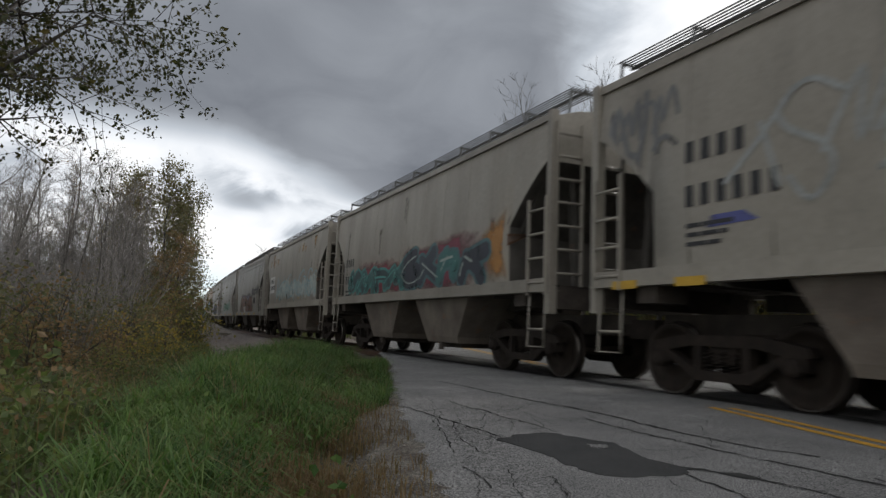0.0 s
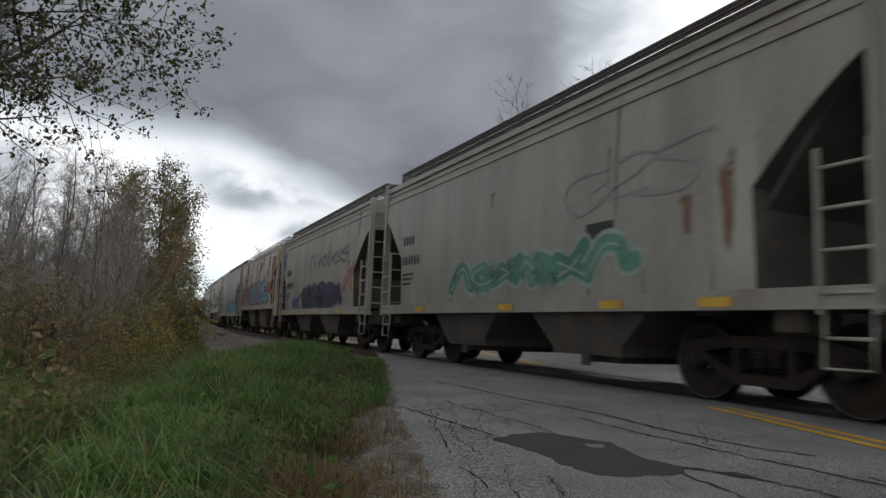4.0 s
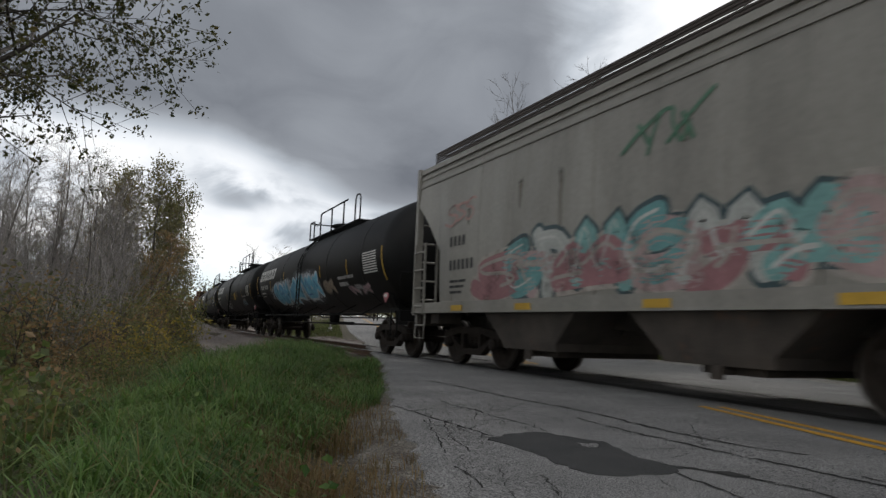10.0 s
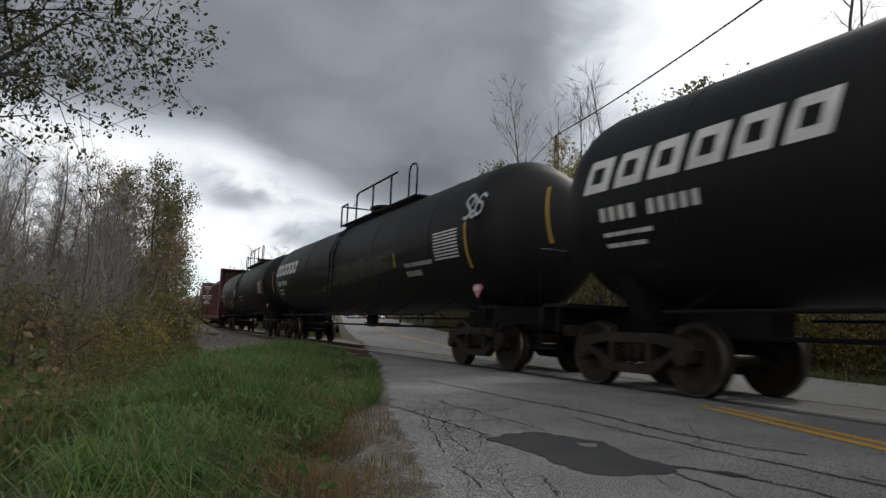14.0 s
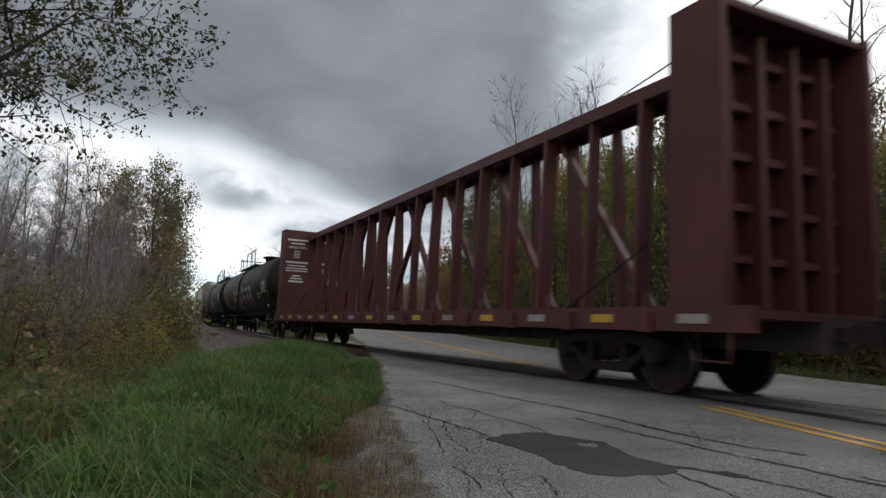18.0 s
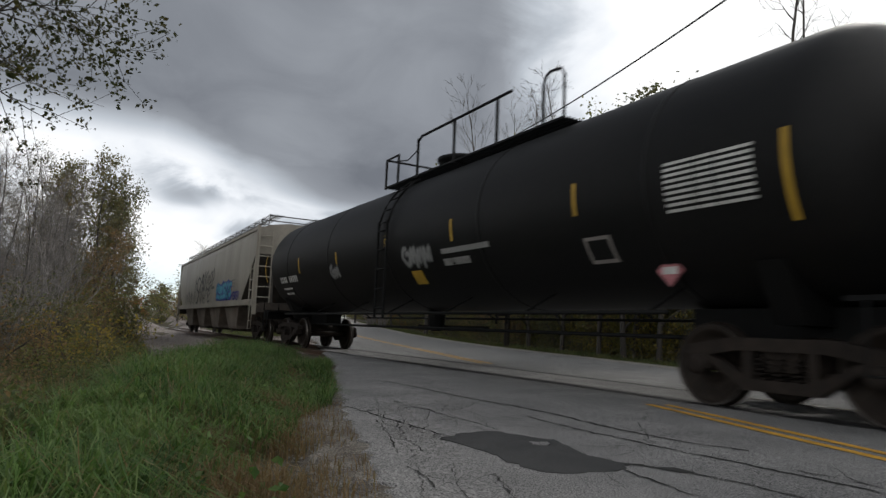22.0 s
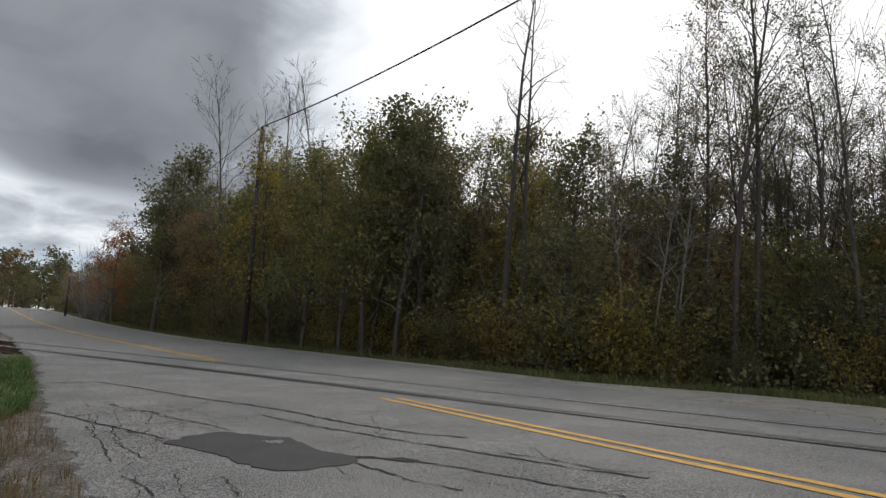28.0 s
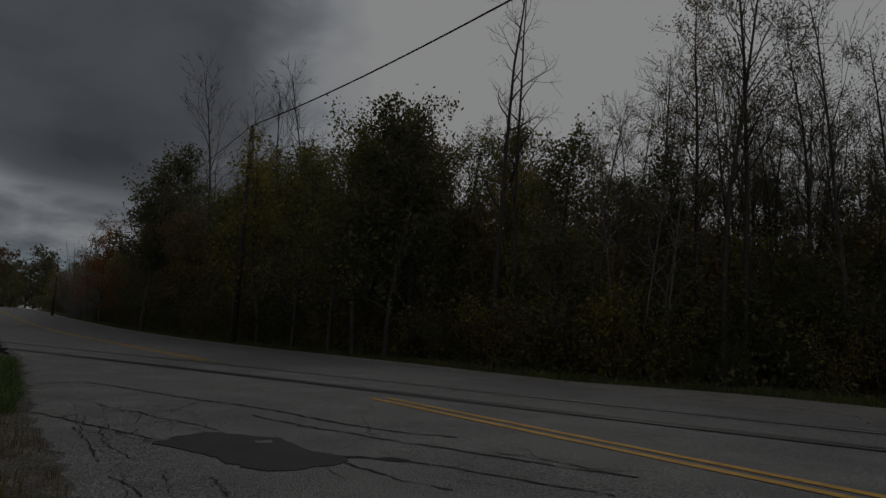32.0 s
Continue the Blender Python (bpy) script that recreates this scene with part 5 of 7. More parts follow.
def truck(parent, y, base=1.95, r=0.48):
    """A two-axle freight truck under its car."""
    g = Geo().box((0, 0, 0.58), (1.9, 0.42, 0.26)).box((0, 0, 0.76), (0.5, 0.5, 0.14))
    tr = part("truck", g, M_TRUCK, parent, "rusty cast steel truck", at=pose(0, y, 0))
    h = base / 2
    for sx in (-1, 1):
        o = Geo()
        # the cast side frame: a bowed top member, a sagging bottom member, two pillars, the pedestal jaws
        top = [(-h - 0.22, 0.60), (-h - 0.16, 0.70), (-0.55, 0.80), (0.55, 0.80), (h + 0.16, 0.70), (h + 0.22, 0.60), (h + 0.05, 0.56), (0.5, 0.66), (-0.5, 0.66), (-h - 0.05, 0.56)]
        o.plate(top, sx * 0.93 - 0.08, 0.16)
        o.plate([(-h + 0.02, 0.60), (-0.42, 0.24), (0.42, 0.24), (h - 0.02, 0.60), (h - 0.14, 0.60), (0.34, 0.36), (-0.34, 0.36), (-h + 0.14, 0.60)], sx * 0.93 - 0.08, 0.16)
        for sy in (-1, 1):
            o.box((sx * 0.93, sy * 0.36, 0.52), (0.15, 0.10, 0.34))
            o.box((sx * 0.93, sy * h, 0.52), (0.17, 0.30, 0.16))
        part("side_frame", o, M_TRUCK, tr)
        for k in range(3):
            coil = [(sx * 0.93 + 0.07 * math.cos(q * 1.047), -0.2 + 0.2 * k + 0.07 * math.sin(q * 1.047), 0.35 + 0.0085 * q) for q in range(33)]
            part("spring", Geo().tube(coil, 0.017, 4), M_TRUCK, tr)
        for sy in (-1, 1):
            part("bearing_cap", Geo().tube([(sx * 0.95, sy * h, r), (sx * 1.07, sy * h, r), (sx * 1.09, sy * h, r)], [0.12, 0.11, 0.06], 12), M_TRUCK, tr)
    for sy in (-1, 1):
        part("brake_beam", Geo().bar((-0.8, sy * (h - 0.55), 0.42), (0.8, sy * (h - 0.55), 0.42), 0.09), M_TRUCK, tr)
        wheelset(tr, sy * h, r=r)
    return tr


def coupler(parent, sy, y, reach):
    g = Geo().bar((0, sy * y, 0.86), (0, sy * (y + reach - 0.25), 0.86), 0.16).box((0, sy * (y + reach - 0.16), 0.86), (0.34, 0.34, 0.30), taper=0.85)
    part("coupler", g, M_TRUCK, parent)
    hose = [(0.35, sy * y, 0.8), (0.38, sy * (y + 0.25), 0.55), (0.25, sy * (y + reach * 0.8), 0.42), (0.12, sy * (y + reach), 0.5)]
    part("air_hose", Geo().tube(hose, 0.025, 6), M_BLACK, parent)


def ladder(parent, p, wide, z0, z1, rungs, material, name="ladder", r=0.022, lean=0.0):
    """A ladder in the plane through p that runs along wide (a vector)."""
    p, wide = Vector(p), Vector(wide)
    rail_ = Geo()
    for k in (0, 1):
        q = p + wide * k
        rail_.box((q.x, q.y, (z0 + z1) / 2), (0.045, 0.045, z1 - z0))
    own = p.x < 0
    lad = part(name, rail_, material, parent)
    for k in range(rungs):
        z = z0 + (z1 - z0) * (k + 0.5) / rungs
        a, b = p + Vector((0, 0, z)), p + wide + Vector((0, 0, z))
        if own:
            part("rung", Geo().tube([a, b], r, 6), material, lad)
        else:
            rail_.tube([a, b], r, 6)
    if not own:
        lad.data = rail_.mesh(name, material)
    return lad


# ---------------------------------------------------------------- covered hopper car
def hopper_half_width(z, wide=1.60):
    k = (z - 2.5) / 2.1
    return wide - 0.13 * k * k


def hopper_car(name, label, length, bays, body_paint, end_in=1.25, top_end=0.72, eave=4.28, roof=4.58, sill=1.60, step_cut=False, dark_walk=False):
    """A covered hopper: a lofted body with sloped ends, bays, sills, end posts, ladders, a roof walk, trucks."""
    car = thing(name, label, "railcar", "hopper cars of the train")
    half = length / 2 - 0.55
    top = half - 0.12
    inner = half - end_in
    ys = [-top, -top + 0.02] + list(np.linspace(-top + 0.2, -inner - 0.001, 8)) + list(np.linspace(-inner + 0.001, inner - 0.001, 15)) + list(np.linspace(inner + 0.001, top - 0.2, 8)) + [top - 0.02, top]

    def floor_z(y):
        d = half - abs(y)
        if d >= end_in:
            return sill
        f = max(0.0, (d - 0.1) / (end_in - 0.1))
        if step_cut:
            return eave - top_end - (eave - top_end - sill) * min(1, f ** 0.75 if f < 0.55 else 0.64 + (f - 0.55) * 0.8)
        return eave - top_end - (eave - top_end - sill) * 0.5 * f ** 1.25

    rings = []
    for y in ys:
        zb = floor_z(y)
        sides = [zb + (eave - zb) * k / 9 for k in range(10)]
        left = [(-hopper_half_width(z), y, z) for z in sides]
        arc = [(-1.42, y, eave + 0.05), (-1.0, y, eave + 0.62 * (roof - eave)), (-0.4, y, roof - 0.02), (0.4, y, roof - 0.02), (1.0, y, eave + 0.62 * (roof - eave)), (1.42, y, eave + 0.05)]
        right = [(hopper_half_width(z), y, z) for z in reversed(sides)]
        rings.append(left + arc + right)
    shell = Geo().loft(rings)
    m_ = len(rings[0])
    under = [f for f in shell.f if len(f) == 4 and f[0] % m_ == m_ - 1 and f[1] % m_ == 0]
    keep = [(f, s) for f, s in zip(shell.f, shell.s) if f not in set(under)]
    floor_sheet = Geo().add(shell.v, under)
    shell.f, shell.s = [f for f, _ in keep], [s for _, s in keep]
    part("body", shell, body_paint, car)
    part("floor_sheet", floor_sheet, M_SLOPE, car, "rusty underside of the body, coloured dark for its shade")
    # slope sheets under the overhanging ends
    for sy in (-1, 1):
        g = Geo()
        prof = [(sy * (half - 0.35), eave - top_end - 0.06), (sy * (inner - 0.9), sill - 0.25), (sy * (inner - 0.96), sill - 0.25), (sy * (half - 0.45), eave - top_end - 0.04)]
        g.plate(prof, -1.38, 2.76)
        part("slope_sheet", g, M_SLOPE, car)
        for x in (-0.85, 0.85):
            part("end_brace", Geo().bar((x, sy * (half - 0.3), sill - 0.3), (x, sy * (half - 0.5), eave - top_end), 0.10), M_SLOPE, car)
    for sx in (-1, 1):
        g = Geo().box((sx * 1.53, 0, sill - 0.08), (0.12, 2 * half, 0.20)).box((sx * 1.50, 0, sill - 0.185), (0.22, 2 * half, 0.03))
        part("side_sill", g, body_paint, car)
        part("eave_rail", Geo().box((sx * (hopper_half_width(eave) + 0.0), 0, eave + 0.01), (0.09, 2 * top, 0.11)), body_paint, car)
        for sy in (-1, 1):
            post = Geo().box((sx * 1.52, sy * (half - 0.06), (0.95 + eave) / 2 + 0.1), (0.14, 0.13, eave - 0.95))
            part("corner_post", post, body_paint, car)
            part("bolster_plate", Geo().box((sx * 1.22, sy * (half - 1.02), sill - 0.30), (0.55, 0.34, 0.24), taper=1.0), M_GRIME, car)
            ladder(car, (sx * 1.60, sy * (half - 0.62), 0), (0, sy * 0.52, 0), sill - 0.25, sill + 1.35, 4, body_paint)
            ladder(car, (sx * 1.50, sy * (half + 0.03), 0), (-sx * 0.50, 0, 0), sill - 0.1, eave - 0.1, 7, body_paint, "end_ladder")
            st = Geo().tube([(sx * 1.55, sy * (half - 0.62), sill - 0.2), (sx * 1.57, sy * (half - 0.62), 0.52), (sx * 1.57, sy * (half - 0.16), 0.52), (sx * 1.55, sy * (half - 0.16), sill - 0.2)], 0.022, 6)
            st.tube([(sx * 1.57, sy * (half - 0.62), 0.80), (sx * 1.57, sy * (half - 0.16), 0.80)], 0.02, 6)
            part("sill_step", st, body_paint, car)
    for k in range(9):
        y = -inner + 2 * inner * (k + 0.5) / 9
        zs_ = [sill + 0.03 + (eave - sill - 0.08) * q / 6 for q in range(7)]
        for sx in (-1, 1):
            part("panel_seam", Geo().loft([[(sx * (hopper_half_width(z) + e), y + w, z) for w, e in ((-0.02, -0.01), (-0.012, 0.005), (0.012, 0.005), (0.02, -0.01))] for z in zs_], True), body_paint, car)
    part("centre_sill", Geo().box((0, 0, 0.92), (0.40, 2 * half, 0.34)), M_GRIME, car)
    for sy in (-1, 1):
        part("end_sill", Geo().box((0, sy * (half - 0.08), sill - 0.30), (2.9, 0.16, 0.34)), M_GRIME, car)
        part("end_platform", Geo().box((0, sy * (half - 0.45), sill - 0.11), (2.7, 0.75, 0.05)), M_GRIME, car)
        coupler(car, sy, half, 0.56)
        truck(car, sy * (half - 1.74))
    part("brake_wheel", Geo().tube([(0.55, half + 0.10, 2.4), (0.55, half + 0.15, 2.4)], 0.28, 16), M_GRIME, car)
    part("brake_cylinder", Geo().tube([(0.3, half - 0.9, sill + 0.25), (0.3, half - 0.25, sill + 0.25)], 0.2, 12), M_GRIME, car)
    # hopper bays, each with its outlet
    room = 2 * (half - 2.5)
    pitch = room / bays
    for k in range(bays):
        yc = -room / 2 + (k + 0.5) * pitch
        hw = pitch * 0.38
        low = 0.45
        zt = sill - 0.10
        ring = [[(-1.46, yc - hw, zt), (1.46, yc - hw, zt), (1.46, yc + hw, zt), (-1.46, yc + hw, zt)],
                [(-1.34, yc - hw * 0.5, 0.58), (1.34, yc - hw * 0.5, 0.58), (1.34, yc + hw * 0.62, 0.58), (-1.34, yc + hw * 0.62, 0.58)],
                [(-1.30, yc - hw * 0.48, low), (1.30, yc - hw * 0.48, low), (1.30, yc + hw * 0.6, low), (-1.30, yc + hw * 0.6, low)]]
        bay = part("hopper_bay", Geo().loft(ring, False), M_BAYSHADE if dark_walk else M_BAY, car)
        part("outlet_gate", Geo().box((0, yc, 0.40), (2.2, hw * 0.6, 0.10)).bar((-1.35, yc, 0.38), (1.35, yc, 0.38), 0.06).box((-1.36, yc, 0.38), (0.05, 0.16, 0.16)), M_GRIME, bay)
    part("ridge_sheet", Geo().box((0, 0, sill - 0.27), (0.9, room, 0.34)), M_GRIME, car)
    # the roof walk: long grating strips on brackets, and the hatch covers
    walk_z = roof + 0.26
    M_WALK = M_WALKDARK if dark_walk else M_GALV
    for sx in (-1, 1):
        deck = part("roof_walk", Geo().box((sx * 0.88, 0, walk_z - 0.03), (0.05, 2 * top + 0.2, 0.03)), M_WALK, car)
        if dark_walk:
            # five added bars stand in for the running board's dark underside
            for zk in range(5):
                part("guard_bar", Geo().box((sx * 1.17, 0, walk_z - 0.03 - 0.05 * zk), (0.02, 2 * top + 0.1, 0.028)), M_WALKDARK, car)
            for zr in (0.16, 0.34):
                part("side_rib", Geo().box((sx * (hopper_half_width(eave - zr) + 0.005), 0, eave - zr), (0.04, 2 * top, 0.045)), body_paint, car)
        for k in range(9):
            part("slat", Geo().box((sx * (0.62 + 0.066 * k), 0, walk_z), (0.018, 2 * top + 0.2, 0.014)), M_WALK, deck)
    n = int(2 * top / 1.25)
    for k in range(n + 1):
        y = -top + 2 * top * k / n
        g = Geo().bar((-1.16, y, walk_z - 0.03), (1.16, y, walk_z - 0.03), 0.04)
        for sx in (-1, 1):
            g.bar((sx * 1.13, y, walk_z), (sx * 1.18, y, eave + 0.62 * (roof - eave) - 0.05), 0.035)
        part("walk_bracket", g, M_GALV, car)
    nh = max(3, int(2 * top / 2.6))
    for k in range(nh):
        y = -top + 2 * top * (k + 0.5) / nh
        part("roof_hatch", Geo().tube([(0, y, roof - 0.03), (0, y, roof + 0.07), (0, y, roof + 0.10)], [0.36, 0.36, 0.30], 14), body_paint, car)
    return car


# ---------------------------------------------------------------- tank car
TANK_R, TANK_Z = 1.55, 2.72


def tank_car(name, label, length, material, radius=TANK_R, posts=(1.5, 0.83, -0.16, -1.76, -3.3), deck_mid=-1.85, bonnet=-0.55, hoop=True):
    car = thing(name, label, "railcar", "tank cars of the train")
    half = length / 2 - 0.55
    end = half - 0.35
    n = 36
    rings = []
    for y, f in [(-end, 0.03), (-end + 0.03, 0.3), (-end + 0.10, 0.56), (-end + 0.24, 0.78), (-end + 0.42, 0.91), (-end + 0.64, 0.98), (-end + 0.85, 1.0), (-end / 2, 1.0), (0, 1.0), (end / 2, 1.0), (end - 0.85, 1.0), (end - 0.64, 0.98), (end - 0.42, 0.91), (end - 0.24, 0.78), (end - 0.10, 0.56), (end - 0.03, 0.3), (end, 0.03)]:
        rings.append([(radius * f * math.cos(2 * math.pi * k / n), y, TANK_Z + radius * f * math.sin(2 * math.pi * k / n)) for k in range(n)])
    part("tank", Geo().loft(rings), material, car)
    for y in np.linspace(-end + 2.6, end - 2.6, 5):
        rr = [[((radius + d) * math.cos(2 * math.pi * k / n), y + w, TANK_Z + (radius + d) * math.sin(2 * math.pi * k / n)) for w, d in ((-0.03, -0.01), (-0.03, 0.008), (0.03, 0.008), (0.03, -0.01))] for k in range(n + 1)]
        part("weld_band", Geo().loft(rr, True, False), material, car)
    for sy in (-1, 1):
        g = Geo().box((0, sy * (half - 1.6), 0.98), (0.5, 3.4, 0.36)).box((0, sy * (half - 0.08), 1.02), (2.8, 0.14, 0.26))
        part("stub_sill", g, M_BLACK, car)
        part("saddle", Geo().loft([[(-0.75, sy * (half - 1.64) + w, 0.95), (0.75, sy * (half - 1.64) + w, 0.95), (1.12, sy * (half - 1.64) + w, 1.62), (-1.12, sy * (half - 1.64) + w, 1.62)] for w in (-0.18, 0.18)], False), M_BLACK, car)
        part("end_platform", Geo().box((0, sy * (half - 0.42), 1.18), (2.8, 0.66, 0.05)), M_BLACK, car)
        for sx in (-1, 1):
            st = Geo().tube([(sx * 1.42, sy * (half - 0.55), 1.15), (sx * 1.44, sy * (half - 0.55), 0.5), (sx * 1.44, sy * (half - 0.12), 0.5), (sx * 1.42, sy * (half - 0.12), 1.15)], 0.022, 6)
            part("sill_step", st, M_BLACK, car)
            gr = Geo().tube([(sx * 1.42, sy * (half - 0.06), 1.2), (sx * 1.42, sy * (half - 0.06), 2.1), (sx * 0.9, sy * (half - 0.06), 2.1), (sx * 0.9, sy * (half - 0.06), 1.2)], 0.02, 6)
            part("grab_rail", gr, M_BLACK, car)
        coupler(car, sy, half, 0.56)
        truck(car, sy * (half - 1.64))
    # side running rail along the tank's foot, held by hangers
    for sx in (-1, 1):
        g = Geo().tube([(sx * 1.42, -half + 2.7, 1.06), (sx * 1.42, half - 2.7, 1.06)], 0.028, 6)
        for y in np.linspace(-half + 3, half - 3, 7):
            g.bar((sx * 1.42, y, 1.06), (sx * 0.75, y, 1.42), 0.03)
        part("side_rail", g, M_BLACK, car)
    part("brake_pipe", Geo().tube([(-0.6, -half + 2, 0.78), (-0.6, half - 2, 0.78)], 0.03, 6).bar((0.2, -1.5, 0.8), (0.2, 1.5, 0.8), 0.12), M_BLACK, car)
    part("bottom_outlet", Geo().tube([(0, 0.3, 1.25), (0, 0.3, 0.86), (0, 0.3, 0.72)], [0.22, 0.20, 0.12], 12), M_BLACK, car)
    # top fittings: the bonnet, the platform and its rails, one running board
    zt = TANK_Z + radius
    part("manway_bonnet", Geo().tube([(0, bonnet, zt - 0.05), (0, bonnet, zt + 0.22), (0, bonnet, zt + 0.26), (0, bonnet, zt + 0.34), (0, bonnet, zt + 0.38)], [0.40, 0.40, 0.55, 0.55, 0.45], 18), M_BLACK, car)
    for sx in (-1, 1):
        deck = part("platform", Geo().bar((sx * 0.45, deck_mid, zt - 0.13), (sx * 0.95, deck_mid, zt - 0.13), 0.05), M_BLACK, car)
        for k in range(5):
            part("slat", Geo().box((sx * (0.56 + 0.09 * k), deck_mid, zt - 0.10), (0.05, 6.7, 0.04)), M_BLACK, deck)
        if sx < 0:
            for k, y in enumerate(posts):
                part("rail_post", Geo().bar((sx * 0.92, y, zt - 0.14), (sx * 0.92, y, zt + (0.6 if k < 2 else 0.76)), 0.045), M_BLACK, car)
            a_, b_, c_ = posts[0], posts[2], posts[-1]
            part("handrail", Geo().tube([(sx * 0.92, b_ + 0.03, zt + 0.60), (sx * 0.92, b_ - 0.04, zt + 0.72), (sx * 0.92, b_ - 0.16, zt + 0.78), (sx * 0.92, c_ - 0.45, zt + 0.78)], 0.03, 6), M_BLACK, car)
            part("end_handrail", Geo().tube([(sx * 0.92, a_, zt + 0.6), (sx * 0.92, posts[1], zt + 0.6)], 0.026, 6), M_BLACK, car)
            part("mid_rail", Geo().tube([(sx * 0.92, posts[1], zt + 0.45), (sx * 0.92, (posts[1] + b_) / 2, zt + 0.36), (sx * 0.92, b_, zt + 0.5)], 0.014, 6), M_BLACK, car)
            part("cross_rail", Geo().tube([(sx * 0.92, a_, zt + 0.6), (0.9, a_, zt + 0.6), (0.9, a_, zt - 0.1)], 0.026, 6), M_BLACK, car)
            # the hooped grab rail at the platform's far end
            if hoop:
                part("hooped_rail", Geo().tube([(sx * 0.92, -4.65, zt - 0.12), (sx * 0.92, -4.65, zt + 0.6), (sx * 0.92, -4.72, zt + 0.74), (sx * 0.92, -4.85, zt + 0.78), (sx * 0.92, -5.10, zt + 0.74), (sx * 0.92, -5.18, zt + 0.62), (sx * 0.92, -5.18, zt - 0.12)], 0.026, 6), M_BLACK, car)
        ladder(car, (sx * 1.62, -0.22, 0), (0, 0.44, 0), 0.95, TANK_Z + 0.35, 5, M_BLACK)
        up_l = Geo()
        for dy in (-0.22, 0.22):
            up_l.tube([(sx * (radius + 0.08) * math.cos(a), dy, TANK_Z + (radius + 0.08) * math.sin(a)) for a in np.linspace(0.15, 1.0, 7)], 0.024, 6)
        for a in np.linspace(0.2, 0.95, 5):
            up_l.tube([(sx * (radius + 0.08) * math.cos(a), -0.22, TANK_Z + (radius + 0.08) * math.sin(a)), (sx * (radius + 0.08) * math.cos(a), 0.22, TANK_Z + (radius + 0.08) * math.sin(a))], 0.02, 6)
        part("upper_ladder", up_l, M_BLACK, car)
    for y in (0.75, -0.75):
        part("top_valve", Geo().tube([(0.1, y, zt - 0.05), (0.1, y, zt + 0.2), (0.1, y, zt + 0.26)], [0.12, 0.12, 0.07], 10), M_BLACK, car)
    return car


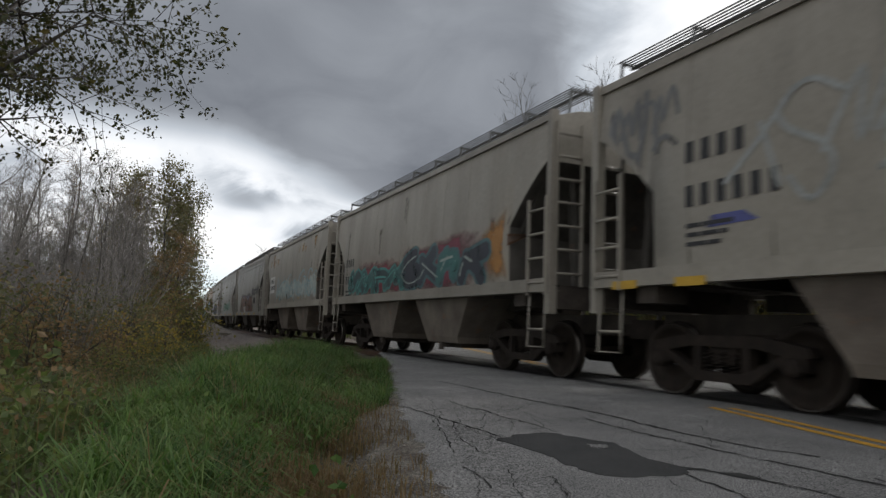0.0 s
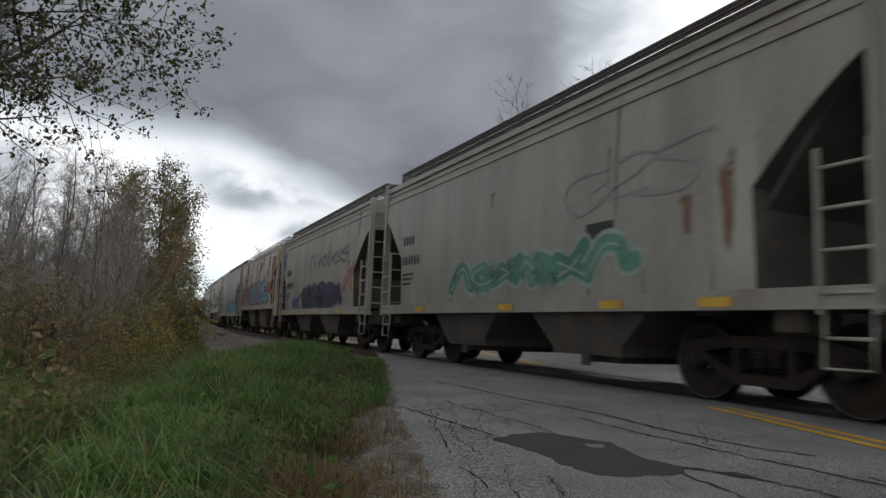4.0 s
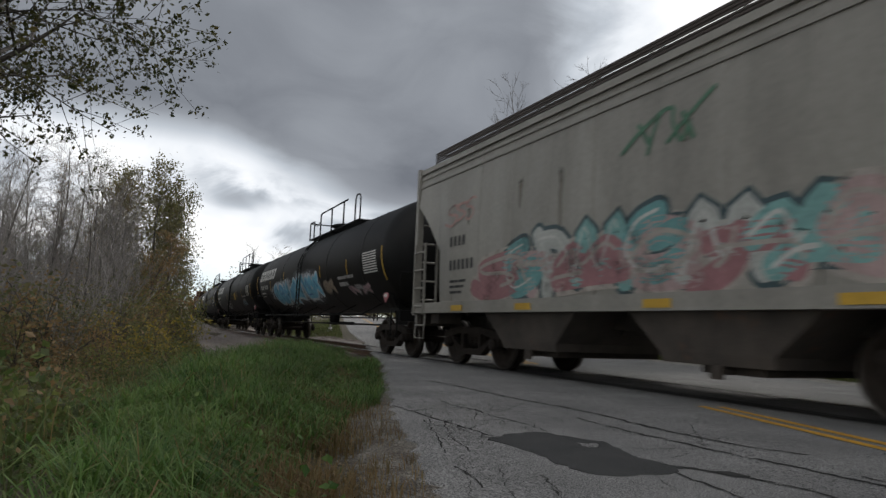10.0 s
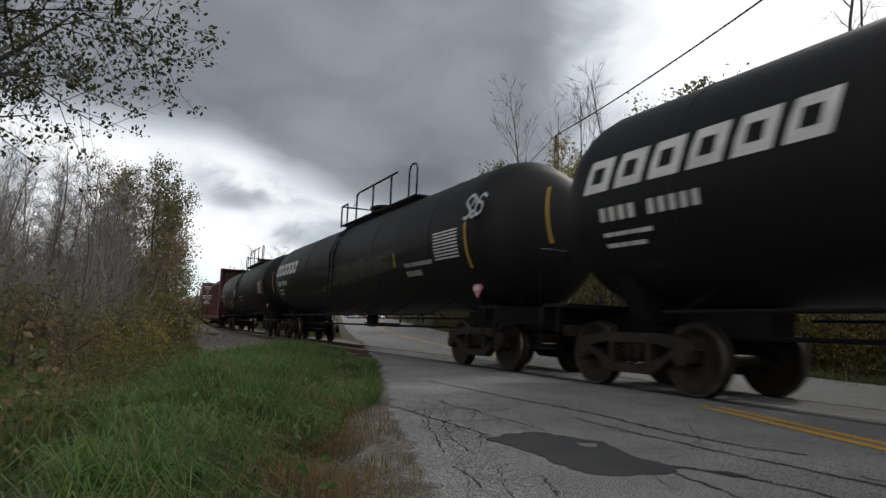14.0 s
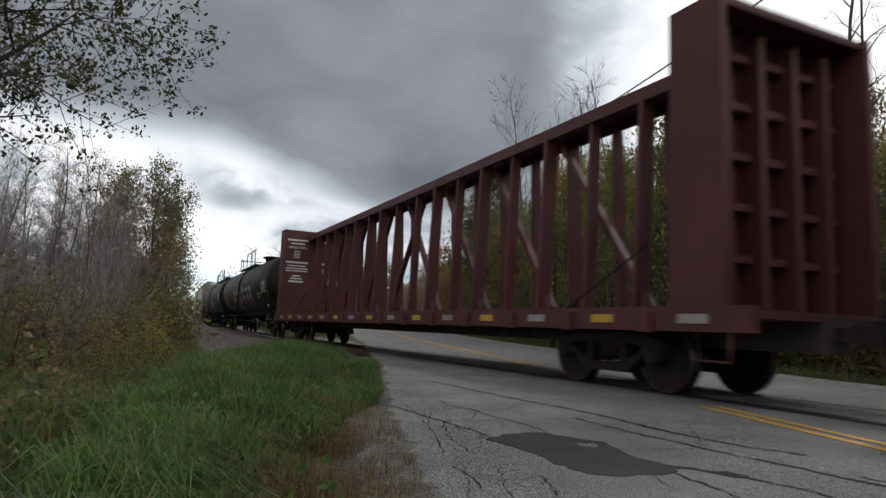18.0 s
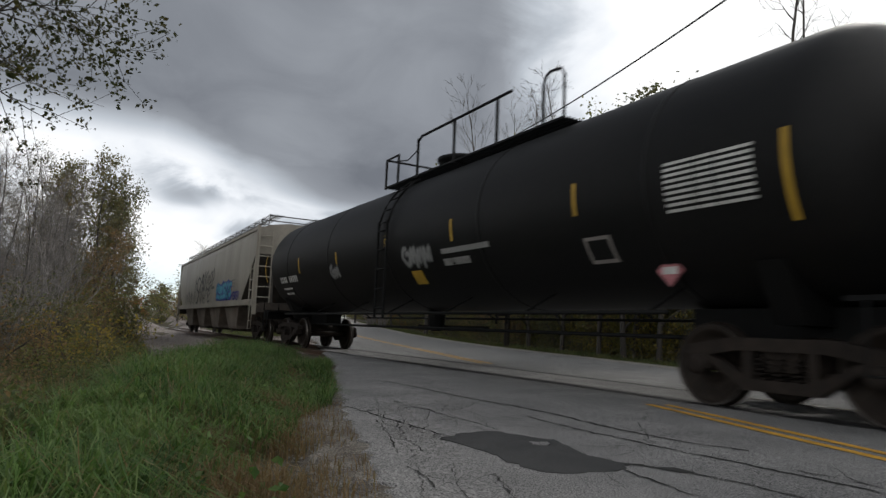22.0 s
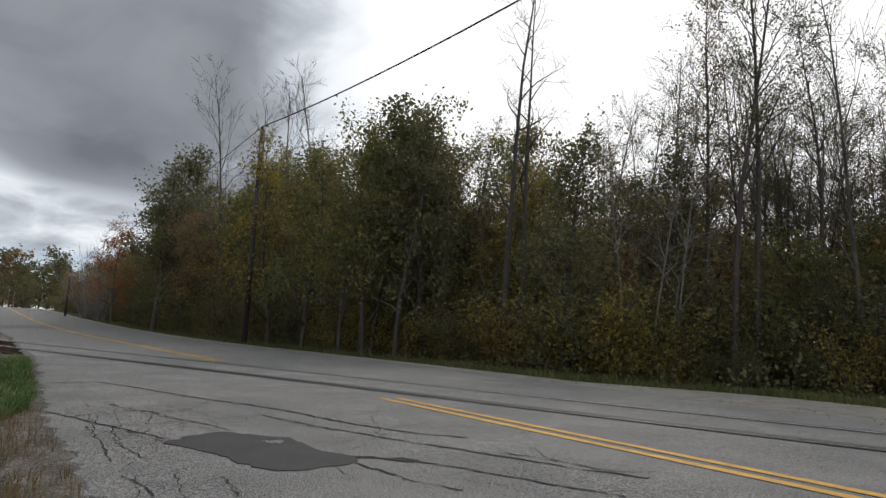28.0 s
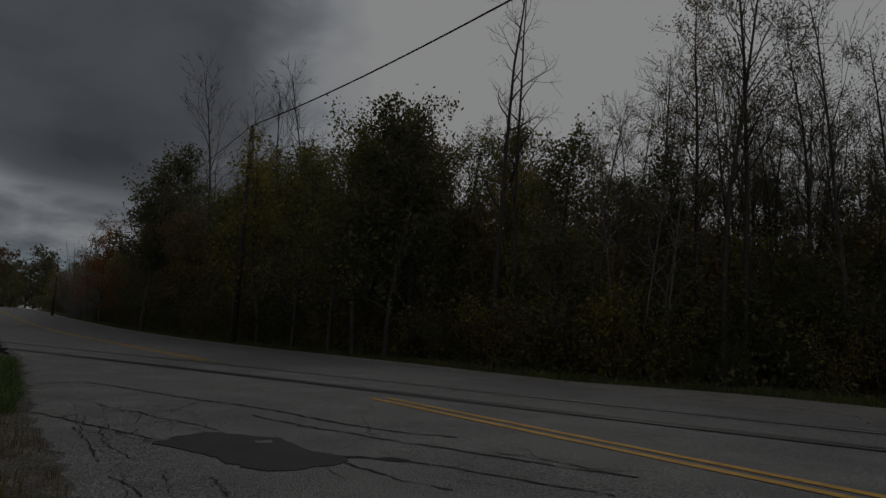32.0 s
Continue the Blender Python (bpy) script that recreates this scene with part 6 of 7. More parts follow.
# ---------------------------------------------------------------- centre-beam flat car
def centre_beam_car(name, label, length):
    car = thing(name, label, "railcar", "centre beam car of the train")
    half = length / 2 - 0.5
    deck, top = 1.10, 4.72
    part("deck", Geo().box((0, 0, deck - 0.06), (2.75, 2 * half, 0.10)), M_BEAM, car)
    for sx in (-1, 1):
        part("side_sill", Geo().box((sx * 1.38, 0, deck - 0.12), (0.12, 2 * half, 0.30)), M_BEAM, car)
        k = 0
        for y in np.arange(-half + 0.8, half - 0.5, 1.62):
            m = M_SIGNYELLOW if k % 2 else M_DULLWHITE
            part("reflective_stripe", Geo().box((sx * 1.445, y, deck - 0.12), (0.012, 0.45, 0.11)), m, car)
            part("stake_pocket", Geo().box((sx * 1.46, y + 0.75, deck - 0.16), (0.10, 0.22, 0.26)), M_BEAM, car)
            k += 1
    part("centre_sill", Geo().box((0, 0, 0.84), (0.5, 2 * half, 0.42)), M_GRIME, car)
    span = half - 1.12
    part("top_chord", Geo().box((0, 0, top - 0.09), (0.66, 2 * span, 0.07)), M_BEAM, car)
    for sx in (-1, 1):
        part("chord_flange", Geo().box((sx * 0.36, 0, top - 0.18), (0.05, 2 * span, 0.22)), M_BEAM, car)
    main = (2.05, 4.60, 7.15, 9.75)
    for sy in (-1, 1):
        for k, y in enumerate(main):
            for sx in (-1, 1):
                part("post", Geo().bar((sx * 0.40, sy * y, deck), (sx * 0.26, sy * y, top - 0.2), 0.09, 0.27), M_BEAM, car)
                part("post", Geo().bar((sx * 0.36, sy * (y - 1.29), deck), (sx * 0.24, sy * (y - 1.29), top - 0.2), 0.08, 0.20), M_BEAM, car)
                part("gusset", Geo().plate([(sy * y - 0.22, deck), (sy * y + 0.22, deck), (sy * y + 0.14, deck + 0.34), (sy * y - 0.14, deck + 0.34)], sx * 0.40 - 0.05, 0.10), M_BEAM, car)
            inner = main[k - 1] if k else -0.5
            part("diagonal", Geo().bar((0.06 * sy, sy * (y - 0.1), deck + 0.1), (0.06 * sy, sy * (inner + 0.1), top - 0.35), 0.13, 0.11), M_BEAM, car)
    for sy in (-1, 1):
        yb = sy * (half - 1.05)
        bulk = part("bulkhead", Geo().box((0, yb, (deck + 4.86) / 2), (2.66, 0.12, 4.86 - deck)), M_BEAM, car, "full-height end bulkhead")
        for sx in (-1, 1):
            part("side_plate", Geo().box((sx * 1.38, yb + sy * 0.29, (deck + 4.86) / 2 - 0.1), (0.10, 0.80, 5.06 - deck)), M_BEAM, bulk)
        part("cap_plate", Geo().box((0, yb + sy * 0.36, 4.80), (2.65, 0.56, 0.10)), M_BEAM, bulk)
        for x in (-0.95, -0.32, 0.32, 0.95):
            part("stiffener", Geo().box((x, yb + sy * 0.22, (deck + 4.7) / 2), (0.12, 0.30, 4.6 - deck)), M_BEAM, bulk)
        for z in (1.75, 2.4, 3.05, 3.7, 4.35):
            part("cross_rib", Geo().box((0, yb + sy * 0.16, z), (2.6, 0.18, 0.10)), M_BEAM, bulk)
        # warning text and pictogram on the load side of the bulkhead
        face = yb - sy * 0.065
        for z, w, h in ((4.42, 0.95, 0.07), (4.26, 0.62, 0.06), (3.42, 1.0, 0.08), (3.27, 0.82, 0.05), (3.15, 1.0, 0.05), (3.04, 0.95, 0.05), (2.82, 0.36, 0.06), (2.70, 0.52, 0.06), (2.57, 0.66, 0.08)):
            for x in (-0.82, 0.82):
                part("text_line", Geo().box((x, face - sy * 0.004, z), (w, 0.006, h)), M_WHITE, bulk)
        for x in (-0.82, 0.82):
            g = Geo()
            for dx in (-0.12, 0.12):
                g.bar((x + dx - 0.05, face - sy * 0.004, 3.60), (x + dx + 0.03, face - sy * 0.004, 3.95), 0.03, 0.008)
            for z in np.linspace(3.64, 3.92, 5):
                g.box((x - 0.02, face - sy * 0.004, z), (0.24, 0.006, 0.022))
            part("ladder_pictogram", g, M_WHITE, bulk)
            cu_ = bpy.data.curves.new("warning_text", "FONT")
            cu_.body, cu_.size, cu_.align_x, cu_.extrude = "WARNING", 0.17, "CENTER", 0.002
            cu_.materials.append(M_WHITE)
            tx = new("warning_text", cu_)
            tx.parent = bulk
            tx.matrix_basis = pose(x, face - sy * 0.006, 4.03, 90, 0, 0 if sy > 0 else 180)
        coupler(car, sy, half, 0.62)
        truck(car, sy * 9.69)
        for sx in (-1, 1):
            st = Geo().tube([(sx * 1.40, sy * (half - 0.75), deck - 0.2), (sx * 1.42, sy * (half - 0.75), 0.5), (sx * 1.42, sy * (half - 0.3), 0.5), (sx * 1.40, sy * (half - 0.3), deck - 0.2)], 0.022, 6)
            part("sill_step", st, M_BEAM, car)
            part("tie_strap", Geo().bar((sx * 1.35, sy * (half - 3.4), deck), (sx * 0.6, sy * (half - 2.4), deck + 1.0), 0.03), M_BLACK, car)
    return car


# ---------------------------------------------------------------- markings and graffiti on the camera's side of a car
def hopper_side(z):
    return -hopper_half_width(z) - 0.008


def hs_long(z):
    return hopper_side(z)


def on_body(side, y, z):
    """Keep paint on the short hopper's side, off its open ends."""
    if side is not hopper_side:
        return y
    lim = 5.04 + 0.95 * min(1.0, max(0.0, (z - 2.7) / 0.8))
    return max(-lim, min(lim, y))


def tank_side(z, r=TANK_R):
    return -math.sqrt(max(0.01, r * r - (z - TANK_Z) ** 2)) - 0.008


def patch_on(car, name, side, outline, material, lift=0.0, label="", rings=3):
    """A thin painted patch with an outline of (y, z) that follows the side of the car."""
    cy, cz = sum(p[0] for p in outline) / len(outline), sum(p[1] for p in outline) / len(outline)
    n = len(outline)
    vs = [(side(cz) - lift, cy, cz)]
    for k in range(1, rings + 1):
        f = k / rings
        for y, z in outline:
            zz = cz + (z - cz) * f
            vs.append((side(zz) - lift, on_body(side, cy + (y - cy) * f, zz), zz))
    fs = [(0, 1 + (k + 1) % n, 1 + k) for k in range(n)]
    for r_ in range(rings - 1):
        a, b = 1 + r_ * n, 1 + (r_ + 1) * n
        fs += [(a + k, a + (k + 1) % n, b + (k + 1) % n, b + k) for k in range(n)]
    ob = part(name, Geo().add(vs, fs, True), material, car, label)
    cover = ob.data.attributes.new("cover", "FLOAT", "POINT")
    cover.data.foreach_set("value", [1.0] + [1.0 - (k / rings) ** 2 for k in range(1, rings + 1) for _ in range(n)])
    return ob


def stroke_on(car, name, side, pts, width, material, lift=0.004):
    """A painted stroke through points of (y, z), as one ribbon with rounded ends, laid close on the car's side."""
    n = len(pts)
    lanes = 2 if width < 0.1 else 4
    rows = []
    for i, (y, z) in enumerate(pts):
        a, b = pts[max(i - 1, 0)], pts[min(i + 1, n - 1)]
        d = Vector((b[0] - a[0], b[1] - a[1]))
        d = d.normalized() if d.length > 1e-6 else Vector((1, 0))
        sweep = ((-0.42, 0.45), (-0.25, 0.82), (0, 1)) if i == 0 else ((0, 1), (0.25, 0.82), (0.42, 0.45)) if i == n - 1 else ((0, 1),)
        for ahead, wide in sweep:
            cy, cz = y + d.x * ahead * width, z + d.y * ahead * width
            rows.append([(cy - d.y * width * wide * (k / lanes - 0.5), cz + d.x * width * wide * (k / lanes - 0.5)) for k in range(lanes + 1)])
    vs = [(side(zz) - lift, on_body(side, yy, zz), zz) for row in rows for yy, zz in row]
    m = lanes + 1
    fs = [(m * i + k, m * i + k + 1, m * i + m + k + 1, m * i + m + k) for i in range(len(rows) - 1) for k in range(lanes)]
    return Geo().add(vs, fs, True)


# stroke forms in a unit box, rightwards and upwards: bows, zigzags, curls, hooks and drips
FORMS = [
    [[(0.95, 0.82), (0.6, 1), (0.15, 0.85), (0.2, 0.58), (0.78, 0.42), (0.88, 0.14), (0.5, 0), (0.05, 0.12)]],
    [[(0, 0.1), (0.25, 0.95), (0.45, 0.2), (0.7, 1), (1, 0.05)]],
    [[(0.6, 0.95), (0.15, 0.8), (0.05, 0.35), (0.45, 0), (0.9, 0.25), (0.85, 0.6), (0.45, 0.5)]],
    [[(0.05, 0), (0.2, 0.9), (0.55, 1), (0.7, 0.6), (0.95, 0.1), (1.1, 0.3)]],
    [[(0, 0.05), (0.4, 0.5), (0.95, 0.95)], [(0.3, 0.7), (0.55, 0.4), (0.9, 0.0)]],
    [[(0.2, 1), (0.25, 0.4), (0.2, -0.1)], [(0.1, 0.8), (0.7, 0.75), (0.9, 0.1)]],
    [[(0.1, 0.6), (0.4, 1), (0.8, 0.8), (0.6, 0.4), (0.2, 0.3), (0.3, 0), (0.9, 0.05)]],
    [[(0, 0.4), (0.2, 0.9), (0.45, 0.4), (0.7, 0.95), (1.05, 0.45)], [(0.05, 0.05), (0.5, 0.18), (1.0, 0.08)]],
]


def bend(line, per=4):
    """A smoother line through the same points."""
    out = []
    for i in range(len(line) - 1):
        p0, p1, p2, p3 = line[max(i - 1, 0)], line[i], line[i + 1], line[min(i + 2, len(line) - 1)]
        for k in range(per):
            f = k / per
            out.append(tuple(0.5 * (2 * b + (c - a) * f + (2 * a - 5 * b + 4 * c - d) * f * f + (3 * b - a - 3 * c + d) * f ** 3) for a, b, c, d in zip(p0, p1, p2, p3)))
    return out + [line[-1]]


def form_lines(r, y_left, y_right, z0, z1, lean):
    """One stroke form, a little distorted, fitted between two places on the side."""
    lines = []
    for line in r.choice(FORMS):
        pts = [(u + r.uniform(-0.12, 0.12), v + r.uniform(-0.10, 0.10)) for u, v in line]
        lines.append([(y_left + (y_right - y_left) * (u + lean * (v - 0.5)), z0 + (z1 - z0) * v) for u, v in bend(pts)])
    return lines


def marks(car, side, y, z, rows, material, name="lettering"):
    """Unreadable or private lettering as bars: rows of (height, character widths), downwards from z; y is the reading start."""
    for h, widths, gap in rows:
        yy = y
        for wd in widths:
            zc = z - h / 2
            if wd > 0:
                vs = [(side(zz) - 0.003, yv, zz) for yv, zz in ((yy, zc - h / 2), (yy - wd, zc - h / 2), (yy - wd, zc + h / 2), (yy, zc + h / 2))]
                part(name, Geo().add(vs, [(0, 1, 2, 3)]), material, car)
            yy -= abs(wd) + h * 0.42
        z -= h + gap


def graffiti(car, side, y0, y1, z0, z1, fill, edge, seed, letters=6, glow=None, wild=0.25, line=None):
    """A sprayed piece: a haze behind, fat rounded letters with an outline, loose inner strokes."""
    r = random.Random(seed)
    if glow:
        pts = []
        n = 28
        for k in range(n):
            a = 2 * math.pi * k / n
            f = 1.14 + r.uniform(-0.12, 0.2)
            pts.append(((y0 + y1) / 2 + f * (y1 - y0) / 2 * math.copysign(abs(math.cos(a)) ** 0.45, math.cos(a)), (z0 + z1) / 2 + f * (z1 - z0) / 2 * math.copysign(abs(math.sin(a)) ** 0.55, math.sin(a))))
        patch_on(car, "graffiti_haze", side, pts, spray(*glow, True), 0.0, rings=6)
    left, right = max(y0, y1), min(y0, y1)
    step = (right - left) / letters
    fat = min(abs(step) * 0.30, (z1 - z0) * 0.30)
    rim = min(0.07, fat * 0.3)
    for k in range(letters):
        ya, yb = left + step * (k - 0.18), left + step * (k + 1.18)
        inset = fat / 2 + rim
        za, zb = z0 + inset + r.uniform(-0.05, 0.10) * (z1 - z0), z1 - inset - r.uniform(-0.04, 0.16) * (z1 - z0)
        lines = form_lines(r, ya - inset * 0.7, yb + inset * 0.7, za, zb, r.uniform(-wild, wild) * 0.8)
        for nm, extra, col, lift in (("graffiti_outline", 2 * rim, edge, 0.003), ("graffiti_letter", 0.0, fill[k % len(fill)], 0.006)):
            g = Geo()
            for q in lines:
                st_ = stroke_on(car, "x", side, q, fat + extra, None, lift)
                g.add(st_.v, st_.f, True)
            part(nm, g, spray(*col), car)
        g = Geo()
        for q in lines:
            # a light or dark line within the letter
            off_ = r.uniform(-0.22, 0.22) * fat
            st_ = stroke_on(car, "x", side, [(y + off_, z + off_) for y, z in q[: max(3, int(len(q) * r.uniform(0.5, 0.9)))]], fat * r.uniform(0.10, 0.2), None, 0.009)
            g.add(st_.v, st_.f, True)
        part("graffiti_stroke", g, spray(*(line or edge)), car)


def scrawl(car, side, y0, y1, z0, z1, colour, seed, letters=6, width=0.07):
    """A tag in single sprayed strokes."""
    r = random.Random(seed)
    left, right = max(y0, y1), min(y0, y1)
    step = (right - left) / letters
    for k in range(letters):
        up_, down_ = r.uniform(-0.12, 0.14) * (z1 - z0), r.uniform(-0.12, 0.14) * (z1 - z0)
        g = Geo()
        for q in form_lines(r, left + step * (k - 0.15), left + step * (k + 1.15), z0 + down_, z1 - up_, r.uniform(-0.1, 0.45)):
            st_ = stroke_on(car, "x", side, q, width * r.uniform(0.75, 1.2), None, 0.004)
            g.add(st_.v, st_.f, True)
        part("graffiti_stroke", g, spray(*colour), car)


def smear(car, side, y0, y1, z0, z1, colour, seed, name="rust_streak", count=6, broad=1.0):
    """Streaks of rust or dirt that run down the side."""
    r = random.Random(seed)
    for _ in range(count):
        cy, w, zt = r.uniform(y0, y1), r.uniform(0.2, 0.75) * broad, r.uniform(z0 + 0.5 * (z1 - z0), z1)
        zb = r.uniform(z0, zt - 0.3)
        n = 7
        a = [(cy - w / 2 * r.uniform(0.6, 1) * (1 - 0.6 * i / n), zt + (zb - zt) * i / n) for i in range(n + 1)]
        b = [(cy + w / 2 * r.uniform(0.6, 1) * (1 - 0.6 * i / n), zt + (zb - zt) * i / n) for i in range(n, -1, -1)]
        patch_on(car, name, side, a + b, spray(*colour, True), -0.004, rings=5)


# ---------------------------------------------------------------- the train, from its head to its tail
SPEED, GAIN = 11.53, 0.0495
JOINTS = [-13.3, 0.46, 14.15, 28.07, 41.74, 55.6, 69.46, 83.15, 97.06, 110.56, 124.4, 146.19, 168.0, 190.1, 212.11, 238.45, 260.14, 281.75, 304.5]
HOPPER_LENGTH, TANK_LENGTH = 13.8, 21.85

hopper_a = hopper_car("hopper_car", "dusty beige covered hopper car with sprayed graffiti", HOPPER_LENGTH, 2, M_HOPPER)
hopper_b = hopper_car("hopper_car", "dusty grey covered hopper car with deep side sills, graffiti", HOPPER_LENGTH, 2, M_HOPPER_GREY, end_in=1.35, top_end=0.80, sill=1.27, dark_walk=True)
hopper_long = hopper_car("hopper_car", "long cream covered hopper car with blue and black graffiti", 22.7, 4, M_HOPPER_CLEAN, end_in=2.1, top_end=0.9, step_cut=True)
tank_a = tank_car("tank_car", "black cylindrical tank car with white lettering and yellow marks", TANK_LENGTH, M_TANK)
tank_b = tank_car("tank_car", "black tank car with yellow lettering and pale sprayed letters", TANK_LENGTH, M_TANK, posts=(5.3, 4.2, 2.4, 0.7, -0.9), deck_mid=2.0, bonnet=-1.6, hoop=False)
beam = centre_beam_car("centre_beam_car", "dark red centre beam flat car with end bulkheads, empty", 26.1)
KINDS = [hopper_a, hopper_a, hopper_a, hopper_b, hopper_b, hopper_b, hopper_a, hopper_b, hopper_a, hopper_b, tank_a, tank_a, tank_a, tank_a, beam, tank_b, tank_a, hopper_long]
used = set()
TRAIN = []
for k, proto in enumerate(KINDS):
    car = proto if proto.name not in used else copy_thing(proto, Matrix())
    used.add(proto.name)
    TRAIN.append((car, (JOINTS[k] + JOINTS[k + 1]) / 2))


def repaint(car, old, material):
    for o in car.children:
        if o.type == "MESH" and o.data.materials and o.data.materials[0] == old:
            o.material_slots[0].link = "OBJECT"
            o.material_slots[0].material = material


def along(f, half=6.25):
    """A place along a car's side from its trailing end (0) to its leading end (1)."""
    return half * (1 - 2 * f)


def spot(car, side, f, z, w, h, material, name="stencil_panel", half=6.25, slant=0.0, lift=-0.002):
    y = along(f, half)
    rise = [q / 6 for q in range(7)]
    edge = [(y + w / 2 - slant * q, z - h / 2 + h * q) for q in rise] + [(y - w / 2 - slant * q, z - h / 2 + h * q) for q in reversed(rise)]
    return patch_on(car, name, side, edge, material, lift, rings=3)


def car_number(car, side, f, z, material, half=6.25, size=0.30):
    marks(car, side, along(f, half), z, [(size, (size * 0.48,) * 4, 0.28), (size, (size * 0.46,) * 6, 0.2), (0.05, (0.22, 0.12, 0.3), 0.06), (0.05, (0.2, 0.26, 0.1), 0.06), (0.05, (0.3, 0.18), 0.06)], material)


def sill_marks(car, zs, fs, half=6.25):
    for f in fs:
        y = along(f, half)
        part("reflector", Geo().box((-1.615, y, zs), (0.012, 0.46, 0.11)), M_SIGNYELLOW, car, "yellow reflector")


GREYBLACK, PALE, TEAL = (0.045, 0.045, 0.05), (0.50, 0.50, 0.48), (0.10, 0.40, 0.36)
cars = [c for c, _ in TRAIN]
hs = hopper_side
# first car: black lettering, faint scribbles
car_number(cars[0], hs, 0.135, 3.1, M_MARK, size=0.26)
patch_on(cars[0], "blue_spray", hs, [(along(0.16), 2.02), (along(0.165), 2.16), (along(0.20), 2.16), (along(0.215), 2.04)], spray(0.09, 0.10, 0.28), -0.002)
scrawl(cars[0], hs, along(0.45), along(0.2), 2.3, 3.3, (0.33, 0.34, 0.33), 1, 6, 0.06)
scrawl(cars[0], hs, along(0.12), along(0.02), 3.0, 4.0, (0.16, 0.16, 0.16), 2, 4, 0.08)
graffiti(cars[0], hs, along(0.62), along(0.40), 1.6, 2.6, [(0.30, 0.40, 0.36)], (0.34, 0.33, 0.31), 3, 3)
sill_marks(cars[0], 1.42, (0.05, 0.14, 0.36, 0.6, 0.84))
# red, black and teal piece
graffiti(cars[1], hs, along(0.52), along(0.14), 1.55, 2.45, [(0.03, 0.055, 0.06), (0.04, 0.12, 0.115)], (0.06, 0.25, 0.23), 4, 4, glow=(0.24, 0.045, 0.06), wild=0.5, line=(0.10, 0.36, 0.32))
graffiti(cars[1], hs, along(0.84), along(0.50), 1.55, 2.65, [(0.03, 0.035, 0.05), (0.045, 0.06, 0.08), (0.05, 0.17, 0.16)], (0.07, 0.16, 0.17), 5, 4, glow=(0.22, 0.045, 0.07), wild=0.5, line=(0.40, 0.46, 0.42))
patch_on(cars[1], "rust_stain", hs, [(along(0.85), 1.6), (along(0.905), 1.6), (along(0.90), 3.0), (along(0.82), 2.6)], spray(0.42, 0.19, 0.04, True), -0.003, rings=5)
car_number(cars[1], hs, 0.11, 2.75, M_MARK, size=0.24)
# pale blue piece, white stencil panel, rust spots
graffiti(cars[2], hs, along(0.98), along(0.27), 1.75, 2.6, [(0.34, 0.41, 0.40), (0.40, 0.44, 0.41)], (0.42, 0.43, 0.39), 6, 9, wild=0.38, line=(0.25, 0.40, 0.42))
scrawl(cars[2], hs, along(0.98), along(0.26), 1.75, 2.75, (0.24, 0.38, 0.41), 7, 11, 0.07)
spot(cars[2], hs, 0.155, 2.55, 1.15, 0.8, M_WHITE)
marks(cars[2], hs, along(0.122), 2.82, [(0.2, (0.15,) * 4, 0.12), (0.2, (0.12,) * 6, 0.1)], M_MARK)
for f_ in (0.27, 0.463, 0.656):
    spot(cars[2], hs, f_, 1.97, 0.13, 0.5, spray(0.48, 0.29, 0.06), "yellow_stripe")
smear(cars[2], hs, along(0.3), along(0.02), 3.3, 4.2, (0.36, 0.20, 0.08), 8, count=5)
smear(cars[2], hs, along(0.85), along(0.55), 3.5, 4.2, (0.38, 0.22, 0.08), 9, count=6)
# brown piece over lavender haze
graffiti(cars[3], hs, along(0.70), along(0.25), 1.2, 2.4, [(0.19, 0.075, 0.04)], (0.10, 0.045, 0.03), 10, 6, glow=(0.29, 0.28, 0.36), wild=0.36, line=(0.06, 0.14, 0.14))
spot(cars[3], hs, 0.43, 1.42, 0.9, 0.42, spray(0.48, 0.47, 0.46), "white_spray", slant=-0.12, lift=0.012)
scrawl(cars[3], hs, along(0.95), along(0.68), 2.3, 2.65, GREYBLACK, 11, 8, 0.12)
scrawl(cars[3], hs, along(0.18), along(0.08), 3.1, 3.8, (0.2, 0.2, 0.2), 12, 3, 0.07)
scrawl(cars[3], hs, along(0.99), along(0.82), 3.3, 4.1, (0.2, 0.2, 0.2), 13, 3, 0.05)
spot(cars[3], hs, 0.765, 1.93, 0.80, 0.42, M_DULLWHITE, "stencil_frame")
spot(cars[3], hs, 0.765, 1.93, 0.72, 0.34, M_MARK, lift=0.003)
sill_marks(cars[3], 1.16, (0.12, 0.28, 0.44, 0.62, 0.8))
# green piece
graffiti(cars[4], hs, along(0.75), along(0.33), 1.4, 2.2, [(0.06, 0.20, 0.13), (0.10, 0.26, 0.18)], (0.30, 0.36, 0.32), 14, 6, wild=0.4)
scrawl(cars[4], hs, along(0.85), along(0.65), 2.6, 3.2, (0.25, 0.25, 0.25), 15, 3, 0.05)
spot(cars[4], hs, 0.7, 2.1, 0.6, 0.45, M_MARK)
sill_marks(cars[4], 1.16, (0.2, 0.5, 0.72, 0.86))
car_number(cars[4], hs, 0.11, 2.9, M_MARK, size=0.2)
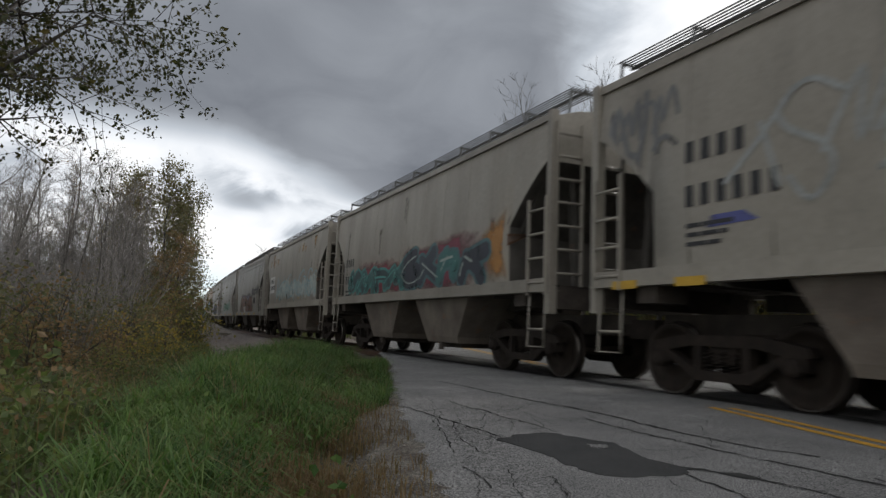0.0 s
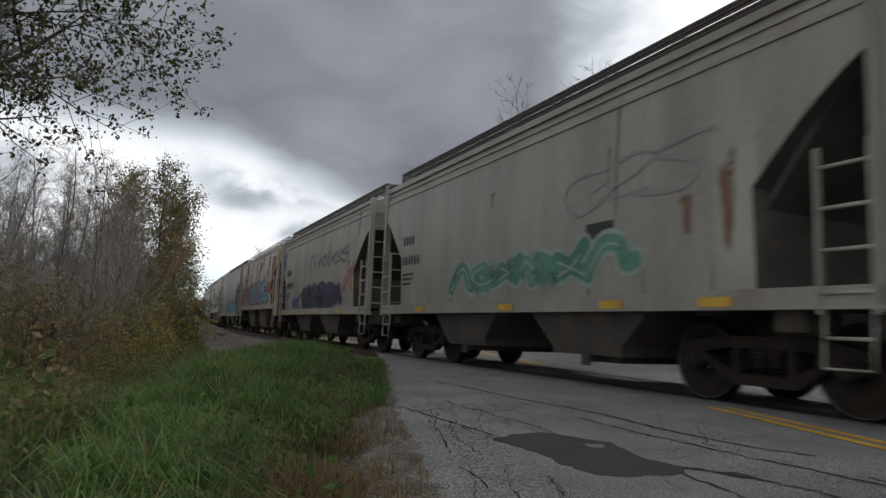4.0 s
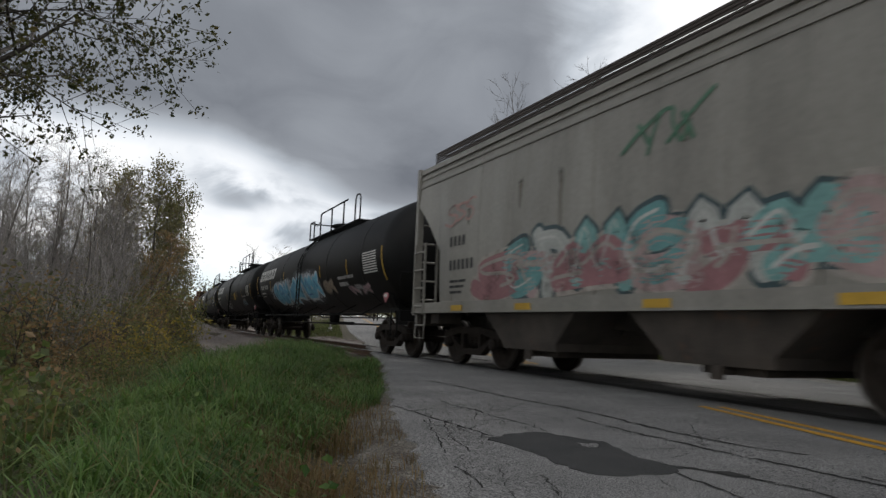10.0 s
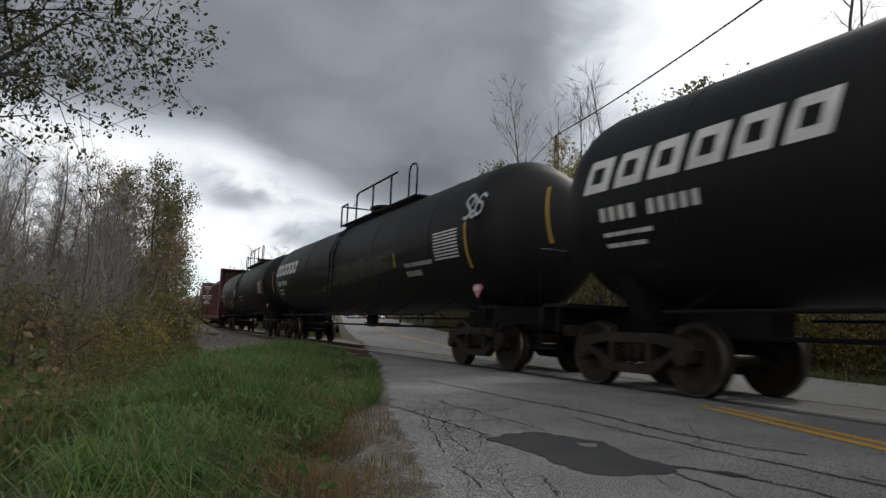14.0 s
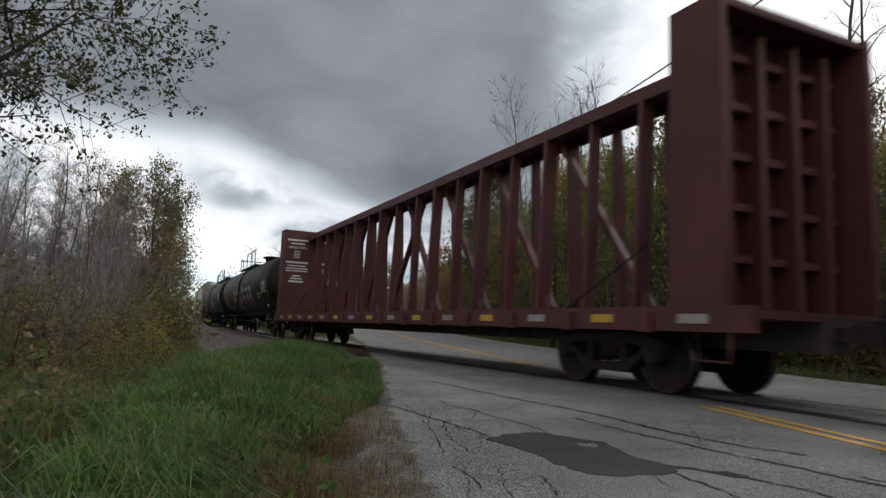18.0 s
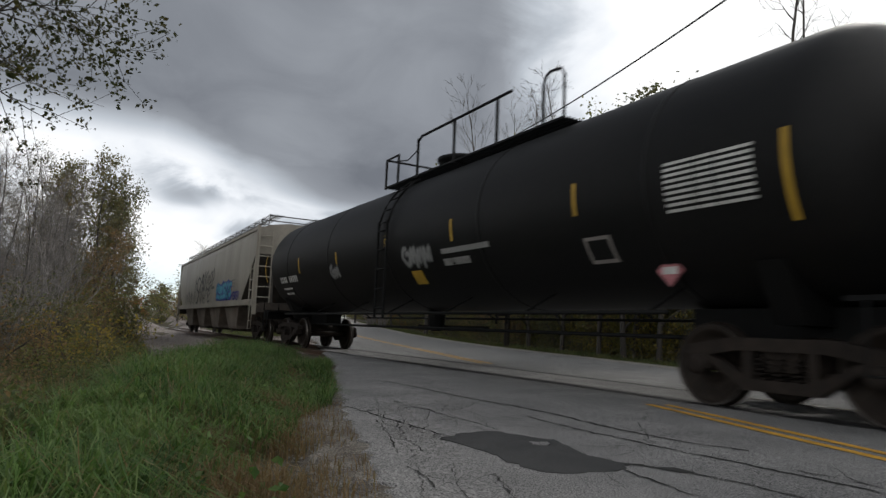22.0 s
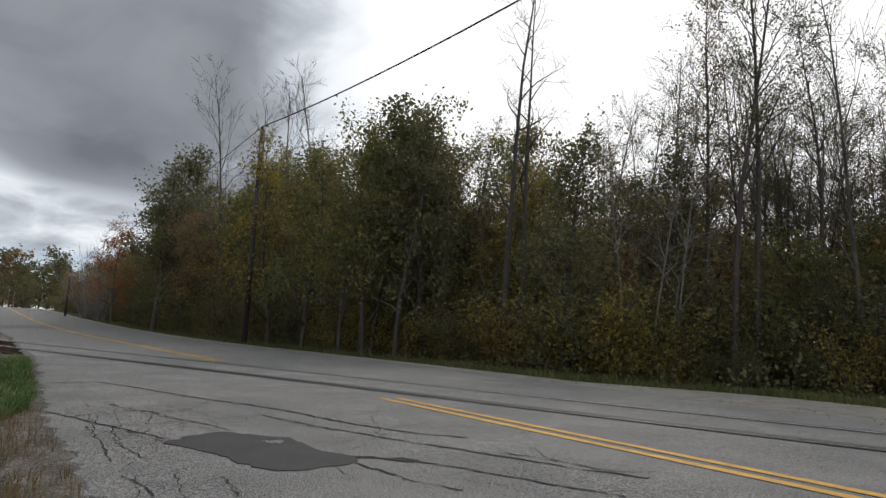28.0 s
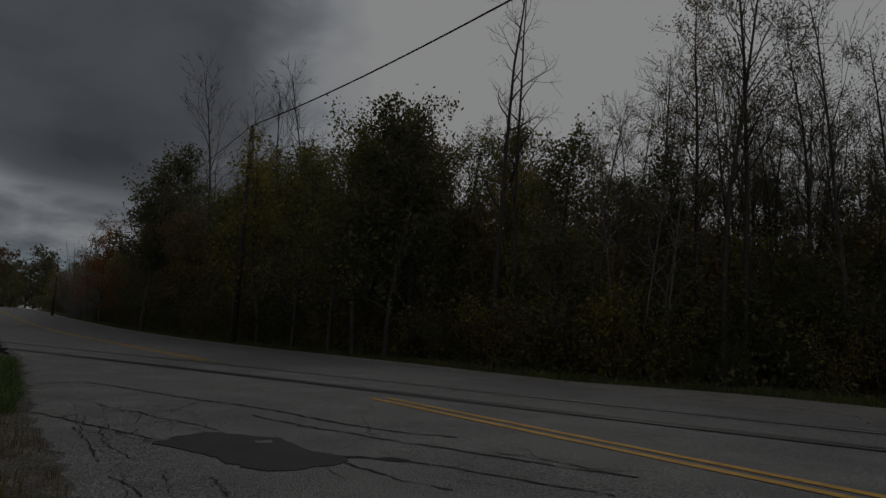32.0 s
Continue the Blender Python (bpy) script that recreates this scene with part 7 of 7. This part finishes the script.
# dark blue-black piece
graffiti(cars[5], hs, along(0.80), along(0.38), 1.25, 2.3, [(0.03, 0.03, 0.05), (0.04, 0.045, 0.09)], (0.08, 0.07, 0.12), 16, 5, wild=0.35)
graffiti(cars[5], hs, along(0.98), along(0.82), 1.5, 3.0, [(0.28, 0.12, 0.13), (0.45, 0.32, 0.10)], (0.35, 0.30, 0.26), 17, 2)
scrawl(cars[5], hs, along(0.85), along(0.45), 2.7, 3.2, (0.10, 0.10, 0.10), 18, 7, 0.06)
scrawl(cars[5], hs, along(0.085), along(0.005), 3.1, 3.85, (0.09, 0.10, 0.17), 19, 4, 0.09)
graffiti(cars[5], hs, along(0.33), along(0.22), 1.2, 1.9, [(0.10, 0.09, 0.22)], (0.22, 0.24, 0.36), 20, 3)
car_number(cars[5], hs, 0.12, 2.95, M_MARK, size=0.25)
sill_marks(cars[5], 1.16, (0.1, 0.24, 0.5, 0.78))
# rusty car with a many-coloured piece
repaint(cars[6], M_HOPPER, M_HOPPER_RUSTY)
tagged(cars[6], "rust-streaked covered hopper car with many-coloured sprayed graffiti")
smear(cars[6], hs, along(0.98), along(0.02), 2.4, 4.25, (0.27, 0.12, 0.045), 21, count=20, broad=1.6)
smear(cars[6], hs, along(0.98), along(0.02), 2.9, 4.25, (0.17, 0.065, 0.025), 22, count=12, broad=1.5)
scrawl(cars[6], hs, along(0.25), along(0.13), 1.6, 2.6, (0.24, 0.045, 0.055), 121, 3, 0.09)
graffiti(cars[6], hs, along(0.84), along(0.25), 1.55, 2.95, [(0.34, 0.14, 0.18), (0.12, 0.33, 0.46), (0.30, 0.20, 0.36), (0.16, 0.40, 0.52)], (0.05, 0.055, 0.08), 23, 4, glow=(0.34, 0.36, 0.34), wild=0.36, line=(0.10, 0.16, 0.26))
graffiti(cars[6], hs, along(0.93), along(0.76), 2.1, 2.75, [(0.32, 0.10, 0.10)], (0.16, 0.05, 0.05), 24, 2, wild=0.4)
spot(cars[6], hs, 0.945, 2.2, 0.3, 1.1, M_SIGNYELLOW, "yellow_spray", slant=0.2)
spot(cars[6], hs, 0.92, 1.75, 0.5, 0.4, M_MARK, "dark_spray", slant=0.2)
marks(cars[6], hs, along(0.11), 2.7, [(0.2, (0.14,) * 4, 0.1), (0.2, (0.12,) * 6, 0.12), (0.06, (0.4, 0.3), 0.05)], M_MARK)
scrawl(cars[6], hs, along(0.8), along(0.3), 1.6, 2.9, (0.04, 0.045, 0.07), 122, 9, 0.09)
scrawl(cars[6], hs, along(0.8), along(0.3), 1.6, 2.7, (0.42, 0.42, 0.44), 123, 7, 0.06)
# pale blue tags
graffiti(cars[7], hs, along(0.86), along(0.34), 1.2, 2.2, [(0.14, 0.38, 0.47), (0.34, 0.42, 0.44), (0.08, 0.34, 0.36)], (0.05, 0.08, 0.11), 25, 7, wild=0.4)
scrawl(cars[7], hs, along(0.8), along(0.15), 1.2, 2.3, (0.12, 0.34, 0.42), 26, 8, 0.08)
scrawl(cars[7], hs, along(0.62), along(0.40), 2.6, 4.0, (0.26, 0.25, 0.30), 27, 5, 0.08)
smear(cars[7], hs, along(0.9), along(0.3), 2.3, 4.0, (0.30, 0.27, 0.23), 28, "dirt_streak", 8)
car_number(cars[7], hs, 0.11, 3.0, M_MARK, size=0.22)
sill_marks(cars[7], 1.16, (0.08, 0.3, 0.52, 0.94))
# grey-brown buffed block, black bar, rust stains
patch_on(cars[8], "buffed_paint", hs, [(along(0.30), 1.66), (along(0.31), 2.15), (along(0.42), 2.28), (along(0.52), 2.2), (along(0.62), 2.3), (along(0.76), 2.2), (along(0.78), 1.75), (along(0.6), 1.66), (along(0.45), 1.7)], spray(0.21, 0.175, 0.14, True), -0.003, rings=6)
spot(cars[8], hs, 0.38, 3.05, 1.25, 0.26, M_MARK, "name_board")
spot(cars[8], hs, 0.475, 3.1, 0.55, 0.5, spray(0.16, 0.10, 0.14), "emblem", slant=-0.15)
scrawl(cars[8], hs, along(0.60), along(0.38), 2.4, 2.8, (0.10, 0.11, 0.12), 29, 8, 0.07)
scrawl(cars[8], hs, along(0.72), along(0.58), 2.3, 2.75, (0.34, 0.16, 0.15), 30, 4, 0.06)
scrawl(cars[8], hs, along(0.88), along(0.64), 2.0, 3.0, (0.09, 0.09, 0.09), 31, 5, 0.08)
smear(cars[8], hs, along(0.95), along(0.03), 3.1, 4.2, (0.38, 0.23, 0.09), 32, count=9)
smear(cars[8], hs, along(0.14), along(0.04), 3.1, 4.1, (0.36, 0.19, 0.07), 33, count=4)
marks(cars[8], hs, along(0.10), 2.5, [(0.2, (0.14,) * 4, 0.12), (0.2, (0.13,) * 6, 0.14), (0.06, (0.5, 0.4), 0.05), (0.06, (0.4, 0.3), 0.05)], M_MARK)
spot(cars[8], hs, 0.90, 2.35, 0.16, 1.3, spray(0.40, 0.24, 0.06), "rust_streak")
# teal and white piece over red haze
graffiti(cars[9], hs, along(0.97), along(0.24), 1.2, 2.3, [(0.34, 0.16, 0.17), (0.42, 0.30, 0.29)], (0.40, 0.36, 0.32), 34, 7, wild=0.4)
graffiti(cars[9], hs, along(0.80), along(0.31), 1.2, 2.5, [(0.14, 0.33, 0.33), (0.45, 0.46, 0.43), (0.20, 0.40, 0.38)], (0.045, 0.08, 0.09), 35, 6, wild=0.30, line=(0.55, 0.55, 0.52))
scrawl(cars[9], hs, along(0.66), along(0.56), 3.15, 3.6, (0.07, 0.18, 0.11), 36, 3, 0.06)
scrawl(cars[9], hs, along(0.22), along(0.13), 2.9, 3.3, (0.42, 0.24, 0.22), 37, 3, 0.06)
car_number(cars[9], hs, 0.14, 2.6, M_MARK, size=0.2)
sill_marks(cars[9], 1.16, (0.17, 0.36, 0.6, 0.8))


# grime that runs down the pale sides
for k in (0, 1, 2, 3, 4, 5, 7, 8, 9):
    smear(cars[k], hs, along(0.96), along(0.04), 1.8, 4.15, (0.21, 0.185, 0.15), 400 + k, "dirt_streak", 4, 0.45)
    smear(cars[k], hs, along(0.97), along(0.80), 1.6, 3.0, (0.20, 0.10, 0.055), 420 + k, "rust_streak", 2, 0.5)

# tank cars
TH = 9.9


def tank_marks(car, stripes, logo=True, number=M_WHITE, number_at=(0.058, 2.50), panel=0.87, placard=0.905, line_at=0.75):
    ts = tank_side
    if logo:
        # the owner's emblem: six slanted white blocks, each with a dark opening
        for k in range(6):
            y, z0_, z1_ = 9.08 - 0.635 * k, 2.74, 3.22
            patch_on(car, "emblem_block", ts, [(y, z0_), (y - 0.06, (z0_ + z1_) / 2), (y - 0.12, z1_), (y - 0.60, z1_), (y - 0.565, (z0_ + z1_) / 2), (y - 0.50, z0_)], M_WHITE, 0.0, rings=3)
            patch_on(car, "emblem_gap", ts, [(y - 0.17, z0_ + 0.13), (y - 0.21, z0_ + 0.35), (y - 0.43, z0_ + 0.35), (y - 0.39, z0_ + 0.13)], M_TANK, 0.005, rings=1)
    marks(car, ts, along(number_at[0], TH), number_at[1], [(0.19, (0.105, 0.105, 0.105, 0.105, -0.10, 0.10, 0.10, 0.10, 0.10, 0.10), 0.15), (0.055, (0.18, 0.3, 0.12, 0.25), 0.09), (0.055, (0.25, 0.15, 0.3), 0.09)], number)
    for f, z, h in stripes:
        spot(car, ts, f, z, 0.075, h * 0.9, M_SIGNYELLOW, "yellow_stripe", TH)
    marks(car, ts, along(panel, TH) + 0.6, 2.78, [(0.034, (0.42, 0.24, 0.46), 0.034)] * 9, M_WHITE, "data_panel")
    px_ = tank_side(1.58) - 0.05
    pl = part("placard_holder", Geo().box((px_, along(placard, TH), 1.58), (0.03, 0.28, 0.28), Matrix.Rotation(radians(45), 3, "X")), spray(0.55, 0.20, 0.22), car, "red and white hazard placard")
    part("placard_band", Geo().box((px_ - 0.02, along(placard, TH), 1.58), (0.008, 0.22, 0.09)), M_WHITE, pl)
    part("placard_bracket", Geo().bar((px_ + 0.02, along(placard, TH), 1.58), (px_ + 0.25, along(placard, TH), 1.62), 0.05), M_BLACK, pl)
    marks(car, ts, along(line_at, TH), 2.25, [(0.09, (1.6,), 0.09), (0.12, (0.9,), 0.1)], spray(0.32, 0.31, 0.30), "stencil_line")


HEADS = ((-0.004, 2.6, 1.0), (0.965, 2.4, 1.0))
tank_marks(cars[10], HEADS + ((0.18, 2.45, 0.5), (0.336, 2.75, 0.35), (0.645, 2.54, 0.5), (0.805, 2.5, 0.5)), panel=0.915, placard=0.93)
tank_marks(cars[11], HEADS + ((0.374, 2.36, 0.45), (0.526, 2.36, 0.45), (0.651, 2.37, 0.5), (0.769, 2.42, 0.55)), panel=0.905, placard=0.94, line_at=0.778)
tank_marks(cars[12], HEADS + ((0.77, 2.4, 0.4),), panel=0.92, placard=0.955, line_at=0.80)
tank_marks(cars[13], HEADS + ((0.198, 2.1, 0.4), (0.335, 2.2, 0.45), (0.499, 2.25, 0.5)), False, number_at=(0.058, 2.55), panel=0.92, placard=0.94, line_at=0.52)
tank_marks(cars[15], HEADS + ((0.221, 2.45, 0.4), (0.60, 2.6, 0.45), (0.759, 2.62, 0.5)), False, spray(0.55, 0.34, 0.05), (0.085, 2.42), panel=0.919, placard=0.895, line_at=0.80)
tank_marks(cars[16], HEADS + ((0.186, 2.5, 0.5), (0.346, 2.42, 0.5), (0.50, 2.55, 0.45), (0.643, 2.56, 0.45), (0.811, 2.6, 0.5)), False, number_at=(0.08, 2.24), panel=0.92, placard=0.876, line_at=0.62)
graffiti(cars[10], tank_side, along(0.425, TH), along(0.222, TH), 1.5, 2.6, [(0.15, 0.42, 0.56), (0.12, 0.36, 0.52)], (0.50, 0.53, 0.55), 41, 4, wild=0.22, line=(0.04, 0.14, 0.34), glow=(0.42, 0.44, 0.46))
graffiti(cars[10], tank_side, along(0.63, TH), along(0.425, TH), 1.55, 2.75, [(0.15, 0.42, 0.56), (0.17, 0.46, 0.60)], (0.50, 0.53, 0.55), 42, 4, wild=0.22, line=(0.04, 0.14, 0.34), glow=(0.42, 0.44, 0.46))
scrawl(cars[10], tank_side, along(0.222, TH), along(0.178, TH), 1.8, 2.3, (0.45, 0.45, 0.45), 43, 4, 0.05)
scrawl(cars[10], tank_side, along(0.345, TH), along(0.275, TH), 1.42, 1.66, (0.5, 0.5, 0.5), 143, 5, 0.04)
graffiti(cars[10], tank_side, along(0.715, TH), along(0.66, TH), 1.75, 2.3, [(0.25, 0.20, 0.15)], (0.12, 0.10, 0.08), 44, 2, wild=0.4)
graffiti(cars[10], tank_side, along(0.885, TH), along(0.795, TH), 1.65, 2.0, [(0.36, 0.24, 0.26), (0.3, 0.3, 0.3)], (0.10, 0.09, 0.09), 45, 3)
spot(cars[11], tank_side, 0.600, 2.32, 0.8, 0.42, M_SIGNYELLOW, "yellow_panel", TH)
scrawl(cars[11], tank_side, along(0.40, TH), along(0.30, TH), 1.6, 1.9, (0.5, 0.5, 0.5), 46, 6, 0.05)
scrawl(cars[11], tank_side, along(0.445, TH), along(0.415, TH), 1.75, 2.15, (0.4, 0.4, 0.4), 47, 2, 0.08)
scrawl(cars[11], tank_side, along(0.835, TH), along(0.755, TH), 1.72, 1.95, (0.22, 0.34, 0.40), 48, 6, 0.05)
scrawl(cars[12], tank_side, along(0.998, TH), along(0.962, TH), 2.9, 3.35, (0.5, 0.5, 0.51), 49, 3, 0.07)
# shading of the tank's lower jacket, painted on as a soft paler band
patch_on(cars[12], "worn_band", tank_side, [(along(0.29, TH), 1.7), (along(0.28, TH), 2.6), (along(0.55, TH), 2.72), (along(0.885, TH), 2.75), (along(0.885, TH), 2.2), (along(0.55, TH), 1.85)], spray(0.045, 0.042, 0.038, True), -0.004, rings=6)
scrawl(cars[13], tank_side, along(0.305, TH), along(0.24, TH), 1.65, 2.1, (0.36, 0.36, 0.36), 50, 3, 0.07)
graffiti(cars[13], tank_side, along(0.447, TH), along(0.395, TH), 2.25, 2.75, [(0.42, 0.42, 0.42)], (0.33, 0.33, 0.33), 51, 3, wild=0.4)
r15 = random.Random(15)
for k in range(6):
    # big pale angular letters, each of a few thick strokes
    y0_ = along(0.33 + 0.066 * k, TH)
    g15 = Geo()
    for j in range(4):
        a_, b_ = (y0_ - r15.uniform(0, 1.1), r15.uniform(1.55, 1.9)), (y0_ - r15.uniform(0, 1.1), r15.uniform(2.3, 2.75))
        if j > 1:
            a_, b_ = (y0_ - 0.05, 1.7 + 0.4 * (j - 1) + r15.uniform(-0.1, 0.1)), (y0_ - 1.05, 1.75 + 0.4 * (j - 1) + r15.uniform(-0.1, 0.1))
        st_ = stroke_on(cars[15], "x", tank_side, [(a_[0] + (b_[0] - a_[0]) * q / 5, a_[1] + (b_[1] - a_[1]) * q / 5) for q in range(6)], r15.uniform(0.16, 0.24), None, 0.002)
        g15.add(st_.v, st_.f, True)
    part("graffiti_letter", g15, spray(0.36, 0.31, 0.32), cars[15])
graffiti(cars[16], tank_side, along(0.60, TH), along(0.54, TH), 1.95, 2.5, [(0.30, 0.295, 0.29)], (0.10, 0.10, 0.10), 70, 4, wild=0.45, line=(0.4, 0.4, 0.39))
graffiti(cars[16], tank_side, along(0.35, TH), along(0.32, TH), 1.95, 2.4, [(0.25, 0.245, 0.24)], (0.08, 0.08, 0.08), 71, 2, wild=0.45)
spot(cars[16], tank_side, 0.558, 1.80, 0.45, 0.26, M_SIGNYELLOW, "yellow_panel", TH)
spot(cars[16], tank_side, 0.826, 1.90, 0.50, 0.34, M_DULLWHITE, "stencil_frame", TH)
spot(cars[16], tank_side, 0.826, 1.90, 0.40, 0.25, M_TANK, "stencil_centre", TH, lift=0.002)
spot(cars[15], tank_side, 0.861, 1.93, 0.34, 0.32, M_DULLWHITE, "stencil_frame", TH)
spot(cars[15], tank_side, 0.861, 1.93, 0.25, 0.23, M_TANK, "stencil_centre", TH, lift=0.002)
# the last, long hopper
LH = 10.8
scrawl(cars[17], hs_long, along(0.47, LH), along(0.33, LH), 1.72, 2.95, (0.03, 0.03, 0.03), 72, 4, 0.15)
scrawl(cars[17], hs_long, along(0.615, LH), along(0.45, LH), 2.3, 3.25, (0.06, 0.058, 0.055), 73, 5, 0.13)
scrawl(cars[17], hs_long, along(0.57, LH), along(0.43, LH), 1.7, 2.4, (0.15, 0.145, 0.135), 173, 4, 0.12)
scrawl(cars[17], hs_long, along(0.30, LH), along(0.17, LH), 1.7, 2.35, (0.08, 0.08, 0.08), 74, 4, 0.06)
patch_on(cars[17], "graffiti_haze", hs_long, [(along(f_, LH), z_) for f_, z_ in ((0.648, 1.68), (0.645, 2.15), (0.665, 2.42), (0.70, 2.40), (0.72, 2.58), (0.745, 2.42), (0.775, 2.58), (0.80, 2.42), (0.812, 2.0), (0.808, 1.66), (0.73, 1.66))], spray(0.02, 0.04, 0.24), 0.0, rings=4)
graffiti(cars[17], hs_long, along(0.812, LH), along(0.646, LH), 1.64, 2.6, [(0.04, 0.24, 0.38), (0.05, 0.30, 0.40)], (0.018, 0.035, 0.22), 75, 6, wild=0.13, line=(0.10, 0.42, 0.52))
scrawl(cars[17], hs_long, along(0.885, LH), along(0.815, LH), 1.68, 1.98, (0.04, 0.035, 0.20), 76, 5, 0.07)
spot(cars[17], hs_long, 0.635, 1.85, 0.10, 0.4, spray(0.40, 0.22, 0.05), "rust_streak", LH)
spot(cars[17], hs_long, 0.812, 2.25, 0.10, 0.4, spray(0.40, 0.22, 0.05), "rust_streak", LH)
spot(cars[17], hs_long, 0.848, 1.53, 0.45, 0.07, M_MARK, "slot", LH)
marks(cars[17], hs_long, along(0.05, LH), 2.4, [(0.10, (0.4,), 0.06), (0.07, (0.3, 0.2), 0.05), (0.07, (0.4, 0.2), 0.05)], spray(0.28, 0.27, 0.25))
marks(cars[17], hs_long, along(0.815, LH), 2.5, [(0.04, (0.6,), 0.09), (0.04, (0.5,), 0.09), (0.04, (0.55,), 0.1)], spray(0.2, 0.2, 0.19))


# ---------------------------------------------------------------- what moves
def car_pose(s):
    x, y, th = on_track(s)
    return pose(x, y, 0, 0, 0, math.degrees(th))


def run(t):
    return SPEED * t + GAIN * t * t / 2


def motions():
    for car, s0 in TRAIN:
        walk(car, [(t, car_pose(s0 - run(t))) for t in np.arange(0, 32.01, 0.5)])
        for tr in [o for o in car.children if o.name.startswith("truck")]:
            for axle in [o for o in tr.children if o.name.startswith("wheelset")]:
                y, r = axle.location.y, axle.location.z
                first = min([f for f in range(0, 961) if s0 - run(f / 30) < 60] or [960])
                last = max([f for f in range(0, 961) if s0 - run(f / 30) > -14] or [0])
                rows = [(0, pose(0, y, r))] if first > 0 else []
                base = run(first / 30)
                for f in range(first, last + 1):
                    rows.append((f / 30, pose(0, y, r) @ Matrix.Rotation((run(f / 30) - base) / r, 4, "X")))
                if last < 960:
                    rows.append((32, rows[-1][1]))
                if len(rows) > 1:
                    walk(axle, rows)


motions()
